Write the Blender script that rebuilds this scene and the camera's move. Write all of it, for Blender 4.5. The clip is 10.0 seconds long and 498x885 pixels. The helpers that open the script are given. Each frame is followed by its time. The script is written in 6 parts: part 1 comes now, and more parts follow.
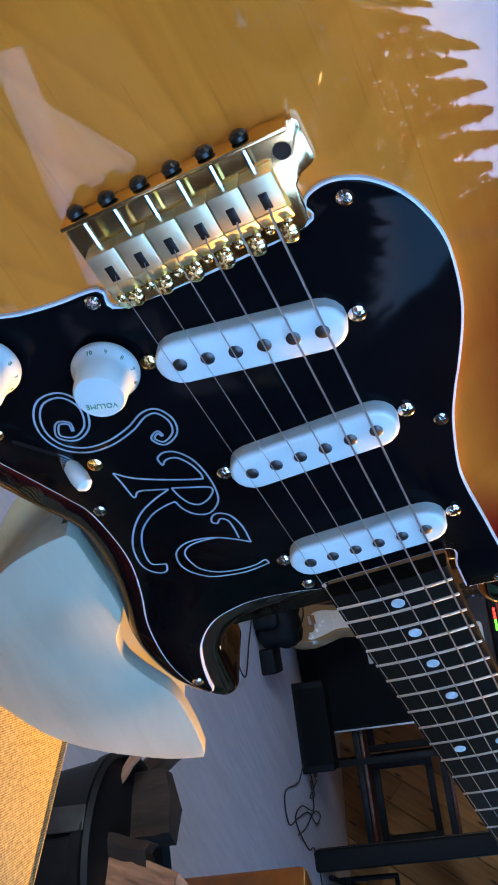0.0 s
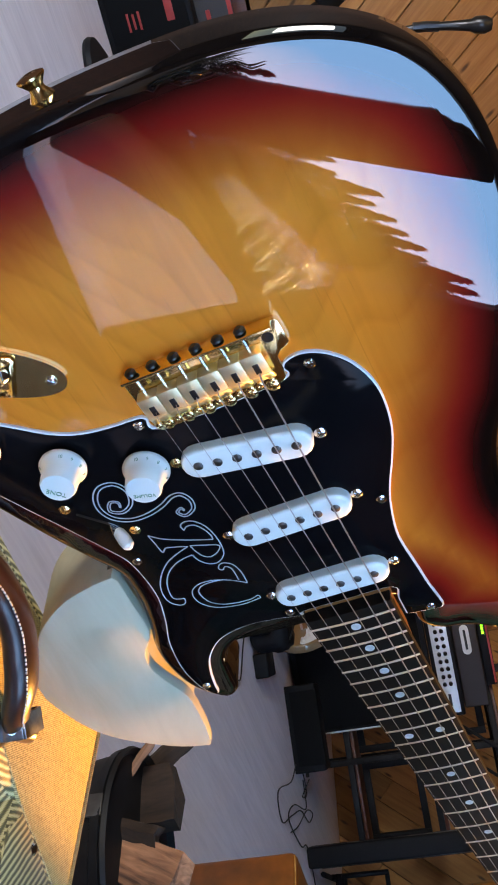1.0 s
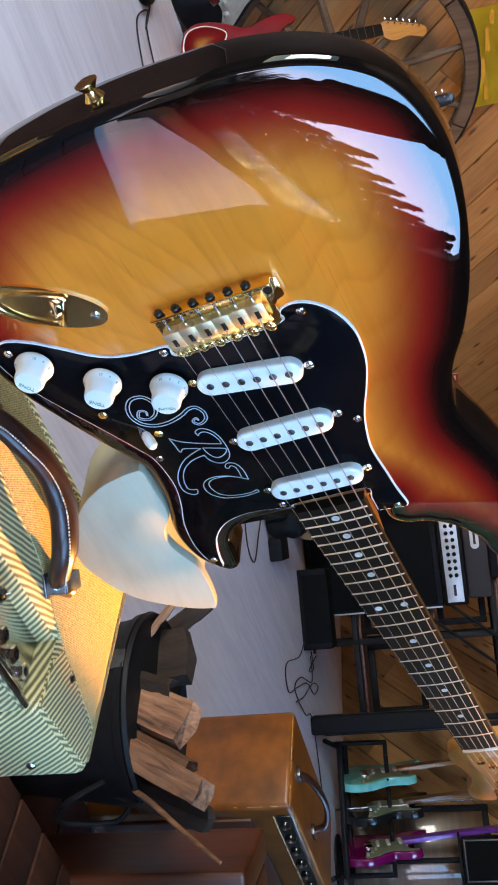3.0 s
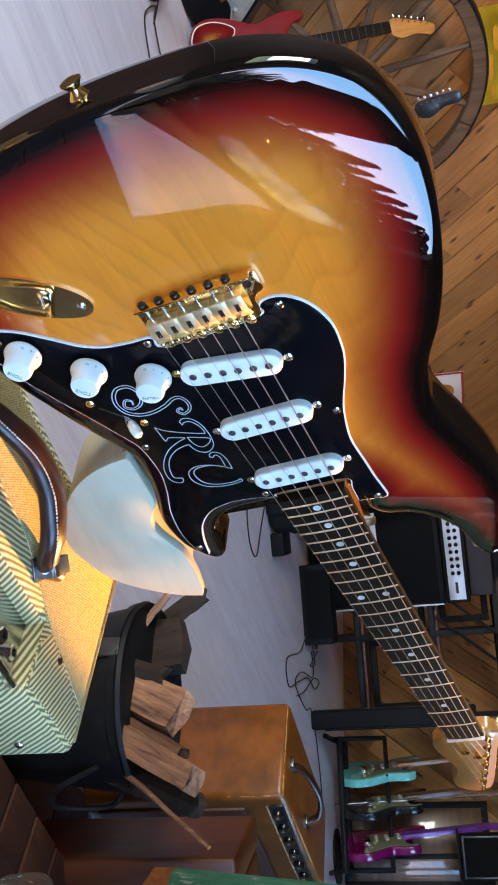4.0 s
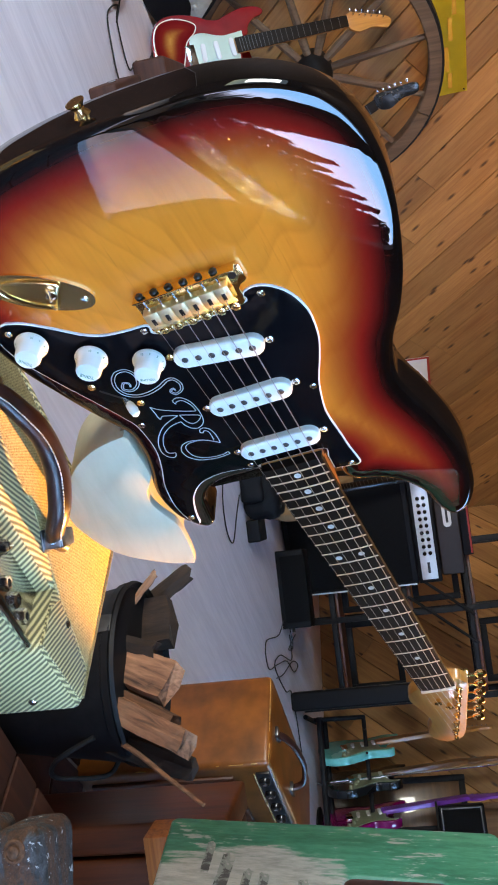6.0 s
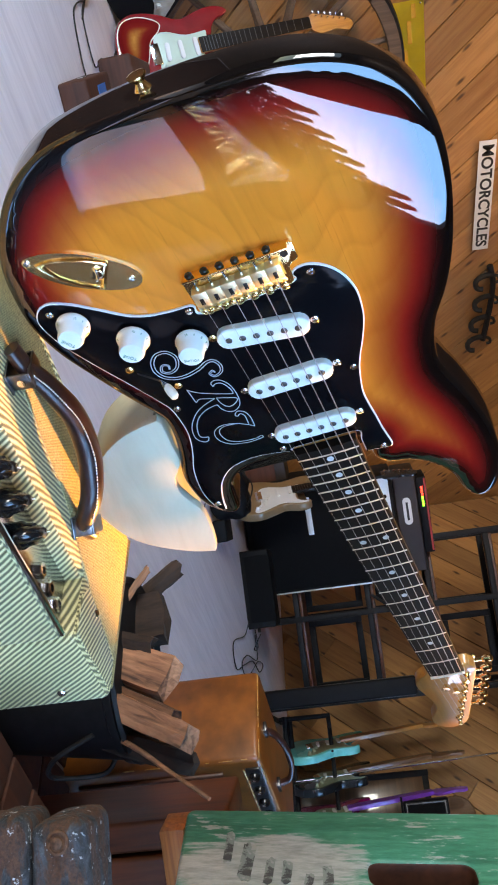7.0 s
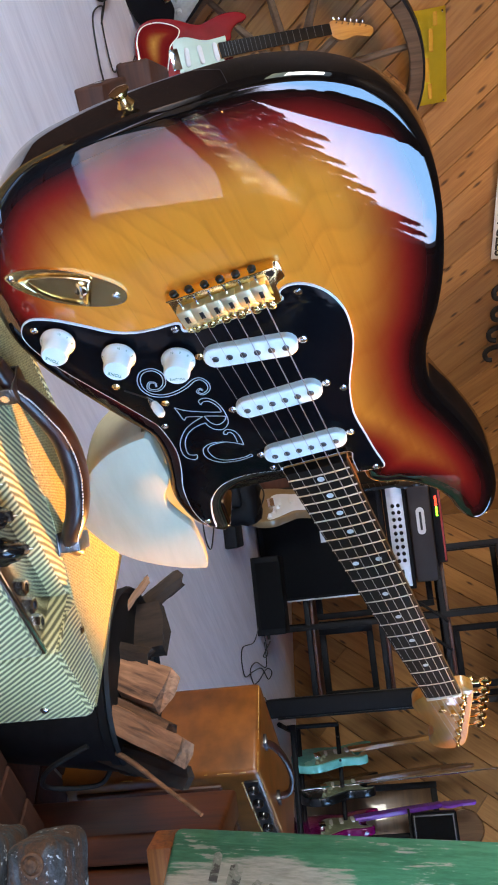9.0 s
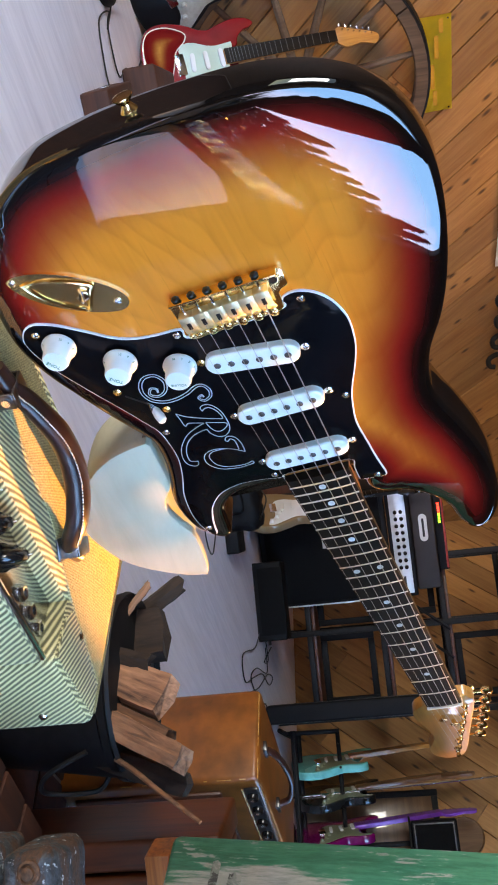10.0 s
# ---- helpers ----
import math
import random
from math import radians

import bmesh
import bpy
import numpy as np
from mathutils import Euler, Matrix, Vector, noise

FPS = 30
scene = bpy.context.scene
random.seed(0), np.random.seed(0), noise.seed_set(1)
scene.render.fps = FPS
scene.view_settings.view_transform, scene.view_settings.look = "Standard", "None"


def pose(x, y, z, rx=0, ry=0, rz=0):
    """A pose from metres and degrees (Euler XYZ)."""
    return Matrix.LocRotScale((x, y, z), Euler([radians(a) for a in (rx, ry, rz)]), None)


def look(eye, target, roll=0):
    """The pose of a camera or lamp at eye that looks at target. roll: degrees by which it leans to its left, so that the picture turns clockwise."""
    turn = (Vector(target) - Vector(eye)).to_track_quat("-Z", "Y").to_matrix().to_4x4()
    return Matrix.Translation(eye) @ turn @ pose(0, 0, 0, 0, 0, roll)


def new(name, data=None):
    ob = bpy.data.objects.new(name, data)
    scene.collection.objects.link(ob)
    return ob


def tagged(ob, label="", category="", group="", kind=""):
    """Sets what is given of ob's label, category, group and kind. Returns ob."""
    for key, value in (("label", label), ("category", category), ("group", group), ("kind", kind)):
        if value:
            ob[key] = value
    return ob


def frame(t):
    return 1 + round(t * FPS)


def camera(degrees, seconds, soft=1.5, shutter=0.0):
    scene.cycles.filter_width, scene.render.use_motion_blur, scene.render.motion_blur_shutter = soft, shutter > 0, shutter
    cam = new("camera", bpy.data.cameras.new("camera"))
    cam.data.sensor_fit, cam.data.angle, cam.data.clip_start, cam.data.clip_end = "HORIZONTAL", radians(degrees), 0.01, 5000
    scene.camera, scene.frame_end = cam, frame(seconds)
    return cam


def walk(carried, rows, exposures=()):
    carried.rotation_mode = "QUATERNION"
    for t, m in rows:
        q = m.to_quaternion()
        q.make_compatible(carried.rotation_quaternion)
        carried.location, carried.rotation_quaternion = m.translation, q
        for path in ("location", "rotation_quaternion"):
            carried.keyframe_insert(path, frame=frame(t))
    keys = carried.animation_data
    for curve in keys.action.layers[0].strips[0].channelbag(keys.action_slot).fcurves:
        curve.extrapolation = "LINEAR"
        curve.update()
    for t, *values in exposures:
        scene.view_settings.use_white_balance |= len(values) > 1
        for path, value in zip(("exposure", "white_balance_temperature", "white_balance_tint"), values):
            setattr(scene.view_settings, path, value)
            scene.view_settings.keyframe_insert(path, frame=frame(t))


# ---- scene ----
cam = camera(31.7, 10.0, soft=1.9)
PATH = [
    (0, (-0.1356, -0.2607, 0.6736), (0.4841, 0.4818, 0.5151), 79.55),
    (0.5, (-0.2028, -0.2949, 0.7002), (0.4050, 0.4568, 0.5393), 78.64),
    (1, (-0.2554, -0.3433, 0.7014), (0.3638, 0.4014, 0.5517), 79.28),
    (1.5, (-0.3001, -0.3676, 0.7253), (0.3421, 0.3626, 0.6037), 77.32),
    (2, (-0.3311, -0.3872, 0.7348), (0.3288, 0.3275, 0.6160), 78.82),
    (2.5, (-0.3459, -0.4144, 0.7399), (0.3474, 0.2593, 0.5797), 81.11),
    (2.7, (-0.3427, -0.4114, 0.7373), (0.3562, 0.2495, 0.5499), 82.08),
    (4, (-0.3487, -0.4272, 0.7599), (0.3524, 0.2258, 0.5540), 83.78),
    (4.5, (-0.3520, -0.4327, 0.7709), (0.3447, 0.2226, 0.5572), 83.72),
    (5, (-0.3760, -0.4586, 0.7793), (0.3199, 0.1911, 0.5468), 85.97),
    (5.5, (-0.3857, -0.4748, 0.7747), (0.3217, 0.1625, 0.5425), 84.29),
    (5.7, (-0.3903, -0.4787, 0.7762), (0.3198, 0.1619, 0.5623), 83.29),
    (6.8, (-0.4025, -0.5105, 0.6874), (0.3198, 0.1430, 0.5792), 80.89),
    (7, (-0.3984, -0.4996, 0.6866), (0.3247, 0.1510, 0.5680), 81.52),
    (7.5, (-0.3993, -0.4882, 0.6966), (0.3229, 0.1608, 0.5641), 82.41),
    (8, (-0.3991, -0.4855, 0.7027), (0.3214, 0.1651, 0.5690), 82.74),
    (8.5, (-0.3949, -0.4840, 0.7050), (0.3244, 0.1674, 0.5684), 82.67),
    (9, (-0.3936, -0.4823, 0.7111), (0.3233, 0.1715, 0.5732), 82.61),
    (9.5, (-0.3926, -0.4809, 0.7100), (0.3223, 0.1751, 0.5723), 82.80),
    (10, (-0.3921, -0.4789, 0.7119), (0.3206, 0.1789, 0.5716), 83.02),
]
EXPOSURES = [(0, 0.80, 6900, 0), (0.5, 0.92, 8500, 4), (1.0, 1.10, 9600, 9), (1.5, 1.15, 9300, 5), (2.5, 1.38, 9200, 5), (4, 1.48, 9050, 5), (7, 1.58, 9100, 6), (10, 1.56, 9400, 8)]
walk(cam, [(t, look(eye, target, roll)) for t, eye, target, roll in PATH], EXPOSURES)

# ---- world and light ----
sky_world = bpy.data.worlds.new("sky")
scene.world = sky_world
sky_world.use_nodes = True
SUN_EL, SUN_AZ = radians(20), radians(-1)           # azimuth from +x towards +y
wn = sky_world.node_tree
sky = wn.nodes.new("ShaderNodeTexSky")
sky.sky_type, sky.sun_disc = "NISHITA", False
sky.sun_elevation, sky.sun_rotation = SUN_EL, radians(90) - SUN_AZ
wn.nodes["Background"].inputs["Strength"].default_value = 0.15
wn.links.new(sky.outputs[0], wn.nodes["Background"].inputs["Color"])
sun_data = bpy.data.lights.new("sun", "SUN")
sun_data.energy, sun_data.angle, sun_data.color = 6.8, radians(0.6), (1.0, 0.48, 0.14)
sun_from = Vector((math.cos(SUN_AZ) * math.cos(SUN_EL), math.sin(SUN_AZ) * math.cos(SUN_EL), math.sin(SUN_EL)))
sun = new("sun", sun_data)
sun.matrix_world = look(sun_from * 12, (0, 0, 0))


def area_lamp(name, eye, target, sx, sy, watts, colour):
    data = bpy.data.lights.new(name, "AREA")
    data.shape, data.size, data.size_y, data.energy, data.color = "RECTANGLE", sx, sy, watts, colour
    ob = new(name, data)
    ob.matrix_world = look(eye, target)
    return ob


# fill lamp added at an unseen west opening, brightens floor and pine wall
area_lamp("west_fill_lamp", (-2.62, 0.9, 1.6), (0, 0.9, 1.1), 1.5, 0.8, 52, (0.70, 0.80, 1.0))
SKY_GLOW = 6.5                                      # brightness of the far sky seen through the south windows

# warm ceiling spotlights over the room
SPOTS = [(0.9, 1.9, (1.9, 3.4, 1.2)), (2.0, 1.7, (2.9, 3.4, 1.5)), (0.2, 1.7, (0.6, 3.4, 1.4))]
for spot_x, spot_y, spot_aim in SPOTS:
    spot_data = bpy.data.lights.new("spot_bulb", "SPOT")
    spot_data.energy, spot_data.spot_size, spot_data.spot_blend, spot_data.shadow_soft_size, spot_data.color = 13.5, radians(95), 0.8, 0.025, (1.0, 0.66, 0.34)
    spot_lamp = new("spot_bulb", spot_data)
    spot_lamp.matrix_world = look((spot_x, spot_y, 2.75 - 0.17), spot_aim) @ Matrix.Translation((0, 0, -0.02))


# ---- materials ----
def material(name, colour=(0.5, 0.5, 0.5), rough=0.5, metal=0.0, coat=0.0, coat_rough=0.03, spec=0.5):
    m = bpy.data.materials.new(name)
    m.use_nodes = True
    b = m.node_tree.nodes["Principled BSDF"]
    b.inputs["Base Color"].default_value = (*colour, 1)
    b.inputs["Roughness"].default_value, b.inputs["Metallic"].default_value = rough, metal
    b.inputs["Coat Weight"].default_value, b.inputs["Coat Roughness"].default_value = coat, coat_rough
    b.inputs["Specular IOR Level"].default_value = spec
    return m


def node(m, kind, **values):
    n = m.node_tree.nodes.new(kind)
    for key, value in values.items():
        n.inputs[key.replace("_", " ")].default_value = value
    return n


def wire(m, a, b):
    m.node_tree.links.new(a, b)


def shader(m):
    return m.node_tree.nodes["Principled BSDF"]


def coords(m, scale=(1, 1, 1), turn=(0, 0, 0), kind="Object"):
    tc, mp = node(m, "ShaderNodeTexCoord"), node(m, "ShaderNodeMapping")
    mp.inputs["Scale"].default_value, mp.inputs["Rotation"].default_value = scale, turn
    wire(m, tc.outputs[kind], mp.inputs[0])
    return mp.outputs[0]


def ramp(m, fac, stops):
    r = node(m, "ShaderNodeValToRGB")
    while len(r.color_ramp.elements) < len(stops):
        r.color_ramp.elements.new(0.5)
    for el, (at, c) in zip(r.color_ramp.elements, stops):
        el.position, el.color = at, (*c, 1)
    wire(m, fac, r.inputs[0])
    return r.outputs[0]


def noise_of(m, vec, scale, detail=4, rough=0.55, distort=0.0):
    n = node(m, "ShaderNodeTexNoise", Scale=scale, Detail=detail, Roughness=rough, Distortion=distort)
    wire(m, vec, n.inputs["Vector"])
    return n.outputs["Fac"]


def mix(m, fac, a, b, blend="MIX"):
    n = m.node_tree.nodes.new("ShaderNodeMix")
    n.data_type, n.blend_type = "RGBA", blend
    for value, slot in ((fac, 0), (a, 6), (b, 7)):
        if isinstance(value, (int, float)):
            n.inputs[slot].default_value = value
        elif isinstance(value, tuple):
            n.inputs[slot].default_value = (*value, 1)
        else:
            wire(m, value, n.inputs[slot])
    return n.outputs[2]


def sums(m, op, a, b=0.0):
    n = m.node_tree.nodes.new("ShaderNodeMath")
    n.operation = op
    for value, slot in ((a, 0), (b, 1)):
        if isinstance(value, (int, float)):
            n.inputs[slot].default_value = value
        else:
            wire(m, value, n.inputs[slot])
    return n.outputs[0]


def relief(m, height, strength, distance=0.001):
    b = node(m, "ShaderNodeBump", Strength=strength, Distance=distance)
    wire(m, height, b.inputs["Height"])
    wire(m, b.outputs[0], shader(m).inputs["Normal"])


def base(m, colour):
    wire(m, colour, shader(m).inputs["Base Color"])


def roughness(m, fac, low, high):
    n = node(m, "ShaderNodeMapRange", To_Min=low, To_Max=high)
    wire(m, fac, n.inputs[0])
    wire(m, n.outputs[0], shader(m).inputs["Roughness"])


def plain(name, colour, rough=0.5, metal=0.0, coat=0.0, vary=0.12, scale=60, bump=0.1, spec=0.5):
    """A surface with slight mottling and fine relief."""
    m = material(name, colour, rough, metal, coat, spec=spec)
    v = coords(m)
    n = noise_of(m, v, scale)
    dark, light = tuple(c * (1 - vary) for c in colour), tuple(min(1, c * (1 + vary)) for c in colour)
    base(m, ramp(m, n, [(0.3, dark), (0.7, light)]))
    big = noise_of(m, v, scale / 8)
    roughness(m, big, max(0.02, rough - 0.06), min(1, rough + 0.08))
    if bump:
        relief(m, n, bump, 0.0005)
    return m


def grained(name, dark, light, rough, axis=0, fine=90, coat=0.0, bump=0.15, rand=0.0, stretch=14, knots=False):
    """Wood with its grain along one axis of the object."""
    m = material(name, light, rough, coat=coat)
    s = [1.0, 1.0, 1.0]
    s[axis] = 1.0 / stretch
    v = coords(m, tuple(s))
    if rand:
        info = node(m, "ShaderNodeObjectInfo")
        add = m.node_tree.nodes.new("ShaderNodeVectorMath")
        add.operation = "ADD"
        sc = sums(m, "MULTIPLY", info.outputs["Random"], 37.0)
        wire(m, v, add.inputs[0])
        wire(m, sc, add.inputs[1])
        v = add.outputs[0]
    g = noise_of(m, v, fine, 5, 0.6, 0.6)
    broad = noise_of(m, v, fine / 7, 3, 0.5, 1.2)
    f = sums(m, "ADD", sums(m, "MULTIPLY", g, 0.55), sums(m, "MULTIPLY", broad, 0.5))
    col = ramp(m, f, [(0.34, dark), (0.62, light)])
    if knots:
        kv = coords(m, tuple(2.8 if i == axis else 9.0 for i in range(3)))
        if rand:
            add2 = m.node_tree.nodes.new("ShaderNodeVectorMath")
            add2.operation = "ADD"
            wire(m, kv, add2.inputs[0])
            wire(m, sc, add2.inputs[1])
            kv = add2.outputs[0]
        vo = node(m, "ShaderNodeTexVoronoi", Scale=1.0)
        vo.voronoi_dimensions = "2D"
        wire(m, kv, vo.inputs["Vector"])
        k = ramp(m, vo.outputs["Distance"], [(0.035, (1, 1, 1)), (0.10, (0, 0, 0))])
        col = mix(m, k, col, tuple(c * 0.28 for c in dark))
    if rand:
        tone = ramp(m, info.outputs["Random"], [(0.0, (1 - rand,) * 3), (1.0, (1 + rand * 0.6,) * 3)])
        col = mix(m, 1.0, col, tone, "MULTIPLY")
    base(m, col)
    roughness(m, broad, max(0.05, rough - 0.08), min(1, rough + 0.12))
    if bump:
        relief(m, g, bump, 0.001)
    return m


GOLD = plain("gold_plate", (0.92, 0.67, 0.32), 0.16, 1.0, vary=0.06, scale=40, bump=0.02)
# rougher copy of the gold, made paler for the bright surroundings it mirrors
SADDLE = plain("pale_gold_saddle", (0.94, 0.78, 0.49), 0.42, 0.85, vary=0.10, scale=160, bump=0.05)
CHROME = plain("chrome", (0.72, 0.72, 0.72), 0.12, 1.0, vary=0.05, scale=80, bump=0.02)
STEEL = plain("string_steel", (0.50, 0.48, 0.45), 0.40, 0.8, vary=0.1, scale=300, bump=0)
FRET = plain("fret_nickel", (0.88, 0.84, 0.76), 0.34, 1.0, vary=0.06, scale=200, bump=0)
WHITE = plain("white_plastic", (0.74, 0.82, 0.78), 0.28, vary=0.03, scale=50, bump=0.02)
BLACK = plain("black_plastic", (0.012, 0.012, 0.013), 0.3, vary=0.2, scale=120, bump=0.05)
GUARD = plain("gloss_black_plastic", (0.005, 0.005, 0.006), 0.06, vary=0.2, scale=30, bump=0, spec=0.06)
PLY = plain("white_ply", (0.75, 0.76, 0.78), 0.3, vary=0.03, scale=200, bump=0)
INLAY = plain("silver_inlay", (0.60, 0.68, 0.74), 0.25, vary=0.08, scale=200, bump=0)
PEARL = plain("pearl_dot", (0.72, 0.76, 0.76), 0.2, vary=0.12, scale=300, bump=0)
POLE = plain("pole_piece", (0.10, 0.10, 0.10), 0.35, 0.9, vary=0.2, scale=300, bump=0)
BONE = plain("bone_nut", (0.78, 0.70, 0.55), 0.35, vary=0.05, scale=150, bump=0)
MAPLE = grained("maple_neck", (0.33, 0.125, 0.028), (0.50, 0.215, 0.050), 0.3, 0, 120, coat=0.6, bump=0.02)
ROSE = grained("dark_fretboard", (0.004, 0.003, 0.0025), (0.012, 0.0075, 0.005), 0.55, 0, 260, bump=0.1)
shader(ROSE).inputs["Specular IOR Level"].default_value = 0.12
shader(ROSE).inputs["Specular IOR Level"].default_value = 0.15
GREENINK = plain("green_ink", (0.10, 0.30, 0.18), 0.5, vary=0.02, bump=0)


def burst_material(name, inner, mid, edge, stops):
    """Lacquered body: pigment runs from the edge to the middle by the distance stored on the mesh."""
    m = material(name, inner, 0.6, coat=1.0, coat_rough=0.014, spec=0.0)
    shader(m).inputs["Coat IOR"].default_value = 1.7
    a = m.node_tree.nodes.new("ShaderNodeAttribute")
    a.attribute_name = "from_edge"
    v = coords(m, (0.07, 1, 1))
    g = noise_of(m, v, 150, 5, 0.6, 0.4)
    broad = noise_of(m, v, 26, 3, 0.55, 1.6)
    f = sums(m, "ADD", sums(m, "MULTIPLY", g, 0.4), sums(m, "MULTIPLY", broad, 0.6))
    wood = ramp(m, f, [(0.30, tuple(c * p for c, p in zip(inner, (0.90, 0.84, 0.76)))), (0.5, inner), (0.70, tuple(min(1, c * 1.06) for c in inner))])
    # cathedral figure: arched growth rings, drawn out along the body
    sep = node(m, "ShaderNodeSeparateXYZ")
    wire(m, coords(m), sep.inputs[0])
    bend = noise_of(m, coords(m, (0.35, 1, 1)), 11, 2, 0.4)
    arch = sums(m, "MULTIPLY", sums(m, "POWER", sums(m, "ADD", sep.outputs[1], -0.07), 2.0), 1.9)
    across = sums(m, "ADD", sums(m, "ADD", sums(m, "MULTIPLY", sep.outputs[0], 0.16), arch), sums(m, "MULTIPLY", bend, 0.052))
    saw = sums(m, "FRACT", sums(m, "MULTIPLY", across, 150.0))
    rings = ramp(m, saw, [(0.0, (1.0, 1.0, 1.0)), (0.55, (0.97, 0.95, 0.93)), (0.86, (0.86, 0.78, 0.68)), (1.0, (1.0, 1.0, 1.0))])
    wood = mix(m, 0.6, wood, rings, "MULTIPLY")
    streak = noise_of(m, coords(m, (0.035, 1, 1)), 420, 3, 0.7, 0.2)
    wood = mix(m, 1.0, wood, ramp(m, streak, [(0.28, (0.90, 0.86, 0.80)), (0.38, (1.0, 1.0, 1.0))]), "MULTIPLY")
    soft = noise_of(m, coords(m), 9, 2)
    d = sums(m, "ADD", a.outputs["Fac"], sums(m, "MULTIPLY", sums(m, "SUBTRACT", soft, 0.5), 0.012))
    k = node(m, "ShaderNodeMapRange", From_Min=stops[0], From_Max=stops[1])
    k.interpolation_type = "SMOOTHSTEP"
    wire(m, d, k.inputs[0])
    k2 = node(m, "ShaderNodeMapRange", From_Min=stops[2], From_Max=stops[3])
    k2.interpolation_type = "SMOOTHSTEP"
    wire(m, d, k2.inputs[0])
    col = mix(m, k2.outputs[0], mid, wood)
    col = mix(m, k.outputs[0], edge, col)
    base(m, col)
    return m


BURST = burst_material("three_tone_sunburst_lacquer", (0.95, 0.282, 0.033), (0.32, 0.013, 0.009), (0.005, 0.004, 0.004), (0.007, 0.029, 0.022, 0.073))


# ---- building helpers ----
def part(name, bm, mat, parent=None, label="", smooth=True, m=None):
    """One mesh object, under a thing or a part."""
    bmesh.ops.recalc_face_normals(bm, faces=bm.faces)
    me = bpy.data.meshes.new(name)
    bm.to_mesh(me)
    bm.free()
    me.materials.append(mat)
    if smooth:
        me.shade_smooth()
        me.set_sharp_from_angle(angle=radians(35))
    ob = new(name, me)
    if parent is not None:
        ob.parent = parent
    if m is not None:
        ob.matrix_basis = m
    if label:
        ob["label"] = label
    return ob


def thing(name, label, category, m=None, group="", kind=""):
    ob = new(name)
    ob.empty_display_size = 0.05
    if m is not None:
        ob.matrix_world = m
    return tagged(ob, label, category, group, kind)


def box_bm(sx, sy, sz, bevel=0.0, at=(0, 0, 0), seg=2, bm=None, turn=None):
    """A box with bevelled edges, centred at a place."""
    own = bmesh.new()
    bmesh.ops.create_cube(own, size=1)
    bmesh.ops.scale(own, vec=(sx, sy, sz), verts=own.verts)
    if bevel:
        bmesh.ops.bevel(own, geom=own.edges[:], offset=bevel, segments=seg, profile=0.5, affect="EDGES", clamp_overlap=True)
    if turn is not None:
        bmesh.ops.transform(own, matrix=turn, verts=own.verts)
    bmesh.ops.translate(own, vec=at, verts=own.verts)
    return joined(bm, own)


def joined(bm, own):
    if bm is None:
        return own
    me = bpy.data.meshes.new("tmp")
    own.to_mesh(me)
    own.free()
    bm.from_mesh(me)
    bpy.data.meshes.remove(me)
    return bm


def lathe(profile, n=24, bm=None, m=None):
    """A turned solid: rows of (radius, height) round the z axis."""
    own = bmesh.new()
    rings = []
    for r, z in profile:
        if r < 1e-6:
            rings.append([own.verts.new((0, 0, z))])
        else:
            rings.append([own.verts.new((r * math.cos(2 * math.pi * i / n), r * math.sin(2 * math.pi * i / n), z)) for i in range(n)])
    for a, b in zip(rings, rings[1:]):
        for i in range(n):
            j = (i + 1) % n
            if len(a) == 1 and len(b) > 1:
                own.faces.new((a[0], b[i], b[j]))
            elif len(b) == 1 and len(a) > 1:
                own.faces.new((a[i], a[j], b[0]))
            elif len(a) > 1:
                own.faces.new((a[i], a[j], b[j], b[i]))
    if len(rings[0]) > 1:
        own.faces.new(rings[0])
    if len(rings[-1]) > 1:
        own.faces.new(rings[-1])
    if m is not None:
        bmesh.ops.transform(own, matrix=m, verts=own.verts)
    return joined(bm, own)


def spline(points, per=8, closed=False):
    """A smooth line through the points (Catmull-Rom)."""
    pts = [Vector(p) for p in points]
    n = len(pts)
    out = []
    for i in range(n if closed else n - 1):
        p0, p1, p2, p3 = (pts[(i + k) % n] if closed else pts[min(max(i + k, 0), n - 1)] for k in (-1, 0, 1, 2))
        for s in range(per):
            t = s / per
            out.append(0.5 * ((2 * p1) + (p2 - p0) * t + (2 * p0 - 5 * p1 + 4 * p2 - p3) * t * t + (3 * p1 - p0 - 3 * p2 + p3) * t ** 3))
    if not closed:
        out.append(pts[-1])
    return out


def tube(points, radius, n=8, bm=None, flat=1.0):
    """A round bar along a line; radius may be one number or one for each point."""
    own = bmesh.new()
    pts = [Vector(p) for p in points]
    rad = radius if isinstance(radius, (list, tuple)) else [radius] * len(pts)
    side = None
    rings = []
    for i, p in enumerate(pts):
        way = (pts[min(i + 1, len(pts) - 1)] - pts[max(i - 1, 0)]).normalized()
        if side is None:
            side = way.cross(Vector((0, 0, 1)) if abs(way.z) < 0.9 else Vector((1, 0, 0))).normalized()
        side = (side - way * side.dot(way)).normalized()
        up = way.cross(side)
        rings.append([own.verts.new(p + rad[i] * (math.cos(2 * math.pi * k / n) * side + flat * math.sin(2 * math.pi * k / n) * up)) for k in range(n)])
    for a, b in zip(rings, rings[1:]):
        for k in range(n):
            own.faces.new((a[k], a[(k + 1) % n], b[(k + 1) % n], b[k]))
    own.faces.new(rings[0])
    own.faces.new(rings[-1])
    return joined(bm, own)


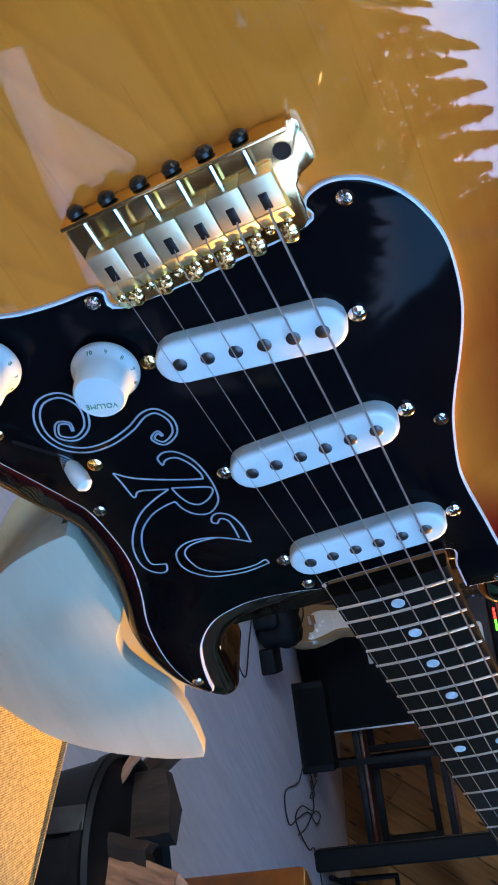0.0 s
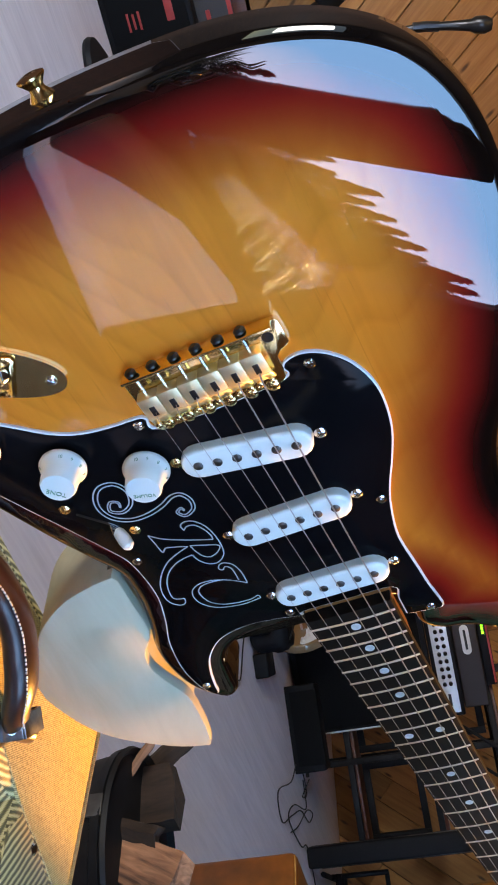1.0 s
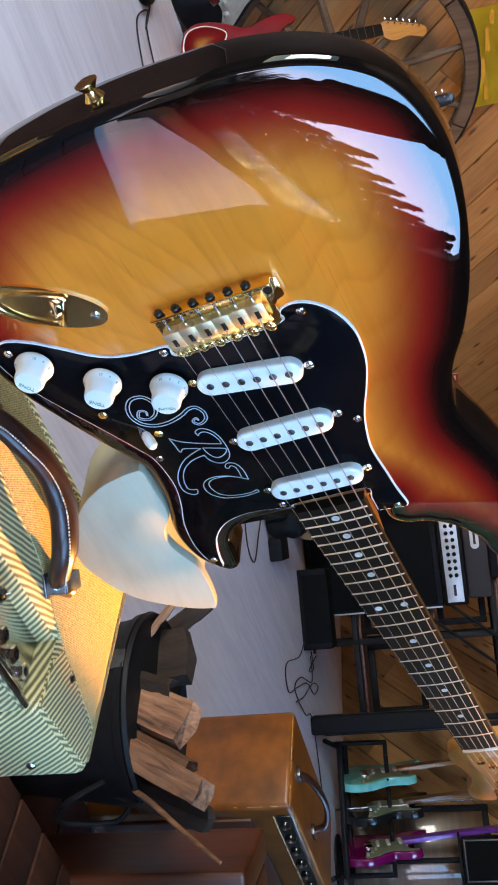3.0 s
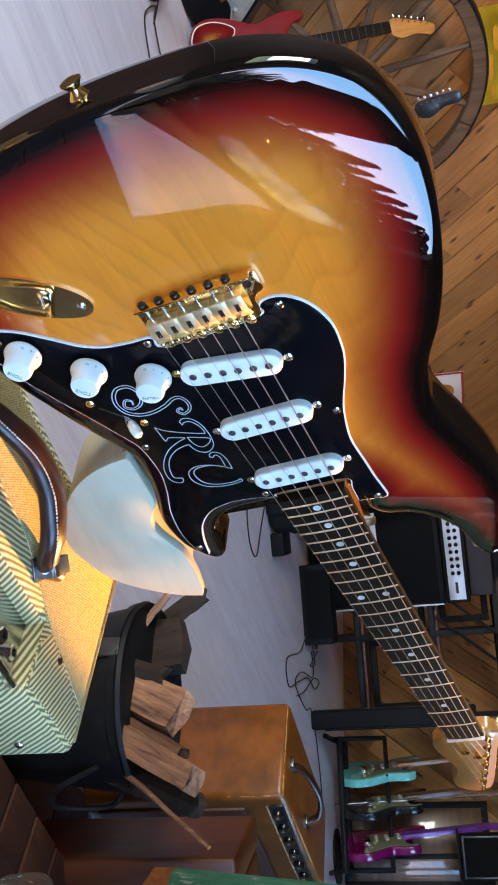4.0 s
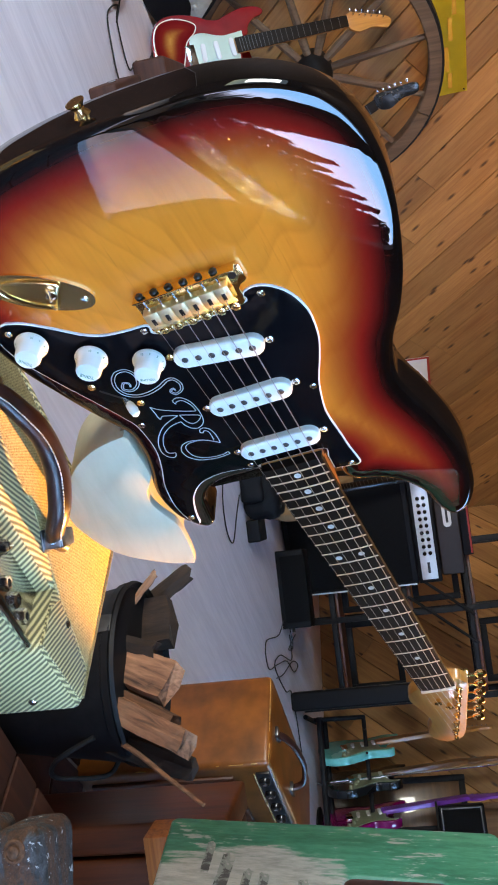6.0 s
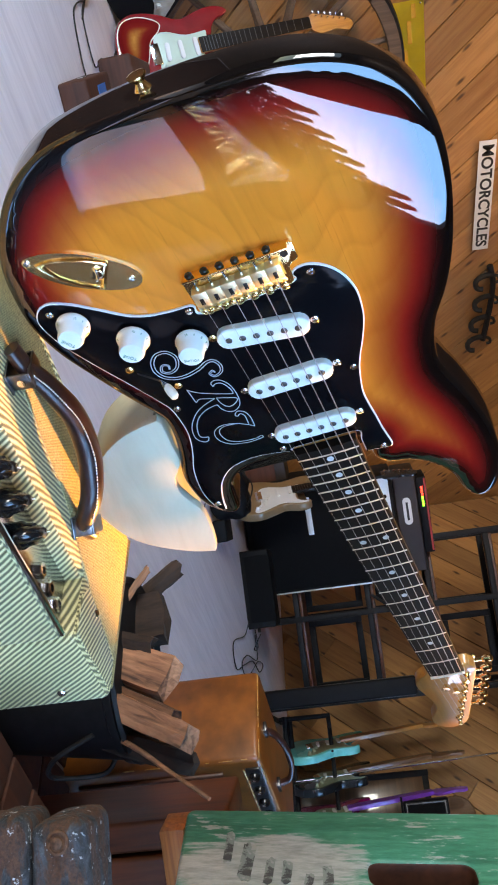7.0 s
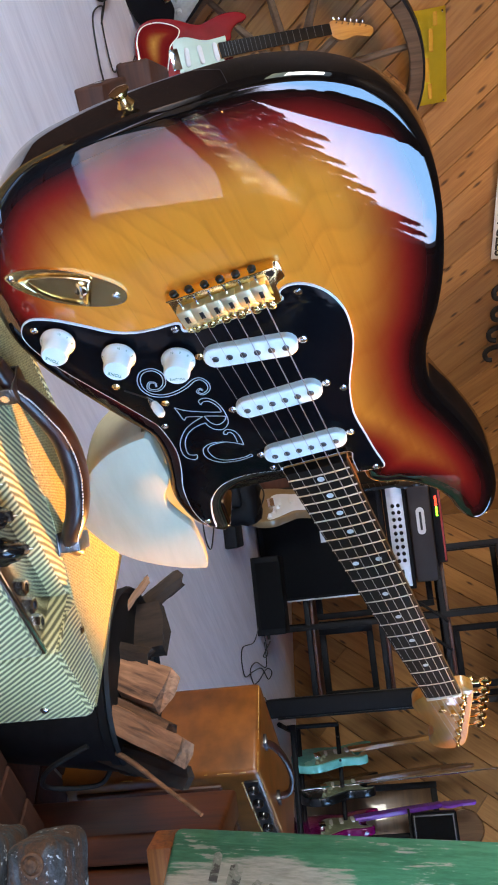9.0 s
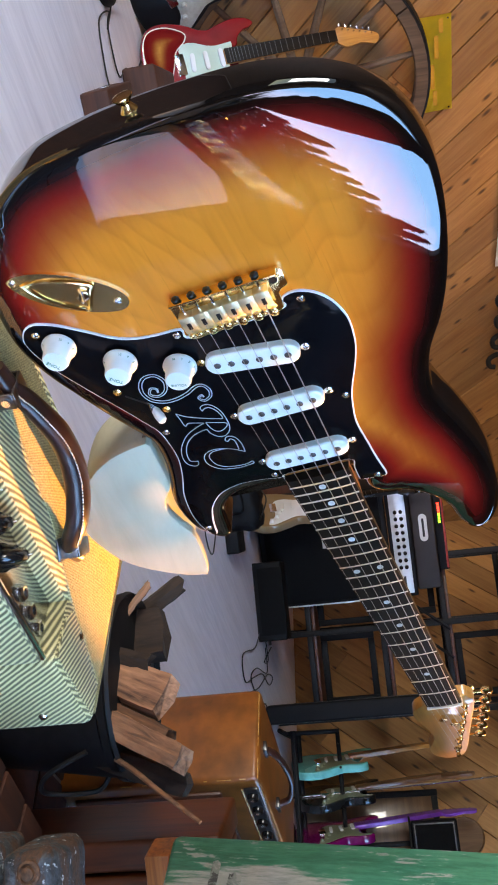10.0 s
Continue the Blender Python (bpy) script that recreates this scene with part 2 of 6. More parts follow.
def plate(outline, z0, z1, bevel=0.0, bm=None, seg=2):
    """A flat slab with the outline (x, y), from z0 up to z1, its upper edge rounded."""
    own = bmesh.new()
    n = len(outline)
    area = sum(outline[i][0] * outline[(i + 1) % n][1] - outline[(i + 1) % n][0] * outline[i][1] for i in range(n))
    pts = [Vector((p[0], p[1])) for p in (outline if area > 0 else outline[::-1])]
    inward = []
    for i in range(n):
        d = (pts[(i + 1) % n] - pts[i - 1]).normalized()
        inward.append(Vector((-d.y, d.x)))
    rows = [(0.0, z0), (0.0, z1 - bevel)]
    for s in range(1, seg + 1):
        a = s / seg * math.pi / 2
        if bevel:
            rows.append((bevel * (1 - math.cos(a)), z1 - bevel + bevel * math.sin(a)))
    rings = [[own.verts.new((*(p + d * w), z)) for p, w in zip(pts, inward)] for d, z in rows]
    for a, b in zip(rings, rings[1:]):
        for k in range(n):
            own.faces.new((a[k], a[(k + 1) % n], b[(k + 1) % n], b[k]))
    from mathutils.geometry import delaunay_2d_cdt
    for ring in (rings[0], rings[-1]):
        ring = [v for v in ring if v.is_valid]
        if len(ring) < n:
            continue
        flat = [Vector((v.co.x, v.co.y)) for v in ring]
        got = delaunay_2d_cdt(flat, [], [list(range(n))], 1, 1e-7)
        if len(got[0]) == n:
            for tri in got[2]:
                own.faces.new([ring[i] for i in tri])
        else:
            made = [own.verts.new((q.x, q.y, ring[0].co.z)) for q in got[0]]
            for tri in got[2]:
                own.faces.new([made[i] for i in tri])
            bmesh.ops.remove_doubles(own, verts=own.verts[:], dist=1e-6)
            break_on = [v for v in own.verts if not v.link_faces]
            bmesh.ops.delete(own, geom=break_on, context="VERTS")
    return joined(bm, own)


def holed_plate(outer, hole, z0, z1, bm=None):
    """A flat slab with one opening through it."""
    from mathutils.geometry import delaunay_2d_cdt
    own = bmesh.new()
    n, k = len(outer), len(hole)
    flat = [Vector((p[0], p[1])) for p in list(outer) + list(hole)]
    loops = [(i, (i + 1) % n) for i in range(n)] + [(n + i, n + (i + 1) % k) for i in range(k)]
    got = delaunay_2d_cdt(flat, loops, [], 2, 1e-7)
    sheets = [[own.verts.new((p.x, p.y, z)) for p in got[0]] for z in (z0, z1)]
    for sheet in sheets:
        for tri in got[2]:
            own.faces.new([sheet[i] for i in tri])
    for a, b in got[1]:
        e = own.edges.get((sheets[1][a], sheets[1][b]))
        if e and len(e.link_faces) == 1:
            own.faces.new((sheets[0][a], sheets[0][b], sheets[1][b], sheets[1][a]))
    return joined(bm, own)


def slotted_plate(outer, hole, z0, z1):
    """A flat slab with one opening through it; both outlines have the same number of points."""
    own = bmesh.new()
    n = len(outer)
    low_out, low_in, top_out, top_in = ([own.verts.new((p[0], p[1], z)) for p in line] for z in (z0, z1) for line in (outer, hole))
    for i in range(n):
        j = (i + 1) % n
        for a, b in ((top_out, top_in), (low_in, low_out), (low_out, top_out), (top_in, low_in)):
            own.faces.new((a[i], a[j], b[j], b[i]))
    bmesh.ops.recalc_face_normals(own, faces=own.faces)
    return own


def rough_box(sx, sy, sz, bevel, at, cell, lumps, seed, turn=None):
    """A block of worn timber: rounded edges and an uneven surface."""
    from mathutils import noise
    own = bmesh.new()
    nx, ny, nz = (max(2, int(s / cell)) for s in (sx, sy, sz))
    grid = {}

    def vert(i, j, k):
        if (i, j, k) not in grid:
            p = Vector((sx * (i / nx - 0.5), sy * (j / ny - 0.5), sz * (k / nz - 0.5)))
            core = Vector((max(-sx / 2 + bevel, min(sx / 2 - bevel, p.x)), max(-sy / 2 + bevel, min(sy / 2 - bevel, p.y)), max(-sz / 2 + bevel, min(sz / 2 - bevel, p.z))))
            d = p - core
            p = core + d.normalized() * bevel if d.length > 1e-9 else p
            o = Vector((seed * 7.3, seed * 3.1, seed))
            p = p + d.normalized() * lumps * (noise.noise((p + o) * 22) + 0.6 * noise.noise((p + o) * 70) + 0.3 * noise.noise((p + o) * 180))
            grid[(i, j, k)] = own.verts.new(p)
        return grid[(i, j, k)]

    for axis, (na, nb, nc) in enumerate(((ny, nz, nx), (nx, nz, ny), (nx, ny, nz))):
        for end in (0, nc):
            for a in range(na):
                for b in range(nb):
                    quad = []
                    for da, db in ((0, 0), (1, 0), (1, 1), (0, 1)):
                        q = [a + da, b + db]
                        q.insert(axis, end)
                        quad.append(vert(*q))
                    own.faces.new(quad)
    if turn is not None:
        bmesh.ops.transform(own, matrix=turn, verts=own.verts)
    bmesh.ops.translate(own, vec=at, verts=own.verts)
    return own


def dome_bm(length, width, height):
    """A long rounded dome, flat below."""
    bm = lathe([(1.0, 0), (0.97, 0.35), (0.82, 0.72), (0.50, 0.94), (0, 1.0)], 20)
    bmesh.ops.scale(bm, vec=(length / 2, width / 2, height), verts=bm.verts)
    return bm


def text_part(name, words, size, mat, parent, m, thick=0.0002, label="", bold=0.0):
    """Raised lettering in the built-in font."""
    data = bpy.data.curves.new(name, "FONT")
    data.body, data.size, data.extrude, data.align_x, data.align_y = words, size, thick, "CENTER", "CENTER"
    data.offset = bold
    tmp = bpy.data.objects.new(name, data)
    scene.collection.objects.link(tmp)
    me = bpy.data.meshes.new_from_object(tmp.evaluated_get(bpy.context.evaluated_depsgraph_get()))
    bpy.data.objects.remove(tmp)
    me.materials.clear()
    me.materials.append(mat)
    ob = new(name, me)
    ob.parent, ob.matrix_basis = parent, m
    if label:
        ob["label"] = label
    return ob


# ---- the guitar ----
# Its own frame: x from the saddles to the nut, y to the bass side, z out of the face.
GUITAR = Matrix(((0.97878, -0.20483, 0.00610, -0.00396), (0.00038, -0.02793, -0.99961, -0.00313), (0.20492, 0.97840, -0.02726, 0.62104), (0, 0, 0, 1)))
TOP, BACK = -0.0125, -0.0570
SCALE = 0.648
BODY = [(0.1983, 0.0306), (0.2283, 0.0326), (0.2408, 0.0434), (0.2446, 0.0592), (0.2565, 0.0760), (0.2783, 0.0909), (0.3017, 0.0959), (0.3181, 0.1028),
        (0.3227, 0.1128), (0.3133, 0.1248), (0.2897, 0.1347), (0.2577, 0.1387), (0.2224, 0.1366), (0.1827, 0.1275), (0.1511, 0.1175), (0.1268, 0.1135)]
BODY += [(0.0929, 0.1214), (0.0613, 0.1373), (0.0264, 0.1498), (-0.0157, 0.1592), (-0.0520, 0.1619), (-0.0803, 0.1571), (-0.1027, 0.1460), (-0.1212, 0.1270),
         (-0.1347, 0.1021), (-0.1437, 0.0703), (-0.1483, 0.0290), (-0.1503, -0.0101), (-0.1494, -0.0489), (-0.1444, -0.0835), (-0.1292, -0.1141)]
BODY += [(-0.1060, -0.1379), (-0.0789, -0.1549), (-0.0497, -0.1634), (-0.0205, -0.1665), (0.0095, -0.1617), (0.0381, -0.1513), (0.0685, -0.1388), (0.0890, -0.1292), (0.1050, -0.1213), (0.1170, -0.1196),
         (0.1405, -0.1232), (0.1640, -0.1306), (0.1840, -0.1378), (0.2050, -0.1404), (0.2300, -0.1380), (0.2470, -0.1290), (0.2562, -0.1183), (0.2518, -0.1087), (0.2353, -0.1049), (0.2168, -0.1002),
         (0.2026, -0.0887), (0.1954, -0.0724), (0.1945, -0.0502), (0.1945, -0.0299)]


def contour(x, y):
    """How far the forearm bevel lowers the face."""
    a, b = Vector((-0.160, 0.000)), Vector((0.060, 0.150))
    d = (b - a).normalized()
    s = (x - a.x) * -d.y + (y - a.y) * d.x
    return 1.45 * max(0.0, s) ** 2 if s > 0 else 0.0


def inset(pts, d):
    n = len(pts)
    out = []
    for i in range(n):
        w = (pts[(i + 1) % n] - pts[i - 1]).normalized()
        out.append(pts[i] + Vector((-w.y, w.x)) * d)
    return out


def guitar_body(name, mat, parent, step, shaped=True, label=""):
    """The solid body: rounded edges, a flat face with the forearm bevel, and the distance from the edge on each vertex."""
    from mathutils.geometry import delaunay_2d_cdt
    line = spline(BODY, 5 if step < 0.008 else 2, closed=True)
    area = sum(line[i - 1].x * line[i].y - line[i].x * line[i - 1].y for i in range(len(line)))
    line = line if area > 0 else line[::-1]
    bm = bmesh.new()
    depth = contour if shaped else (lambda x, y: 0.0)
    r = 0.0065
    rows = [(r, BACK), (r * 0.3, BACK + r * 0.3), (0, BACK + r), (0, -0.040)]
    steps = 6 if step < 0.008 else 3
    for s in range(0, steps + 1):
        a = s / steps * math.pi / 2
        rows.append((r * (1 - math.cos(a)), TOP - r + r * math.sin(a)))
    rings = []
    for k, (d, z) in enumerate(rows):
        ring = []
        for p in inset(line, d):
            ring.append(bm.verts.new((p.x, p.y, z - (depth(p.x, p.y) if k > 3 else 0))))
        rings.append(ring)
    n = len(line)
    for a, b in zip(rings, rings[1:]):
        for k in range(n):
            bm.faces.new((a[k], a[(k + 1) % n], b[(k + 1) % n], b[k]))
    inner = inset(line, r)
    pts = [p.copy() for p in inner]
    poly = [(p.x, p.y) for p in inner]

    def inside(x, y):
        hit = False
        for i in range(len(poly)):
            (x0, y0), (x1, y1) = poly[i - 1], poly[i]
            if (y0 > y) != (y1 > y) and x < (x1 - x0) * (y - y0) / (y1 - y0) + x0:
                hit = not hit
        return hit

    arr = np.array(poly)
    x = -0.16
    while x < 0.32:
        y = -0.175
        while y < 0.175:
            if inside(x, y) and np.min(np.hypot(arr[:, 0] - x, arr[:, 1] - y)) > step * 0.6:
                pts.append(Vector((x, y)))
            y += step
        x += step
    res = delaunay_2d_cdt(pts, [], [list(range(n))], 1, 1e-6)
    verts = []
    for i, p in enumerate(res[0]):
        near = rings[-1][i] if i < n and (p - inner[i]).length < 1e-6 else None
        verts.append(near or bm.verts.new((p.x, p.y, TOP - depth(p.x, p.y))))
    for f in res[2]:
        try:
            bm.faces.new([verts[i] for i in f])
        except ValueError:
            pass
    f = bm.faces.new(rings[0])
    bmesh.ops.triangulate(bm, faces=[f])
    ob = part(name, bm, mat, parent, label)
    edge = np.array([(p.x, p.y) for p in line])
    att = ob.data.attributes.new("from_edge", "FLOAT", "POINT")
    for i, v in enumerate(ob.data.vertices):
        d = 0.0 if v.co.z < TOP - 0.0065 - depth(v.co.x, v.co.y) + 1e-4 else float(np.min(np.hypot(edge[:, 0] - v.co.x, edge[:, 1] - v.co.y)))
        att.data[i].value = d
    return ob


GUARD_LINE = [(-0.0345, -0.1522), (-0.0387, -0.1462), (-0.0391, -0.1379), (-0.0325, -0.1238), (-0.0202, -0.1073), (-0.0074, -0.0909), (-0.0010, -0.0760), (0.0015, -0.0590),
              (0.0022, -0.0440), (0.0050, -0.0400), (0.0125, -0.0375), (0.0130, 0.0000), (0.0105, 0.0350), (0.0045, 0.0368), (0.0012, 0.0395), (-0.0004, 0.0460),
              (0.0010, 0.0532), (0.0053, 0.0606), (0.0130, 0.0678), (0.0238, 0.0731), (0.0374, 0.0759)]
GUARD_LINE += [(0.0550, 0.0747), (0.0685, 0.0716), (0.0860, 0.0650), (0.0980, 0.0598), (0.1130, 0.0545), (0.1348, 0.0498), (0.1490, 0.0490), (0.1714, 0.0505), (0.1900, 0.0516),
               (0.2095, 0.0538), (0.2135, 0.0532), (0.2150, 0.0505), (0.2142, 0.0420), (0.2132, 0.0315), (0.2126, 0.0298), (0.2105, 0.0294), (0.1960, 0.0296), (0.1840, 0.0298), (0.1835, 0.0000)]
GUARD_LINE += [(0.1840, -0.0288), (0.1875, -0.0312), (0.1845, -0.0450), (0.1825, -0.0621), (0.1838, -0.0760), (0.1896, -0.0916), (0.2035, -0.1053), (0.2200, -0.1130), (0.2345, -0.1172),
               (0.2430, -0.1190), (0.2425, -0.1235), (0.2338, -0.1275), (0.2209, -0.1296), (0.2037, -0.1290), (0.1784, -0.1235), (0.1560, -0.1141), (0.1345, -0.1072),
               (0.1160, -0.1054), (0.0980, -0.1062), (0.0876, -0.1102), (0.0745, -0.1163), (0.0546, -0.1260), (0.0310, -0.1379), (0.0067, -0.1490), (-0.0114, -0.1548), (-0.0260, -0.1562)]


def screw(parent, x, y, z, mat, r=0.0028, name="screw", label=""):
    """A domed screw head with a cross slot."""
    bm = lathe([(r, -0.001), (r, 0.0004), (r * 0.75, 0.0011), (0, 0.0014)], 14)
    for a in (25, 115):
        box_bm(r * 1.15, r * 0.2, 0.0006, 0, (0, 0, 0.0012), bm=bm, turn=Matrix.Rotation(radians(a), 4, "Z"))
    return part(name, bm, mat, parent, label, m=pose(x, y, z, 0, 0, (x * 7919 + y * 104729) * 1000 % 180))


def stadium(length, width, n=9):
    h, r = length / 2 - width / 2, width / 2
    out = [(h + r * math.cos(a), r * math.sin(a)) for a in [math.pi * (i / (n - 1) - 0.5) for i in range(n)]]
    return out + [(-x, -y) for x, y in out]


def main_guitar():
    g = thing("electric_guitar", "glossy sunburst electric guitar with black pickguard and gold hardware", "guitar", GUITAR)
    guitar_body("body", BURST, g, 0.0055, label="three-tone sunburst gloss body")
    ring = [(p.x, p.y) for p in spline(GUARD_LINE, 5, closed=True)]
    guard = part("pickguard", plate(inset_line(ring, 0.0010), TOP + 0.0005, -0.0100, 0.0005), GUARD, g, "glossy black pickguard with white edge line")
    part("edge_ply", plate(ring, TOP, -0.0106, 0.0006), PLY, guard, "white edge line")
    for x, y in ((0.0069, 0.0503), (0.2102, 0.0460), (0.0067, -0.0457), (0.1090, 0.0501), (-0.0303, -0.1433), (0.0985, -0.1005), (0.1803, -0.0369), (0.2311, -0.1225)):
        screw(guard, x, y, -0.0100, CHROME, 0.0030)
    inlays(guard)
    # pickups
    for centre, slant in (((0.0434, -0.0010), 8.8), ((0.0990, -0.0002), -1.0), ((0.1594, -0.0002), -0.3)):
        pk = part("pickup_cover", plate(stadium(0.0722, 0.0192), -0.0100, -0.0030, 0.0022, seg=4), WHITE, g, "white single-coil pickup cover", m=pose(*centre, 0, 0, 0, 90 - slant))
        for i in range(6):
            x = -0.0267 + i * 0.0107
            part("pole_piece", lathe([(0.0027, -0.005), (0.0027, -0.0027), (0.0022, -0.0024), (0, -0.0024)], 14), POLE, pk, "dark metal pole piece", m=pose(x, 0, 0))
        for s in (-1, 1):
            screw(pk, s * 0.0397, 0, -0.0092, GOLD if s < 0 and slant > 2 else CHROME, 0.0034)
    # knobs
    for (x, y), word, turn in (((0.0318, -0.0550), "VOLUME", -52), ((0.0119, -0.0949), "TONE", -78), ((-0.0175, -0.1300), "TONE", -88)):
        k = part("knob", lathe([(0.0036, -0.0042), (0.0036, 0.0002), (0.0128, 0), (0.0130, 0.0015), (0.0124, 0.0030), (0.0112, 0.0048), (0.0103, 0.0072), (0.0098, 0.0150), (0.0090, 0.0166), (0, 0.0168)], 40), WHITE, g, "white skirted control knob", m=pose(x, y, -0.0060, 0, 0, turn))
        text_part("lettering", word, 0.0040 if word == "TONE" else 0.0030, GREENINK, k, pose(0.0030, 0.0021, 0.0169, 0, 0, 305))
        for i in range(10):
            a = radians(-140 + i * 31)
            text_part("numeral", str(i + 1), 0.0025, GREENINK, k, Matrix.Rotation(a, 4, "Z") @ pose(0, 0.0115, 0.0045, -50, 0, 0))
    # pickup switch
    part("switch_slot", plate([(p[0], p[1]) for p in stadium(0.026, 0.0018, 5)], -0.0100, -0.0097), BLACK, g, m=pose(0.0586, -0.1030, 0, 0, 0, 42))
    lever = part("switch_lever", box_bm(0.0060, 0.0020, 0.011, 0.0004, (0.0012, 0, 0.0015), turn=Matrix.Rotation(radians(30), 4, "Y")), CHROME, g, "steel switch blade", m=pose(0.0641, -0.0965, -0.010, 0, 0, 42))
    part("switch_tip", lathe([(0.0022, 0), (0.0034, 0.002), (0.0040, 0.008), (0.0034, 0.0125), (0.0016, 0.0142), (0, 0.0146)], 20), WHITE, lever, "white switch tip", m=pose(0.0030, 0, 0.0040, 0, 42, 0))
    for x, y in ((0.0432, -0.1156), (0.0741, -0.0876)):
        screw(g, x, y, -0.0100, GOLD, 0.0034, label="gold screw")
    jack_plate(g)
    bridge(g)
    neck(g)
    for m in (Matrix.Translation((-0.1500, -0.0035, -0.0335)) @ pose(0, 0, 0, 0, -90, 0), Matrix.Translation((0.321, 0.109, -0.037)) @ pose(0, 0, 0, 0, 78, 0)):
        part("strap_button", lathe([(0.0060, 0), (0.0054, 0.0012), (0.0037, 0.0036), (0.0035, 0.0050), (0.0052, 0.0072), (0.0066, 0.0088), (0.0066, 0.0097), (0.0042, 0.0104), (0, 0.0100)], 28), GOLD, g, "gold strap button", m=m)
    return g


def inset_line(ring, d):
    n = len(ring)
    area = sum(ring[i - 1][0] * ring[i][1] - ring[i][0] * ring[i - 1][1] for i in range(n))
    pts = [Vector(p) for p in (ring if area > 0 else ring[::-1])]
    return [(p.x, p.y) for p in inset(pts, d)]


def inlays(guard):
    """Three scrolled ornaments in double silver lines."""
    curl_s = [(0.0548, -0.0858), (0.0507, -0.0850), (0.0490, -0.0893), (0.0548, -0.0925), (0.0585, -0.0865), (0.0545, -0.0790), (0.0450, -0.0757), (0.0372, -0.0800), (0.0366, -0.0886), (0.0427, -0.0950),
              (0.0518, -0.0974), (0.0604, -0.0943), (0.0657, -0.0860), (0.0663, -0.0754), (0.0633, -0.0641), (0.0590, -0.0555), (0.0596, -0.0497), (0.0659, -0.0468), (0.0725, -0.0488), (0.0755, -0.0551), (0.0716, -0.0582), (0.0692, -0.0549), (0.0719, -0.0539)]
    bow = [(0.0860, -0.0619), (0.0818, -0.0620), (0.0798, -0.0581), (0.0818, -0.0531), (0.0881, -0.0491), (0.0971, -0.0476), (0.1075, -0.0482), (0.1145, -0.0508), (0.1189, -0.0568), (0.1174, -0.0627), (0.1122, -0.0665), (0.1067, -0.0675)]
    arm_in = [(0.0860, -0.0619), (0.0837, -0.0589), (0.0847, -0.0544), (0.0902, -0.0510), (0.0963, -0.0497), (0.0996, -0.0502)]
    arm_up = [(0.0996, -0.0502), (0.0967, -0.0579), (0.0918, -0.0687), (0.0868, -0.0775), (0.0813, -0.0833)]
    serif = [(0.0813, -0.0833), (0.0878, -0.0829), (0.0973, -0.0825), (0.0950, -0.0790), (0.0968, -0.0725), (0.0991, -0.0665)]
    tail = [(0.0991, -0.0665), (0.1022, -0.0756), (0.1068, -0.0845), (0.1148, -0.0930), (0.1246, -0.0993), (0.1346, -0.1020), (0.1413, -0.1010), (0.1453, -0.0970), (0.1451, -0.0932), (0.1410, -0.0913),
            (0.1402, -0.0935), (0.1380, -0.0973), (0.1318, -0.0970), (0.1236, -0.0941), (0.1157, -0.0887), (0.1098, -0.0807), (0.1074, -0.0734), (0.1067, -0.0675)]
    eye = [(0.0990, -0.0650), (0.1019, -0.0573), (0.1057, -0.0494), (0.1103, -0.0524), (0.1125, -0.0580), (0.1103, -0.0620), (0.1050, -0.0642), (0.0990, -0.0650)]
    cup_top = [(0.1263, -0.0570), (0.1248, -0.0589), (0.1216, -0.0574), (0.1207, -0.0540), (0.1238, -0.0498), (0.1304, -0.0480), (0.1360, -0.0480), (0.1431, -0.0488)]
    cup_out = [(0.1431, -0.0488), (0.1388, -0.0542), (0.1344, -0.0615), (0.1320, -0.0698), (0.1323, -0.0772), (0.1362, -0.0832), (0.1433, -0.0854), (0.1504, -0.0834), (0.1569, -0.0767), (0.1597, -0.0674), (0.1607, -0.0583), (0.1593, -0.0473)]
    cup_in = [(0.1593, -0.0473), (0.1566, -0.0482), (0.1580, -0.0530), (0.1580, -0.0613), (0.1559, -0.0710), (0.1509, -0.0778), (0.1445, -0.0801), (0.1383, -0.0799), (0.1345, -0.0760), (0.1335, -0.0692), (0.1344, -0.0615)]
    cup_bar = [(0.1263, -0.0570), (0.1242, -0.0545), (0.1267, -0.0520), (0.1320, -0.0518), (0.1386, -0.0525)]
    scrolls = [(curl_s, 0.0026)] + [(line, 0.0) for line in (bow, arm_in, arm_up, serif, tail, eye, cup_top, cup_out, cup_in, cup_bar)]
    for line, wide in scrolls:
        pts = [Vector(p) for p in spline(line, 9)]
        n = len(pts)
        bm = bmesh.new()
        for side in ((-1, 1) if wide else (0,)):
            rows = []
            for i, p in enumerate(pts):
                w = (pts[min(i + 1, n - 1)] - pts[max(i - 1, 0)]).normalized()
                q = Vector((-w.y, w.x))
                swell = wide * 0.5 * (0.25 + 0.75 * max(0.0, math.sin(math.pi * i / (n - 1))) ** 0.8)
                c = p + q * side * swell
                rows.append((bm.verts.new((*(c + q * 0.00042), -0.00985)), bm.verts.new((*(c - q * 0.00042), -0.00985))))
            for a, b in zip(rows, rows[1:]):
                bm.faces.new((a[0], a[1], b[1], b[0]))
        bmesh.ops.solidify(bm, geom=bm.faces[:], thickness=0.0002)
        part("scroll_inlay", bm, INLAY, guard, "silver double-line scroll ornament")


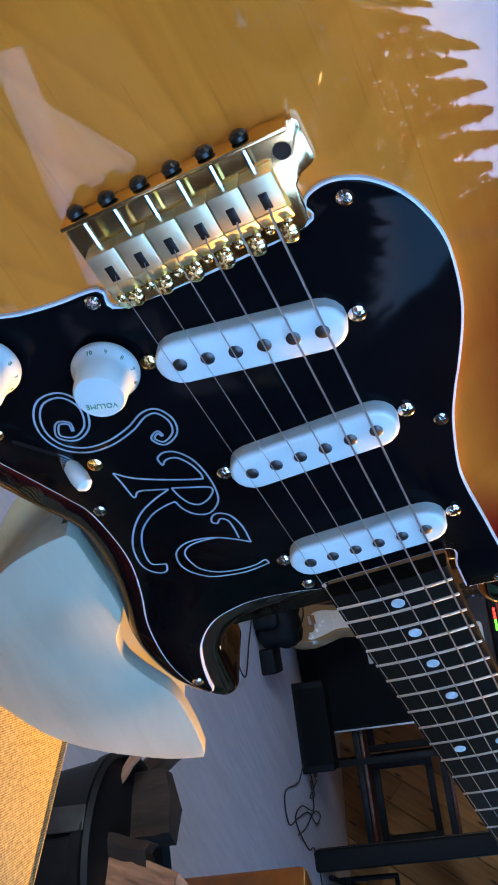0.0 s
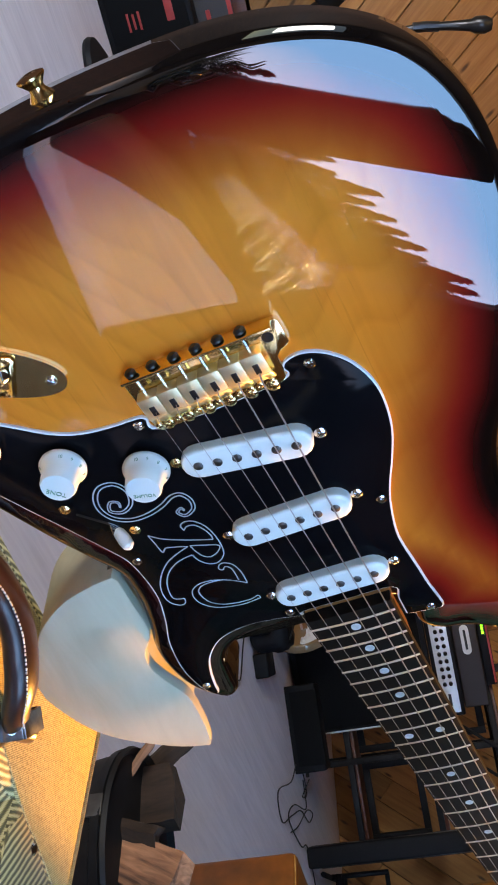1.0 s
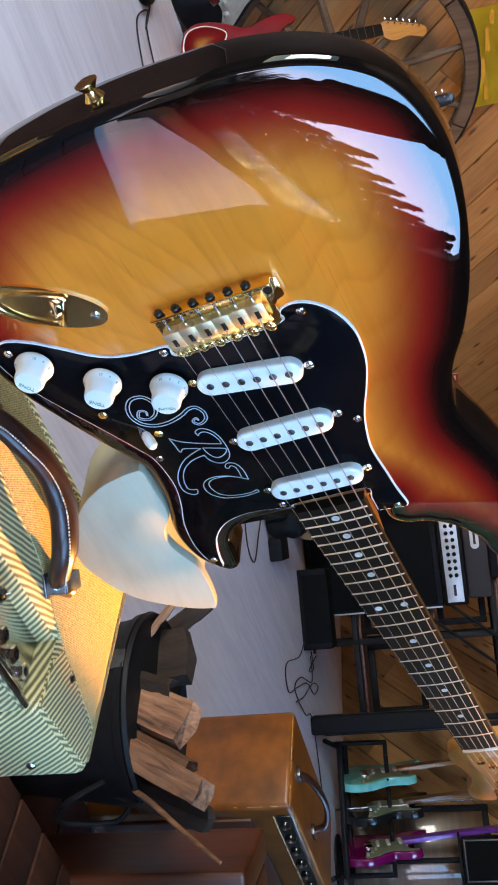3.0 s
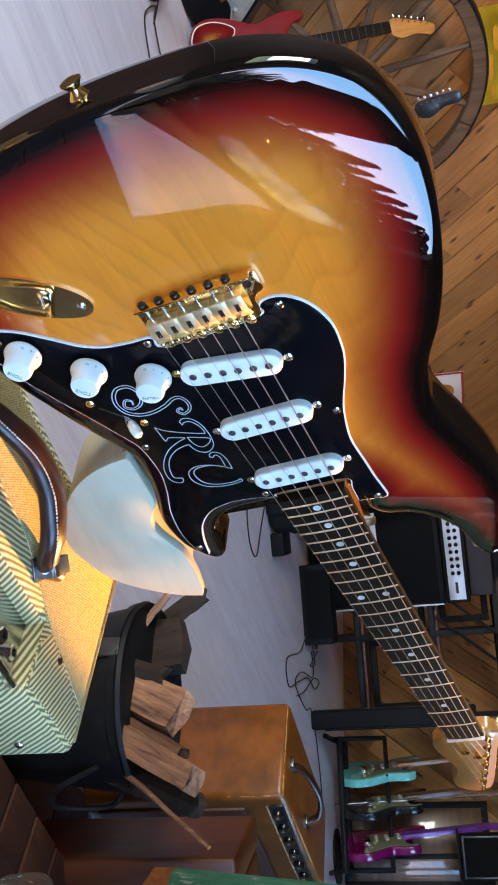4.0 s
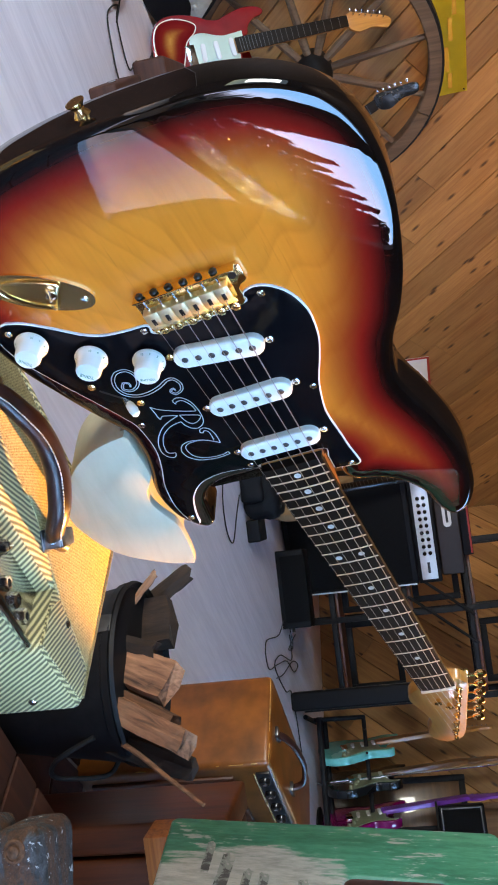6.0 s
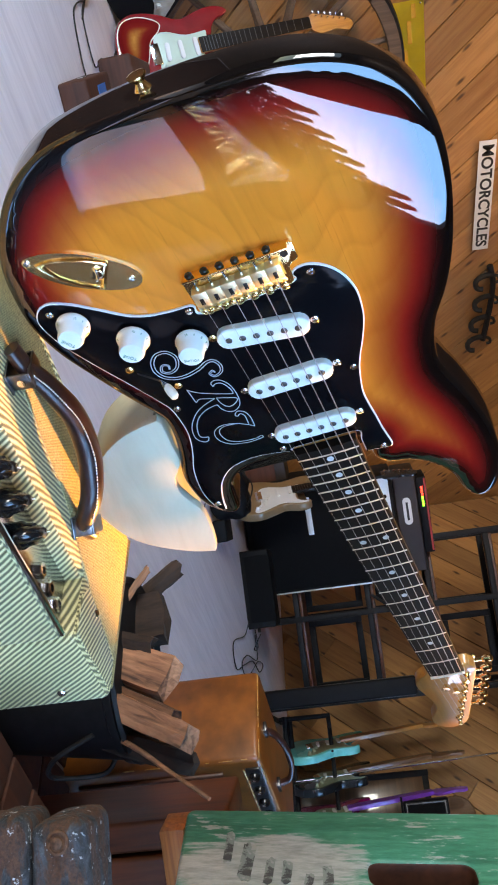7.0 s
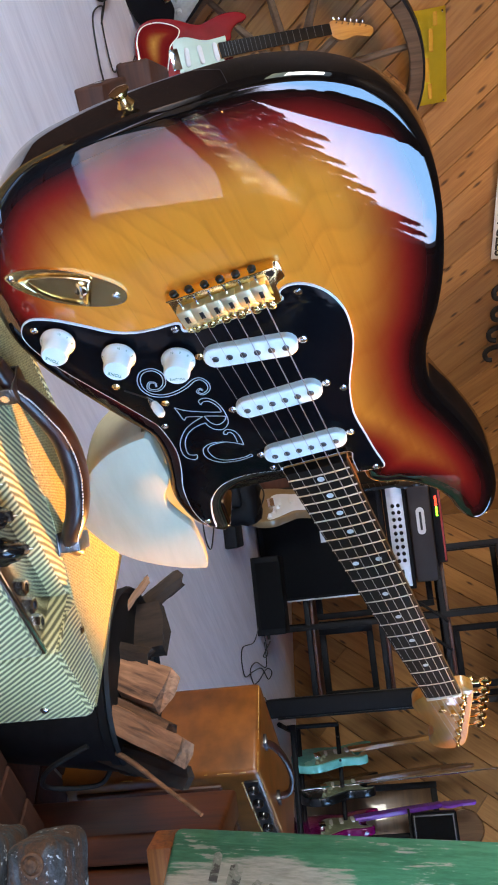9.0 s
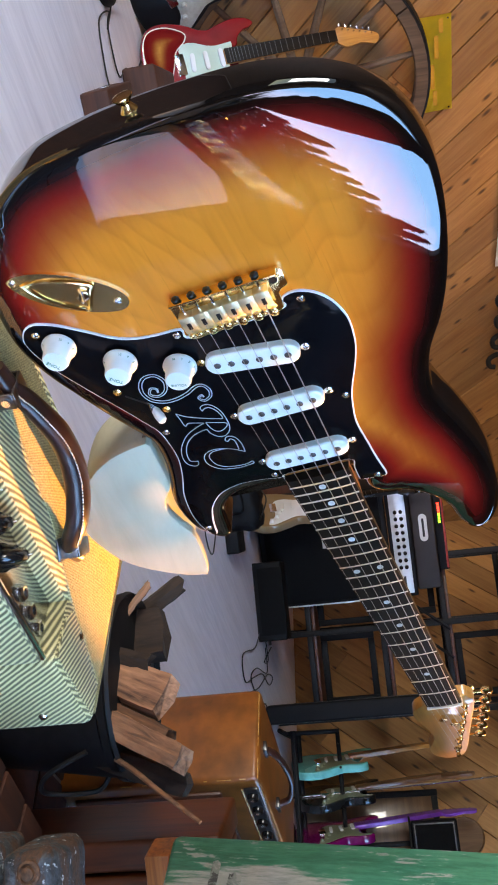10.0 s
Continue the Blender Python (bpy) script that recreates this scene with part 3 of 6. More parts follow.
def jack_plate(g):
    line = []
    for i in range(56):
        a = 2 * math.pi * i / 56
        c, s = math.cos(a), math.sin(a)
        line.append((0.043 * c, 0.0148 * math.copysign(abs(s) ** (1.25 if c < 0 else 0.85), s)))
    turn = pose(-0.0558, -0.1001, 0, 0, 0, 57.3)
    # mouth of the recess: pointed at one end, square at the other
    mouth = []
    for i in range(15):
        k = i / 14
        mouth.append((0.0146 - 0.0450 * k, 0.0114 * max(0.0, 1 - k ** 2.2) ** 0.75))
    mouth = [(0.0160, 0.0100)] + mouth[:-1] + [(-0.0306, 0.0)] + [(x, -y) for x, y in mouth[:-1][::-1]] + [(0.0160, -0.0100)]
    jp = part("jack_plate", holed_plate(line, mouth, TOP, -0.0104), GOLD, g, "gold boat-shaped jack plate", m=turn)
    n = len(mouth)
    cx, cy = -0.001, 0.0
    bm = bmesh.new()
    rings = []
    for w, z in ((1.10, 0.0000), (1.07, 0.0022), (1.0, 0.0028), (0.94, 0.0020), (0.86, 0.0000), (0.66, -0.0012), (0.40, -0.0017), (0.12, -0.0019)):
        rings.append([bm.verts.new((cx + (x - cx) * w, y * w, -0.0104 + z)) for x, y in mouth])
    for a, b in zip(rings, rings[1:]):
        for i in range(n):
            bm.faces.new((a[i], a[(i + 1) % n], b[(i + 1) % n], b[i]))
    bm.faces.new(rings[-1])
    part("jack_cup", bm, GOLD, jp, "polished gold recess")
    part("jack_socket", lathe([(0.0060, -0.002), (0.0060, 0.0012), (0.0046, 0.0020), (0.0034, 0.0020), (0.0030, -0.002), (0, -0.002)], 20), CHROME, jp, "socket with a dark hole", m=pose(0.0090, 0, -0.0102, 0, -42, 0))
    part("jack_hole", lathe([(0.0030, 0), (0, 0.0002)], 16), BLACK, jp, m=pose(0.0086, 0, -0.0096, 0, -42, 0))
    for x in (-0.0392, 0.0350):
        screw(jp, x, 0, -0.0104, CHROME, 0.0030)
    return jp


def bridge(g):
    out = [(-0.0228, -0.0372), (-0.0246, 0.0452), (-0.0230, 0.0468), (-0.0100, 0.0471), (-0.0082, 0.0452), (-0.0068, 0.0412), (-0.0040, 0.0385), (0.0085, 0.0372), (0.0110, 0.0345), (0.0139, -0.0345), (0.0118, -0.0375), (-0.0205, -0.0388)]
    br = part("bridge_plate", plate(out, TOP, -0.0085, 0.0008), GOLD, g, "gold tremolo bridge plate")
    part("back_wall", box_bm(0.0018, 0.0800, 0.0105, 0.0006, (-0.0250, 0.0040, -0.0055)), GOLD, br)
    part("arm_hole", lathe([(0.0030, 0), (0.0028, 0.0003), (0, 0.0003)], 20), BLACK, br, "dark arm hole", m=pose(-0.0163, 0.0386, -0.0084))
    for i in range(6):
        y = -0.0288 + i * 0.01150
        bm = box_bm(0.0125, 0.0112, 0.0016, 0.0005, (-0.0066, 0, 0.0012))
        box_bm(0.0078, 0.0112, 0.0016, 0.0005, (0.0028, 0, -0.0008), bm=bm, turn=Matrix.Rotation(radians(34), 4, "Y"))
        box_bm(0.0016, 0.0112, 0.0072, 0.0005, (-0.0122, 0, -0.0020), bm=bm)
        sd = part("saddle", bm, SADDLE, br, "gold bent-steel saddle", m=pose(-0.0004 * i - 0.0002, y, -0.0028, 0, 2, 0))
        part("string_slot", box_bm(0.0058, 0.0030, 0.0006, 0.0002, (-0.0045, 0, 0.0021)), BLACK, sd)
        for s in (-1, 1):
            part("height_screw", lathe([(0.0017, -0.004), (0.0017, 0.0022), (0.0010, 0.0026), (0, 0.0022)], 10), GOLD, sd, m=pose(0.0060, s * 0.0032, -0.0012))
        part("length_screw", tube([(-0.0130, 0, -0.0020), (-0.0236, 0, -0.0020)], 0.0011, 8), CHROME, sd)
        part("intonation_screw", lathe([(0.0016, 0), (0.0030, 0.0006), (0.0030, 0.0020), (0.0018, 0.0032), (0, 0.0034)], 14), BLACK, br, "black screw head", m=pose(-0.0259, -0.0299 + i * 0.0118, -0.0050, 0, -90, 0))
    for i in range(6):
        screw(br, 0.0105, -0.0303 + i * 0.0119, -0.0086, GOLD, 0.0036)


def fret_at(n):
    return SCALE * 2 ** (-n / 12)


def half_width(x):
    return 0.0213 + (SCALE - x) / (SCALE - 0.176) * 0.0068


def neck(g):
    def crown(y, w):
        return -0.0011 * (y / w) ** 2

    # fingerboard
    bm = bmesh.new()
    rows = []
    cuts = 8
    for x in np.linspace(0.1836, SCALE, 24):
        w = half_width(x)
        low = -0.0090 if x < 0.19 else -0.0058
        top = [bm.verts.new((x, w * (2 * k / cuts - 1), crown(w * (2 * k / cuts - 1), w))) for k in range(cuts + 1)]
        rows.append([bm.verts.new((x, -w, low))] + top + [bm.verts.new((x, w, low))])
    for a, b in zip(rows, rows[1:]):
        for k in range(len(a)):
            j = (k + 1) % len(a)
            bm.faces.new((a[k], a[j], b[j], b[k]))
    bm.faces.new(rows[0])
    bm.faces.new(rows[-1])
    fb = part("fingerboard", bm, ROSE, g, "dark rosewood fingerboard")
    for n in range(1, 22):
        x = fret_at(n)
        w = half_width(x) - 0.0003
        pts = [(x, w * (k / 5 - 1), crown(w * (k / 5 - 1), w)) for k in range(11)]
        part("fret", tube(pts, 0.00085, 8, flat=0.9), FRET, fb, "nickel fret")
    for n in (3, 5, 7, 9, 12, 15, 17, 19, 21):
        x = (fret_at(n) + fret_at(n - 1)) / 2
        for y in ((-0.0115, 0.0115) if n == 12 else (0.0,)):
            part("position_dot", lathe([(0.0032, -0.001), (0.0032, 0.00025), (0, 0.0003)], 18), PEARL, fb, "pearl position dot", m=pose(x, y, crown(y, half_width(x))))
    # maple shaft and heel
    bm = bmesh.new()
    rows = []
    for x in [0.1850, 0.1880, 0.200, 0.228, 0.245, 0.262] + list(np.linspace(0.28, 0.648, 14)):
        w = half_width(x) + (0.0004 if x < 0.20 else -0.0022 if x < 0.30 else -0.0040)
        deep = -0.030 if x < 0.24 else -0.0215 - 0.006 * max(0, (0.30 - x) / 0.06)
        ring = []
        for k in range(13):
            a = math.pi * k / 12
            e = 0.45 if x < 0.24 else 0.8
            ring.append(bm.verts.new((x, -w * math.copysign(abs(math.cos(a)) ** e, math.cos(a)), -0.0057 + (deep + 0.0057) * math.sin(a) ** e)))
        rows.append(ring)
    for a, b in zip(rows, rows[1:]):
        for k in range(len(a)):
            j = (k + 1) % len(a)
            bm.faces.new((a[k], a[j], b[j], b[k]))
    bm.faces.new(rows[0])
    bm.faces.new(rows[-1])
    shaft = part("neck", bm, MAPLE, g, "amber maple neck")
    # the maple lip that shows behind the fingerboard's end
    part("neck_lip", plate([(0.1838, -0.0282), (0.1838, 0.0282), (0.1849, 0.0284), (0.1849, -0.0284)], -0.012, -0.0092, 0.0003), MAPLE, shaft)
    part("nut", box_bm(0.0035, 0.0428, 0.0090, 0.0008, (0.6505, 0, -0.0030)), BONE, g, "bone nut")
    # headstock
    line = [(0.652, -0.0215), (0.664, -0.030), (0.675, -0.042), (0.688, -0.0480), (0.703, -0.0480), (0.722, -0.0440), (0.748, -0.0400), (0.768, -0.0405), (0.783, -0.0470), (0.800, -0.0540),
            (0.818, -0.0530), (0.831, -0.0440), (0.836, -0.0310), (0.831, -0.0180), (0.822, -0.0100), (0.800, -0.0020), (0.760, 0.0090), (0.720, 0.0200), (0.685, 0.0300), (0.668, 0.0330), (0.658, 0.0280), (0.652, 0.0215)]
    hd = part("headstock", plate([(p.x, p.y) for p in spline(line, 4, closed=True)], -0.0260, -0.0115, 0.0022), MAPLE, g, "amber maple headstock")
    part("head_ramp", box_bm(0.010, 0.0420, 0.0140, 0.002, (0.6560, 0, -0.0125)), MAPLE, hd)
    for i in range(6):
        x, y = 0.6790 + i * 0.0247, 0.0190 - i * 0.0072
        edge = 0.0310 - (x - 0.685) * 0.262
        tn = part("tuner", lathe([(0.0050, 0), (0.0050, 0.0014), (0.0034, 0.0018), (0.0030, 0.0060), (0.0022, 0.0072), (0.0030, 0.0096), (0.0026, 0.0118), (0, 0.0118)], 18), GOLD, hd, "gold tuning machine", m=pose(x, y, -0.0115))
        part("tuner_shaft", tube([(0, 0, -0.0165), (0.0022, edge - y + 0.0090, -0.0165)], 0.0020, 10), GOLD, tn)
        bm = lathe([(0.0024, 0), (0.0058, 0.0015), (0.0084, 0.0060), (0.0078, 0.0115), (0.0036, 0.0142), (0, 0.0145)], 18)
        bmesh.ops.scale(bm, vec=(1, 0.55, 1), verts=bm.verts)
        part("tuner_button", bm, GOLD, tn, "gold tuner button", m=pose(0.0022, edge - y + 0.0080, -0.0165, -90, 0, 0))
        part("tuner_housing", box_bm(0.0120, 0.0150, 0.0090, 0.002, (0.0010, edge - y - 0.006, -0.0195)), GOLD, tn)
    part("string_tree", lathe([(0.0028, 0), (0.0028, 0.004), (0.0050, 0.005), (0.0050, 0.0062), (0, 0.0064)], 14), GOLD, hd, "gold string tree", m=pose(0.700, -0.0130, -0.0115))
    part("string_tree", lathe([(0.0028, 0), (0.0028, 0.004), (0.0050, 0.005), (0.0050, 0.0062), (0, 0.0064)], 14), GOLD, hd, m=pose(0.716, -0.0030, -0.0115))
    for i, r in enumerate((0.00015, 0.00018, 0.00023, 0.00031, 0.00040, 0.00046)):
        yb, yn = -0.0283 + i * 0.01140, -0.0178 + i * 0.0071
        tx, ty = 0.6790 + (5 - i) * 0.0247, 0.0190 - (5 - i) * 0.0072
        pts = [(-0.006, yb, -0.0026), (-0.002, yb, 0.0014), (0.0, yb, 0.0022), (0.2, yb + (yn - yb) * 0.2 / 0.65, 0.0022), (0.45, yb + (yn - yb) * 0.45 / 0.65, 0.0021), (0.6505, yn, 0.0019), (tx, ty, -0.0040)]
        part("string", tube(pts, r, 6), STEEL, g, "wound steel string" if i > 2 else "plain steel string")


main_guitar()


# ---- the room ----
FLOOR = grained("whitewashed_floor", (0.74, 0.70, 0.78), (0.90, 0.86, 0.93), 0.42, 0, 60, bump=0.12, stretch=10)
PINE = grained("knotty_pine", (0.29, 0.120, 0.036), (0.46, 0.225, 0.075), 0.45, 0, 70, bump=0.12, rand=0.3, knots=True)
DARKPINE = grained("dark_stained_pine", (0.045, 0.020, 0.010), (0.085, 0.040, 0.018), 0.6, 0, 60, bump=0.1)
X0, X1, Y0, Y1, H = -2.6, 4.9, -1.35, 3.38, 2.75


def slab(name, lo, hi, mat, label, category, kind="structure"):
    c = [(a + b) / 2 for a, b in zip(lo, hi)]
    s = [b - a for a, b in zip(lo, hi)]
    ob = part(name, box_bm(*s), mat, smooth=False)
    ob.location = c
    return tagged(ob, label, category, kind=kind)


slab("floor", (X0 - 0.2, Y0 - 0.2, -0.1), (X1 + 0.2, Y1 + 0.2, 0), FLOOR, "pale grey whitewashed wooden floor", "floor")
slab("ceiling", (X0 - 0.2, Y0 - 0.2, H), (X1 + 0.2, Y1 + 0.2, H + 0.15), DARKPINE, "plain dark wooden ceiling", "ceiling")
wall_north = slab("wall_north", (X0 - 0.2, Y1 + 0.02, 0), (X1 + 0.2, Y1 + 0.2, H), DARKPINE, "knotty pine wall of diagonal boards", "wall")


def wall_with_windows(name, along, at, out, lo, hi, windows):
    """A plain wall along x or y with openings (from, to, sill, head)."""
    def piece(a, b, z0, z1):
        if b - a < 1e-3 or z1 - z0 < 1e-3:
            return
        p, q = min(at, at + out), max(at, at + out)
        box = ((a, p, z0), (b, q, z1)) if along == "x" else ((p, a, z0), (q, b, z1))
        slab(name, *box, DARKPINE, "plain wooden wall round windows", "wall")

    edge = lo
    for a, b, z0, z1 in sorted(windows):
        piece(edge, a, 0, H)
        piece(a, b, 0, z0)
        piece(a, b, z1, H)
        edge = b
    piece(edge, hi, 0, H)
    for i, (a, b, z0, z1) in enumerate(sorted(windows)):
        w = thing("window_" + str(i + 1), "wooden window frame open to the sky", "window", kind="structure")
        t, d = 0.045, 0.06
        m = at + out * 0.5
        for c, s in (((a + t / 2, m, (z0 + z1) / 2), (t, d, z1 - z0)), ((b - t / 2, m, (z0 + z1) / 2), (t, d, z1 - z0)),
                     (((a + b) / 2, m, z0 + t / 2), (b - a - 2 * t, d, t)), (((a + b) / 2, m, z1 - t / 2), (b - a - 2 * t, d, t))):
            if z0 == 0 and c[2] < 0.1:                         # a door has no bottom rail
                continue
            if along == "y":
                c, s = (c[1], c[0], c[2]), (s[1], s[0], s[2])
            part("window_frame", box_bm(*s, 0.004, c), DARKPINE, w)


# third opening is out of view, added for daylight on far floor and rack
wall_with_windows("wall_south", "x", Y0, -0.09, X0 - 0.2, X1 + 0.2, [(-1.25, 0.075, 0.0, 2.45), (0.215, 0.875, 0.0, 2.45), (2.70, 3.70, 0.85, 1.95)])
wall_with_windows("wall_east", "y", X1, 0.2, Y0, Y1, [(-0.20, 0.40, 1.90, 2.62)])
# this opening is assumed, out of view, to go with the west fill lamp
wall_with_windows("wall_west", "y", X0, -0.2, Y0, Y1, [(-0.3, 2.1, 0.85, 2.35)])


def clip_strip(u0, v0, u1, v1, corners):
    """The part of an upright rectangle (in the boards' own directions) that lies inside a convex area."""
    poly = [(u0, v0), (u1, v0), (u1, v1), (u0, v1)]
    n = len(corners)
    for i in range(n):
        (ax, ay), (bx, by) = corners[i], corners[(i + 1) % n]
        keep = []
        for j in range(len(poly)):
            p, q = poly[j - 1], poly[j]
            dp = (bx - ax) * (p[1] - ay) - (by - ay) * (p[0] - ax)
            dq = (bx - ax) * (q[1] - ay) - (by - ay) * (q[0] - ax)
            if dp * dq < 0:
                k = dp / (dp - dq)
                keep.append((p[0] + k * (q[0] - p[0]), p[1] + k * (q[1] - p[1])))
            if dq >= 0:
                keep.append(q)
        poly = keep
        if not poly:
            return []
    return poly


def diagonal_boards(wall, origin, along, outward, length, height, slope, width):
    """Boards nailed aslant over a wall, each one a piece."""
    up = Vector((0, 0, 1))
    a = Vector(along)
    u = (a * math.cos(slope) + up * math.sin(slope)).normalized()
    v = Vector(outward).cross(u)
    frame_m = Matrix((u, v, Vector(outward))).transposed().to_4x4()
    frame_m.translation = Vector(origin)
    corners3 = [a * 0, a * length, a * length + up * height, up * height]
    corners = [(c.dot(u), c.dot(v)) for c in corners3]
    area = sum(corners[i - 1][0] * corners[i][1] - corners[i][0] * corners[i - 1][1] for i in range(4))
    if area < 0:
        corners = corners[::-1]
    us, vs = [c[0] for c in corners], [c[1] for c in corners]
    k = min(vs)
    rnd = random.Random(7)
    while k < max(vs):
        cut = rnd.uniform(min(us) + 0.5, max(us) - 0.5)
        for ua, ub in ((min(us) - 0.1, cut - 0.001), (cut + 0.001, max(us) + 0.1)):
            poly = clip_strip(ua, k + 0.002, ub, k + width - 0.002, corners)
            if len(poly) < 3 or max(p[0] for p in poly) - min(p[0] for p in poly) < 0.02:
                continue
            cx, cy = sum(p[0] for p in poly) / len(poly), sum(p[1] for p in poly) / len(poly)
            bm = plate([(p[0] - cx, p[1] - cy) for p in poly], -0.018, rnd.uniform(-0.001, 0.001), 0.004, seg=2)
            b = part("board", bm, PINE, wall, smooth=False)
            b.matrix_parent_inverse = wall.matrix_basis.inverted()
            b.matrix_basis = frame_m @ Matrix.Translation((cx, cy, 0))
        k += width


# ---- materials of the things ----
def tweed_material():
    m = material("woven_tweed", (0.5, 0.4, 0.2), 0.75)
    v = coords(m)
    sep = node(m, "ShaderNodeSeparateXYZ")
    wire(m, v, sep.inputs[0])
    # diagonal yarns, running one way over the top and another over the upright sides
    x, y, z = sep.outputs
    side = sums(m, "ADD", sums(m, "MULTIPLY", x, 182.0), sums(m, "ADD", sums(m, "MULTIPLY", z, 137.0), sums(m, "MULTIPLY", y, -60.0)))
    over = sums(m, "ADD", sums(m, "MULTIPLY", x, -86.0), sums(m, "MULTIPLY", y, 214.0))
    facing = node(m, "ShaderNodeNewGeometry")
    split = node(m, "ShaderNodeSeparateXYZ")
    wire(m, facing.outputs["Normal"], split.inputs[0])
    flat = sums(m, "GREATER_THAN", split.outputs[2], 0.6)
    turns = sums(m, "ADD", sums(m, "MULTIPLY", over, flat), sums(m, "MULTIPLY", side, sums(m, "SUBTRACT", 1.0, flat)))
    turns = sums(m, "ADD", turns, sums(m, "MULTIPLY", noise_of(m, v, 40, 2), 0.5))
    wave = sums(m, "SINE", sums(m, "MULTIPLY", turns, 2 * math.pi))
    cross = sums(m, "SINE", sums(m, "MULTIPLY", sums(m, "SUBTRACT", sums(m, "MULTIPLY", x, 1.0), sums(m, "SUBTRACT", z, y)), 2 * math.pi / 0.0016))
    f = sums(m, "ADD", sums(m, "MULTIPLY", wave, 0.5), 0.5)
    f = sums(m, "ADD", f, sums(m, "MULTIPLY", cross, 0.16))
    col = ramp(m, f, [(0.18, (0.145, 0.118, 0.048)), (0.55, (0.54, 0.430, 0.170)), (0.88, (0.88, 0.745, 0.39))])
    aged = noise_of(m, v, 9, 3)
    base(m, mix(m, 1.0, col, ramp(m, aged, [(0.3, (0.82, 0.80, 0.74)), (0.7, (1.0, 1.0, 1.0))]), "MULTIPLY"))
    relief(m, f, 0.5, 0.0006)
    shader(m).inputs["Sheen Weight"].default_value = 0.15
    shader(m).inputs["Coat Weight"].default_value = 0.35
    shader(m).inputs["Coat Roughness"].default_value = 0.35
    return m


def worn_paint(name, paint, under, bare, amount, scale, rough=0.55):
    """Paint flaked off in patches over primer and wood."""
    m = material(name, paint, rough)
    v = coords(m, (1, 1, 0.28))
    n1, n2 = noise_of(m, v, scale, 6, 0.65, 0.5), noise_of(m, v, scale * 0.35, 4, 0.6, 0.8)
    fine = noise_of(m, v, scale * 6, 4, 0.7)
    tone = ramp(m, noise_of(m, v, scale * 2, 4), [(0.3, tuple(c * 0.7 for c in paint)), (0.7, tuple(min(1, c * 1.25) for c in paint))])
    f = sums(m, "ADD", sums(m, "MULTIPLY", n1, 0.6), sums(m, "MULTIPLY", n2, 0.5))
    f = sums(m, "ADD", f, sums(m, "MULTIPLY", fine, 0.12))
    k1 = ramp(m, f, [(amount, (0, 0, 0)), (amount + 0.025, (1, 1, 1))])
    k2 = ramp(m, f, [(amount + 0.09, (0, 0, 0)), (amount + 0.11, (1, 1, 1))])
    base(m, mix(m, k2, mix(m, k1, tone, under), bare))
    relief(m, sums(m, "ADD", f, sums(m, "MULTIPLY", fine, 0.4)), 0.5, 0.002)
    return m


def plain_weave():
    # fine weave whose gold tone holds the sunlight on the amplifier's top
    m = material("sun_gold_weave", (0.5, 0.36, 0.14), 0.8)
    v = coords(m)
    sep = node(m, "ShaderNodeSeparateXYZ")
    wire(m, v, sep.inputs[0])
    a = sums(m, "SINE", sums(m, "MULTIPLY", sep.outputs[0], 2 * math.pi / 0.0019))
    b = sums(m, "SINE", sums(m, "MULTIPLY", sep.outputs[1], 2 * math.pi / 0.0019))
    f = sums(m, "ADD", sums(m, "ADD", sums(m, "MULTIPLY", sums(m, "MULTIPLY", a, b), 0.28), 0.05), sums(m, "MULTIPLY", noise_of(m, v, 420, 3), 0.75))
    base(m, ramp(m, f, [(0.18, (0.15, 0.115, 0.045)), (0.62, (0.58, 0.46, 0.21))]))
    relief(m, f, 0.5, 0.0005)
    return m


TWEED = tweed_material()
WEAVE = plain_weave()
LEATHER = plain("brown_leather", (0.034, 0.013, 0.011), 0.30, vary=0.3, scale=90, bump=0.25)
BRACKET = plain("tarnished_nickel", (0.15, 0.15, 0.155), 0.28, 1.0, vary=0.5, scale=90, bump=0.1)
STITCH = plain("stitch_thread", (0.78, 0.73, 0.64), 0.7, vary=0.1, bump=0)
PANEL = plain("chrome_panel", (0.55, 0.55, 0.56), 0.16, 1.0, vary=0.1, scale=40, bump=0.03)
KNOB = plain("knob_black", (0.010, 0.010, 0.011), 0.15, vary=0.2, scale=90, bump=0.02)
PALE = grained("raw_maple_block", (0.37, 0.355, 0.250), (0.49, 0.470, 0.345), 0.55, 0, 40, bump=0.08, stretch=6)
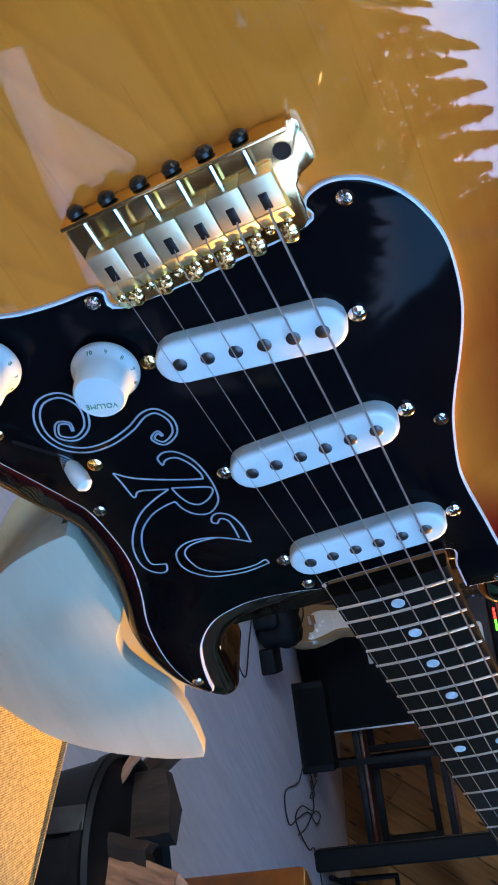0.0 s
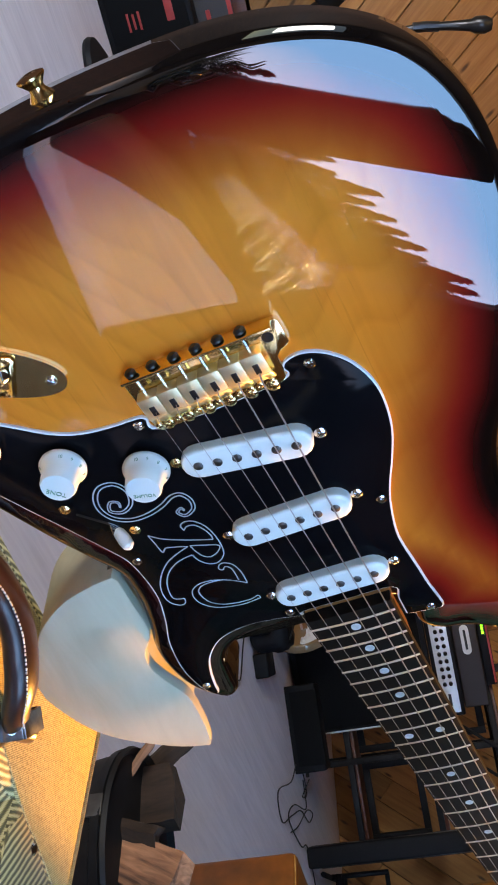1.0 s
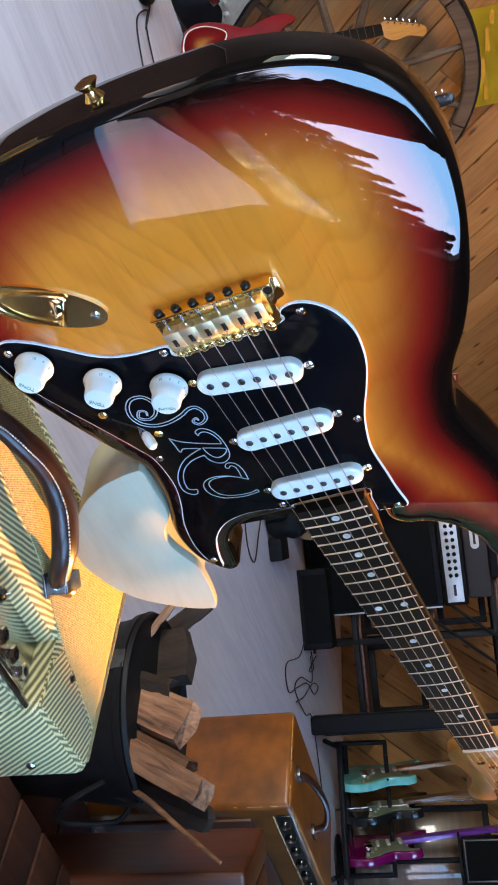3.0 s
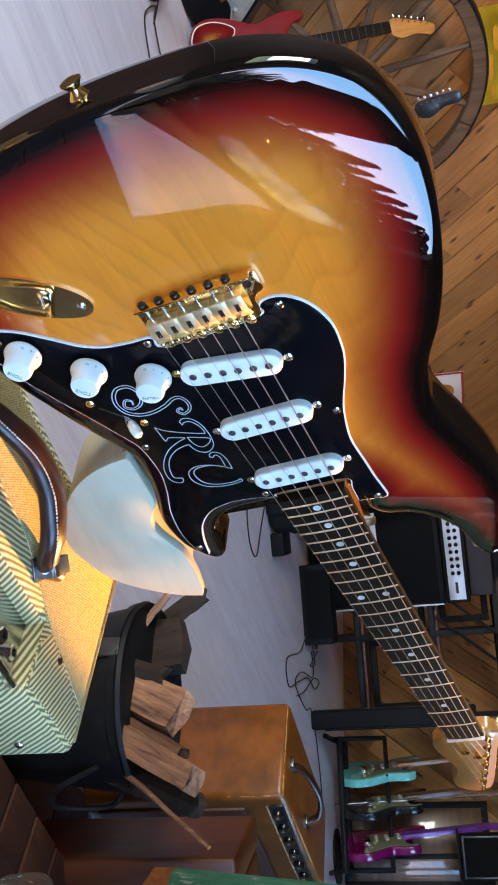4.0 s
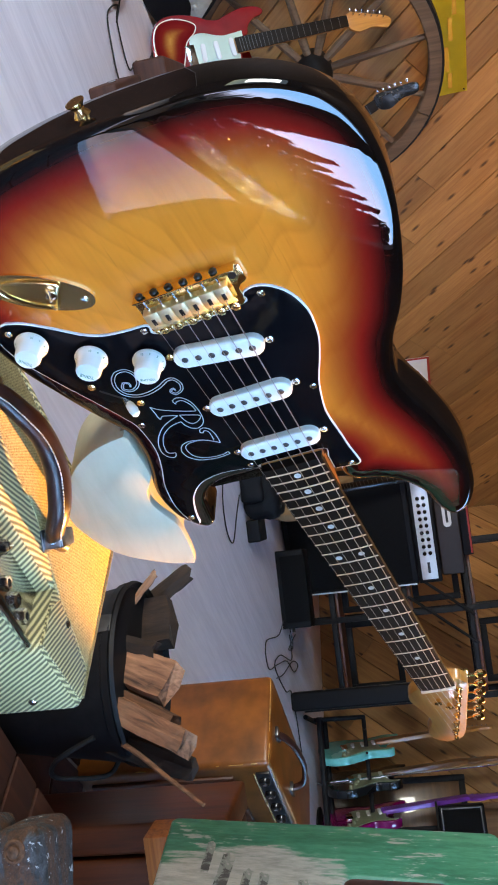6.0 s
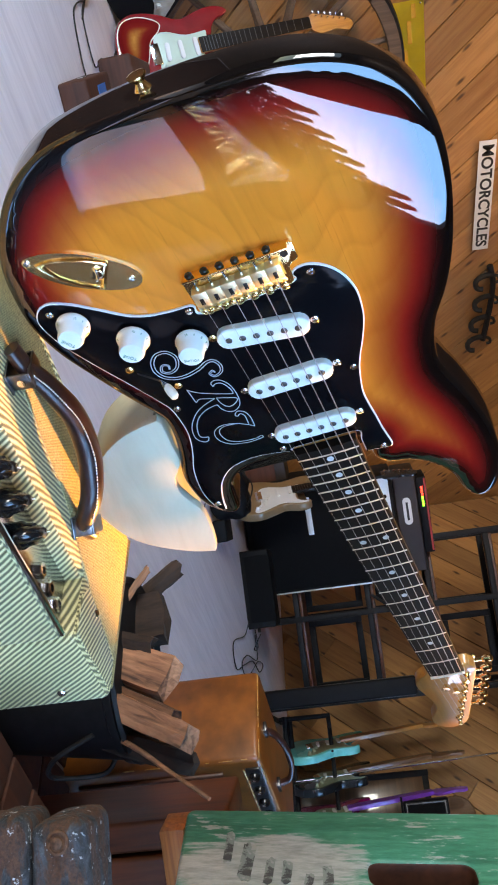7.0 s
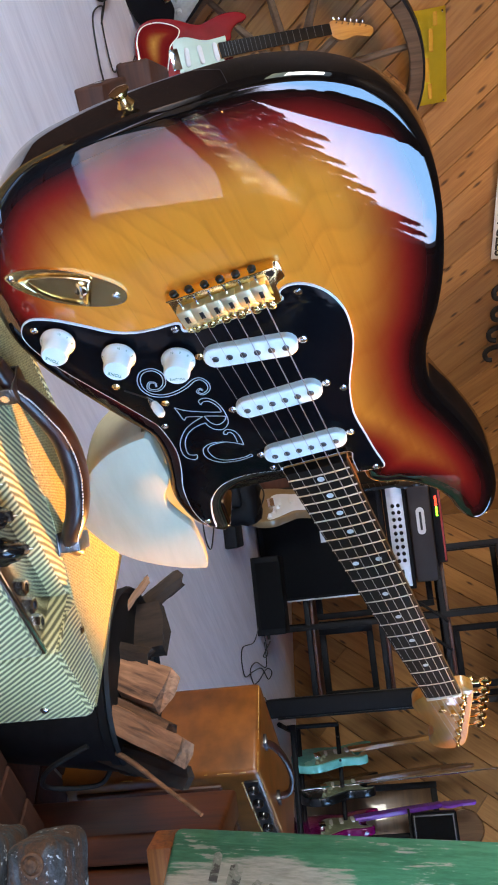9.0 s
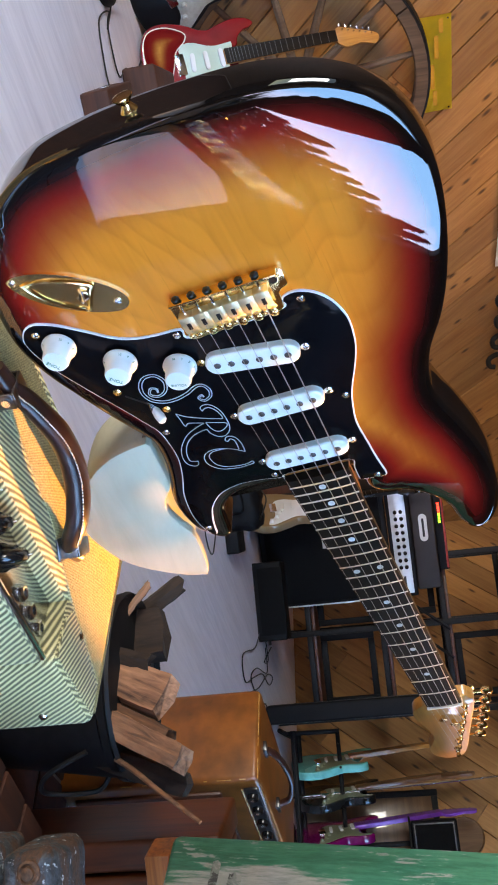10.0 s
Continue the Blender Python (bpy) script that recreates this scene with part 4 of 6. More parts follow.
def board_paint():
    """Green paint, scratched along the grain and rubbed to pale primer in one place."""
    m = material("worn_green_paint", (0.03, 0.2, 0.1), 0.5)
    v = coords(m, (1, 1, 0.22))
    n1, fine = noise_of(m, v, 16, 6, 0.65, 0.6), noise_of(m, v, 130, 4, 0.7)
    tone = ramp(m, sums(m, "ADD", sums(m, "MULTIPLY", n1, 0.6), sums(m, "MULTIPLY", fine, 0.4)), [(0.32, (0.006, 0.055, 0.034)), (0.46, (0.020, 0.175, 0.108)), (0.64, (0.065, 0.310, 0.205))])
    dist = node(m, "ShaderNodeVectorMath")
    dist.operation = "DISTANCE"
    wire(m, coords(m, (1, 0, 0.55)), dist.inputs[0])
    dist.inputs[1].default_value = (0.100, 0, 0.047)
    f = sums(m, "SUBTRACT", sums(m, "ADD", sums(m, "MULTIPLY", n1, 0.9), sums(m, "MULTIPLY", fine, 0.35)), sums(m, "MULTIPLY", dist.outputs["Value"], 5.6))
    k = ramp(m, f, [(0.30, (0, 0, 0)), (0.40, (1, 1, 1))])
    pale = ramp(m, fine, [(0.3, (0.20, 0.23, 0.21)), (0.7, (0.44, 0.46, 0.45))])
    bits = ramp(m, sums(m, "ADD", sums(m, "MULTIPLY", fine, 0.5), sums(m, "MULTIPLY", noise_of(m, v, 45, 5, 0.7), 0.5)), [(0.555, (0, 0, 0)), (0.585, (1, 1, 1))])
    base(m, mix(m, bits, mix(m, k, tone, pale), (0.30, 0.33, 0.31)))
    relief(m, sums(m, "ADD", n1, fine), 0.45, 0.0015)
    return m


def timber_paint():
    """Blue-black paint gone to rust streaks and white flecks."""
    m = material("weathered_dark_wood", (0.05, 0.06, 0.07), 0.65)
    v = coords(m)
    n1, fine = noise_of(m, v, 65, 7, 0.75, 0.8), noise_of(m, v, 330, 4, 0.7)
    streak = noise_of(m, coords(m, (0.25, 1, 1)), 60, 5, 0.65, 0.5)
    col = ramp(m, n1, [(0.38, (0.008, 0.008, 0.009)), (0.55, (0.050, 0.056, 0.064)), (0.72, (0.15, 0.165, 0.18))])
    col = mix(m, ramp(m, streak, [(0.44, (0, 0, 0)), (0.54, (1, 1, 1))]), col, ramp(m, fine, [(0.3, (0.035, 0.016, 0.010)), (0.7, (0.14, 0.055, 0.026))]))
    flecks = sums(m, "ADD", sums(m, "MULTIPLY", noise_of(m, v, 120, 4, 0.65), 0.75), sums(m, "MULTIPLY", fine, 0.25))
    base(m, mix(m, ramp(m, flecks, [(0.60, (0, 0, 0)), (0.625, (1, 1, 1))]), col, (0.55, 0.57, 0.58)))
    relief(m, sums(m, "ADD", n1, sums(m, "MULTIPLY", fine, 0.5)), 1.0, 0.006)
    return m


GREEN = board_paint()
RUSTY = plain("rusty_iron", (0.10, 0.042, 0.020), 0.8, 0.2, vary=0.6, scale=160, bump=0.6)
RUST = timber_paint()
TAN = plain("tan_vinyl", (0.215, 0.060, 0.010), 0.30, vary=0.45, scale=14, bump=0.2)
TANRUB = plain("rubbed_tan_vinyl", (0.52, 0.27, 0.09), 0.25, vary=0.5, scale=60, bump=0.3)
BARK = grained("log_bark", (0.006, 0.003, 0.002), (0.046, 0.023, 0.013), 0.9, 2, 75, bump=1.0, stretch=5)
SPLIT = grained("split_firewood", (0.045, 0.020, 0.013), (0.42, 0.190, 0.100), 0.85, 2, 110, bump=1.6, rand=0.5, stretch=9)
GREYIRON = plain("grey_iron", (0.040, 0.037, 0.036), 0.5, 0.4, vary=0.3, scale=60, bump=0.2)
IRON = plain("black_iron", (0.009, 0.009, 0.010), 0.55, vary=0.3, scale=60, bump=0.2, spec=0.2)
WALNUT = grained("dark_red_wood", (0.028, 0.006, 0.002), (0.105, 0.024, 0.006), 0.42, 2, 90, coat=0.0, bump=0.1)
OLDWOOD = grained("old_wheel_wood", (0.06, 0.035, 0.02), (0.16, 0.095, 0.055), 0.75, 2, 50, bump=0.35)
ORANGEPINE = grained("orange_pine", (0.13, 0.034, 0.009), (0.38, 0.135, 0.034), 0.5, 0, 170, bump=0.2, stretch=30)
DARKBOARD = grained("dark_brown_board", (0.026, 0.007, 0.004), (0.088, 0.026, 0.012), 0.7, 0, 50, bump=0.3, rand=0.3)
PAPER = plain("yellow_paper", (0.62, 0.46, 0.03), 0.8, vary=0.08, scale=12, bump=0.05)
CARD = plain("white_card", (0.70, 0.69, 0.66), 0.7, vary=0.05, scale=12, bump=0.05)
INK = plain("black_ink", (0.015, 0.015, 0.015), 0.6, vary=0.1, bump=0)
REDINK = plain("red_print", (0.35, 0.030, 0.025), 0.6, vary=0.1, bump=0)
BLUETAPE = plain("blue_tape", (0.02, 0.14, 0.42), 0.6, vary=0.1, bump=0.05)
CABLE = plain("rubber_cable", (0.012, 0.012, 0.013), 0.5, vary=0.2, bump=0.05)
TOLEX = plain("black_vinyl", (0.006, 0.006, 0.007), 0.6, vary=0.4, scale=300, bump=0.2, spec=0.15)
GRILLE = plain("black_grille_cloth", (0.006, 0.006, 0.006), 0.85, vary=0.4, scale=400, bump=0.2, spec=0.1)
ALU = plain("pale_metal_panel", (0.62, 0.62, 0.60), 0.35, 0.3, vary=0.06, scale=30, bump=0.03)
BROWNVINYL = plain("dark_brown_vinyl", (0.022, 0.013, 0.009), 0.55, vary=0.3, scale=200, bump=0.2)


def lit(name, colour, strength):
    m = material(name, colour, 0.4)
    shader(m).inputs["Emission Color"].default_value = (*colour, 1)
    shader(m).inputs["Emission Strength"].default_value = strength
    return m


# ---- wooden block that carries the guitar ----
def wooden_block():
    line = spline([(0.326, 0.531), (0.322, 0.507), (0.305, 0.473), (0.286, 0.453), (0.262, 0.441), (0.236, 0.4335), (0.214, 0.4360), (0.190, 0.4455), (0.162, 0.463), (0.142, 0.485), (0.131, 0.507), (0.126, 0.523)], 6)
    low = [(p.x, p.y) for p in line]
    # drawn in its own plane, then stood upright with its face to the viewer
    flat = Matrix(((1, 0, 0, 0), (0, 0, -1, 0.0), (0, 1, 0, -0.0015), (0, 0, 0, 1)))
    b = thing("wooden_block", "pale raw wooden cradle block standing on the tweed amplifier", "stand", flat)
    lip = low + [(p.x, p.y) for p in spline([(0.130, 0.5260), (0.150, 0.5275), (0.181, 0.5295), (0.194, 0.5250), (0.206, 0.519), (0.221, 0.518), (0.237, 0.523), (0.260, 0.533), (0.292, 0.535), (0.320, 0.5335)], 4)]
    part("front_lip", plate(lip, -0.0205, -0.012, 0.0012), PALE, b)
    rest = [p for p in low if p[1] < 0.521]
    part("rest_block", plate(rest, -0.070, -0.0205, 0.0), PALE, b)


wooden_block()


# ---- tweed amplifier ----
def tweed_amp():
    amp = thing("tweed_amplifier", "tweed covered guitar amplifier with leather handle and chrome panel", "amplifier", pose(0.322, -0.140, 0, 0, 0, -5.5))
    # own frame: the far right rear corner at 0; x to the left is minus, y to the front of the amplifier, z up
    W, D, TOPZ = 0.62, 0.195, 0.432
    lip = 0.012
    slot0, slot1 = -W + 0.05, -0.102
    depth = 0.062
    bm = box_bm(W, D - depth, TOPZ, 0.010, (-W / 2, depth + (D - depth) / 2, TOPZ / 2), 3)
    part("cabinet", bm, TWEED, amp, "woven tweed covering with diagonal stripes")
    part("end_cap", box_bm(0.102, depth + 0.010, TOPZ, 0.008, (-0.051, depth / 2 + 0.005, TOPZ / 2), 3), TWEED, amp)
    part("end_cap", box_bm(0.050, depth + 0.010, TOPZ, 0.008, (-W + 0.025, depth / 2 + 0.005, TOPZ / 2), 3), TWEED, amp)
    part("rear_panel", box_bm(slot1 - slot0 + 0.004, 0.014, TOPZ - 0.014, 0.004, ((slot0 + slot1) / 2, 0.007, TOPZ / 2 - 0.007), 2), TWEED, amp, "tweed rear panel")
    part("rear_trim", tube([(slot0, 0.005, TOPZ - 0.0125), (slot1, 0.005, TOPZ - 0.0125)], 0.0030, 10), CHROME, amp, "chrome trim strip")
    panel = part("control_panel", box_bm(slot1 - slot0, 0.052, 0.004, 0.0012, ((slot0 + slot1) / 2, 0.036, TOPZ - 0.020), 2, turn=None), PANEL, amp, "polished chrome control panel")
    for x, y, a in ((-0.200, 0.031, 44), (-0.235, 0.034, 46), (-0.268, 0.038, 40), (-0.304, 0.038, 52), (-0.338, 0.038, 46)):
        k = part("pointer_knob", lathe([(0.0115, 0), (0.0115, 0.004), (0.0095, 0.007), (0.0085, 0.014), (0, 0.0145)], 24), KNOB, panel, "black pointer knob", m=pose(x, y, TOPZ - 0.018, 0, 0, a))
        part("pointer", dome_bm(0.044, 0.0165, 0.0165), KNOB, k, m=pose(0.004, 0, 0.0030))
        part("pointer_line", box_bm(0.016, 0.0009, 0.0006, 0, (0.010, 0, 0.0186)), WHITE, k)
    for x in (-0.114, -0.134, -0.155):
        j = part("jack_socket", lathe([(0.0072, 0), (0.0072, 0.003), (0.0060, 0.0042), (0.0038, 0.0042), (0.0034, -0.003), (0, -0.003)], 6), CHROME, panel, "chrome input jack", m=pose(x, 0.029 - (x + 0.134) * 0.12, TOPZ - 0.018))
        part("jack_hole", lathe([(0.0033, 0), (0, 0.0003)], 14), BLACK, j, m=pose(0, 0, 0.0012))
    text_part("lettering", "INSTRUMENTS", 0.0065, INK, panel, pose(-0.145, 0.0165, TOPZ - 0.0178))
    # welt piping along the front edge, where tweed is folded and stitched
    part("piping", tube([(-W + 0.01, D - 0.004, TOPZ - 0.003), (-0.010, D - 0.004, TOPZ - 0.002)], 0.0036, 8), TWEED, amp)
    part("piping", tube([(-0.004, 0.012, TOPZ - 0.003), (-0.004, D - 0.008, TOPZ - 0.002)], 0.0040, 8), WEAVE, amp)
    # folded flap of cloth beside the recess
    flap = [Matrix.Rotation(radians(-39), 2) @ Vector(p) for p in ((-0.1015, 0.004), (-0.1015, 0.044), (-0.090, 0.060), (-0.058, 0.051), (-0.010, 0.034), (-0.008, 0.005))]
    part("fold", plate([tuple(p) for p in flap], TOPZ - 0.001, TOPZ + 0.0007, 0.0005), TWEED, amp, m=pose(0, 0, 0, 0, 0, 39))
    # cloth over the flat of the top, behind the striped shoulder; sunlit gold in its colour
    cloth = spline([(-W + 0.012, 0.112), (-0.30, 0.112), (-0.217, 0.102), (-0.167, 0.094), (-0.097, 0.064), (-0.058, 0.054), (-0.008, 0.038)], 5)
    part("top_cloth", plate([(p.x, p.y) for p in cloth] + [(-0.008, D - 0.010), (-W + 0.012, D - 0.010)], TOPZ - 0.002, TOPZ + 0.0008, 0.0006), WEAVE, amp, "fine woven top cloth with its sunlit gold put into the colour")
    for x, y, z, up in ((-0.066, 0.050, TOPZ, True), (-0.022, -0.0004, TOPZ - 0.040, False)):
        bm = lathe([(0.0042, -0.001), (0.0042, 0.0008), (0.0028, 0.0020), (0, 0.0022)], 14)
        part("screw", bm, CHROME, amp, m=pose(x, y, z) if up else pose(x, y, z, 90, 0, 0))
    # handle
    path = spline([(-0.324, 0.107, TOPZ + 0.009), (-0.302, 0.107, TOPZ + 0.014), (-0.288, 0.109, TOPZ + 0.020), (-0.269, 0.111, TOPZ + 0.026), (-0.249, 0.114, TOPZ + 0.030), (-0.226, 0.115, TOPZ + 0.031), (-0.203, 0.109, TOPZ + 0.031), (-0.186, 0.099, TOPZ + 0.029), (-0.170, 0.092, TOPZ + 0.024), (-0.154, 0.089, TOPZ + 0.015), (-0.138, 0.092, TOPZ + 0.009), (-0.121, 0.099, TOPZ + 0.009)], 4)
    n = len(path)
    rad = [0.0085 + 0.0056 * math.sin(math.pi * (i / (n - 1)) ** 1.25) for i in range(n)]
    handle = part("handle", tube(path, rad, 16, flat=0.72), LEATHER, amp, "dark brown stitched leather handle")
    for i in range(3, n - 3):
        p, q = path[i], path[i + 1]
        w = (q - p).normalized()
        side = w.cross(Vector((0, 0, 1))).normalized()
        up = side.cross(w)
        for k in (0.2, 0.7):
            c = p.lerp(q, k) - side * rad[i] * -0.72 + up * rad[i] * 0.52
            turn = Matrix((w, side, up)).transposed().to_4x4()
            part("stitch", box_bm(0.0015, 0.0009, 0.0009, 0, c, turn=turn), STITCH, handle)
    for (x, y), a in (((-0.302, 0.107), 5), ((-0.137, 0.092), -40)):
        br = part("bracket", box_bm(0.020, 0.032, 0.0022, 0.0008, (0, 0, 0.0012)), BRACKET, amp, "chrome handle bracket", m=pose(x, y, TOPZ, 0, 0, a))
        for s in (-1, 1):
            part("bracket_ear", box_bm(0.015, 0.0022, 0.017, 0.0008, (0, s * 0.0125, 0.009)), BRACKET, br)
        part("bracket_strap", box_bm(0.015, 0.0272, 0.0022, 0.0008, (0, 0, 0.0184)), BRACKET, br)
        part("bracket_bolt", tube([(0, -0.015, 0.011), (0, 0.015, 0.011)], 0.0036, 10), CHROME, br)
    return amp


tweed_amp()


# ---- simple guitars that stand in the room ----
def burst_like(name, inner, mid, edge):
    return burst_material(name, inner, mid, edge, (0.012, 0.035, 0.030, 0.075))


def standing_guitar(label, m, body_mat, guard_mat, board_mat, head_mat, guard_label, worn=None):
    g = thing("electric_guitar", label, "guitar", m, "guitars standing in the room")
    guitar_body("body", body_mat, g, 0.022, shaped=False)
    ring = [(p.x, p.y) for p in spline(GUARD_LINE, 1, closed=True)]
    guard = part("pickguard", plate(ring, TOP, -0.0100, 0.0006), guard_mat, g, guard_label)
    for x, slant in ((0.044, 6), (0.099, 0), (0.161, 0)):
        part("pickup_cover", plate(stadium(0.070, 0.0185, 5), -0.0102, -0.0020, 0.002), CARD if guard_mat != INK else BLACK, g, m=pose(x, 0, 0, 0, 0, 90 - slant))
    part("bridge_plate", box_bm(0.034, 0.078, 0.007, 0.001, (-0.004, 0, -0.009)), CHROME, g)
    for x, y in ((0.026, -0.056), (0.006, -0.096), (-0.023, -0.131)):
        part("knob", lathe([(0.0125, 0), (0.0120, 0.004), (0.0085, 0.008), (0.008, 0.016), (0, 0.0166)], 14), guard_mat, g, m=pose(x, y, -0.010))
    nk = part("neck", box_bm(0.478, 0.050, 0.020, 0.004, (0.412, 0, -0.0105)), head_mat, g)
    for v in nk.data.vertices:
        v.co.y *= half_width(v.co.x) / 0.025
    fb = part("fingerboard", box_bm(0.474, 0.050, 0.004, 0.001, (0.412, 0, 0.001)), board_mat, g)
    for v in fb.data.vertices:
        v.co.y *= half_width(v.co.x) / 0.0245
    for n in range(1, 22):
        x = fret_at(n)
        part("fret", box_bm(0.0020, 2 * half_width(x) - 0.002, 0.0008, 0, (x, 0, 0.0032)), POLE, fb)
    line = [(0.650, -0.0215), (0.675, -0.042), (0.700, -0.0480), (0.750, -0.0400), (0.783, -0.0470), (0.818, -0.0530), (0.836, -0.0310), (0.822, -0.0100), (0.760, 0.0090), (0.685, 0.0300), (0.665, 0.0320), (0.650, 0.0215)]
    hd = part("headstock", plate([(p.x, p.y) for p in spline(line, 3, closed=True)], -0.0200, -0.0060, 0.002), head_mat, g)
    for i in range(6):
        x = 0.6790 + i * 0.0247
        edge = 0.0310 - (x - 0.685) * 0.262
        part("tuner", lathe([(0.004, 0), (0.003, 0.008), (0, 0.008)], 10), CHROME, hd, m=pose(x, edge - 0.012, -0.006))
        part("tuner_button", box_bm(0.010, 0.014, 0.006, 0.002, (x, edge + 0.010, -0.014)), CHROME, hd)
    if worn:
        worn(g)
    return g


def stand_matrix(origin, up, face):
    u = Vector(up).normalized()
    f = Vector(face)
    f = (f - u * f.dot(u)).normalized()
    m = Matrix((u, f.cross(u), f)).transposed().to_4x4()
    m.translation = Vector(origin)
    return m


EBONY = plain("black_finish", (0.006, 0.006, 0.007), 0.45, vary=0.2, scale=20, bump=0, spec=0.2)
GREYCARD = plain("aged_white_plastic", (0.36, 0.35, 0.31), 0.45, vary=0.15, scale=40, bump=0)
MINT = plain("mint_guard", (0.45, 0.56, 0.45), 0.4, vary=0.05, scale=20, bump=0)
RELIC = burst_like("worn_red_over_sunburst", (0.62, 0.28, 0.06), (0.20, 0.015, 0.012), (0.16, 0.008, 0.010))
REDLAC = plain("candy_red_lacquer", (0.22, 0.008, 0.012), 0.2, coat=1.0, vary=0.25, scale=9, bump=0)
TURQ = plain("turquoise_lacquer", (0.13, 0.60, 0.54), 0.25, coat=0.8, vary=0.15, scale=20, bump=0)
DARKLAC = plain("dark_lacquer", (0.010, 0.012, 0.014), 0.25, coat=0.3, vary=0.2, scale=20, bump=0)
MAGENTA = plain("magenta_lacquer", (0.22, 0.004, 0.10), 0.2, coat=1.0, vary=0.2, scale=20, bump=0)
PURPLE = plain("violet_lacquer", (0.22, 0.05, 0.45), 0.3, coat=0.8, vary=0.2, scale=20, bump=0)
CREAM = plain("tan_lacquer", (0.24, 0.15, 0.07), 0.3, coat=0.6, vary=0.08, scale=20, bump=0)
OLIVE = plain("olive_guard", (0.22, 0.24, 0.15), 0.4, vary=0.2, scale=40, bump=0)
BROWNBODY = grained("brown_guitar_wood", (0.10, 0.045, 0.02), (0.2, 0.095, 0.04), 0.3, 0, 50, coat=0.6)


def worn_patch(g):
    """The top coat has flaked to the finish beneath at the lower bout, with a pale rim."""
    line = [(0.03, 0.082), (0.04, 0.110), (0.00, 0.135), (-0.05, 0.146), (-0.10, 0.135), (-0.128, 0.095), (-0.135, 0.030), (-0.115, -0.030), (-0.06, -0.050), (-0.03, 0.000), (-0.010, 0.050)]
    ring = [(p.x, p.y) for p in spline(line, 4, closed=True)]
    cx, cy = sum(p[0] for p in ring) / len(ring), sum(p[1] for p in ring) / len(ring)
    bm = bmesh.new()
    rows = [[bm.verts.new((cx + (x - cx) * w, cy + (y - cy) * w, z)) for x, y in ring] for w, z in [(1.0, TOP - 0.001)] + [(1 - k / 8, TOP + 0.0006) for k in range(8)]]
    for a, b in zip(rows, rows[1:]):
        for i in range(len(ring)):
            bm.faces.new((a[i], a[(i + 1) % len(ring)], b[(i + 1) % len(ring)], b[i]))
    bm.faces.new(rows[-1])
    patch = part("flaked_patch", bm, RELIC, g, "flaked patch showing an amber sunburst")
    att = patch.data.attributes.new("from_edge", "FLOAT", "POINT")
    for i, v in enumerate(patch.data.vertices):
        att.data[i].value = 0.005 + 0.9 * min(math.hypot(x - v.co.x, y - v.co.y) for x, y in ring)
    part("flaked_rim", tube([(x, y, TOP + 0.0004) for x, y in ring] + [(*ring[0], TOP + 0.0004)], 0.0022, 6), BONE, g, "pale flaked rim")


standing_guitar("red electric guitar worn to sunburst with a mint pickguard", stand_matrix((1.035, 2.822, 0.160), (0.168, 0.385, 0.907), (-0.62, -0.72, 0.25)), REDLAC, MINT, ROSE, MAPLE, "mint green pickguard", worn_patch)
standing_guitar("black electric guitar with a white pickguard", stand_matrix((0.86, 3.00, 0.15), (-0.30, 0.22, 0.93), (0.20, -0.97, 0.1)), EBONY, GREYCARD, ROSE, EBONY, "worn white pickguard")
standing_guitar("dark electric guitar with a black headstock", stand_matrix((1.752, 2.985, 0.221), (-0.38, 0.10, 0.92), (-0.4, -0.9, 0.1)), DARKLAC, INK, ROSE, DARKLAC, "black pickguard")
standing_guitar("cream electric guitar with a white pickguard", stand_matrix((3.16, 2.33, 0.145), (0.112, 0.132, 0.985), (-0.93, 0.36, 0.12)), CREAM, CARD, ROSE, DARKLAC, "white pickguard")
for label, o, mats in (("turquoise electric guitar with an olive pickguard", (4.378, 1.483, 0.180), (TURQ, OLIVE, MAPLE, MAPLE, "olive pickguard")),
                       ("dark electric guitar with a pale olive pickguard", (4.442, 1.330, 0.201), (DARKLAC, OLIVE, BROWNBODY, BROWNBODY, "olive pickguard")),
                       ("magenta electric guitar with a violet neck", (4.440, 1.130, 0.180), (MAGENTA, OLIVE, PURPLE, PURPLE, "dark pickguard"))):
    standing_guitar(label, stand_matrix(o, (0.16, 0.15, 0.97), (-0.62, 0.78, 0.05)), *mats)


# ---- guitar rack ----
def guitar_rack():
    r = thing("guitar_rack", "black steel floor rack holding several guitars", "rack", pose(4.40, 1.31, 0, 0, 0, 0))
    a, b = Vector((-0.10, 0.30, 0)), Vector((0.10, -0.32, 0))
    side = Vector((-0.20, -0.07, 0))
    for p in (a, b):
        part("upright", tube([p + Vector((0, 0, 0.012)), p + Vector((0.03, 0.01, 0.31))], 0.013, 10), IRON, r)
        part("foot", tube([p + side * 1.1 + Vector((0, 0, 0.014)), p - side * 0.9 + Vector((0, 0, 0.014))], 0.013, 10), IRON, r)
    part("lower_bar", tube([a + side * 0.7 + Vector((0, 0, 0.075)), b + side * 0.7 + Vector((0, 0, 0.075))], 0.016, 10), IRON, r, "padded lower bar")
    part("lower_bar", tube([a - side * 0.3 + Vector((0, 0, 0.075)), b - side * 0.3 + Vector((0, 0, 0.075))], 0.016, 10), IRON, r)
    part("upper_bar", tube([a + Vector((0.03, 0.01, 0.30)), b + Vector((0.03, 0.01, 0.30))], 0.012, 10), IRON, r)
    for i in range(5):
        c = a.lerp(b, (i + 0.5) / 5) + Vector((0.03, 0.01, 0.30))
        part("neck_fork", tube([c, c + side * 0.5 + Vector((0, 0, 0.01))], 0.007, 8), IRON, r)
    return r


guitar_rack()


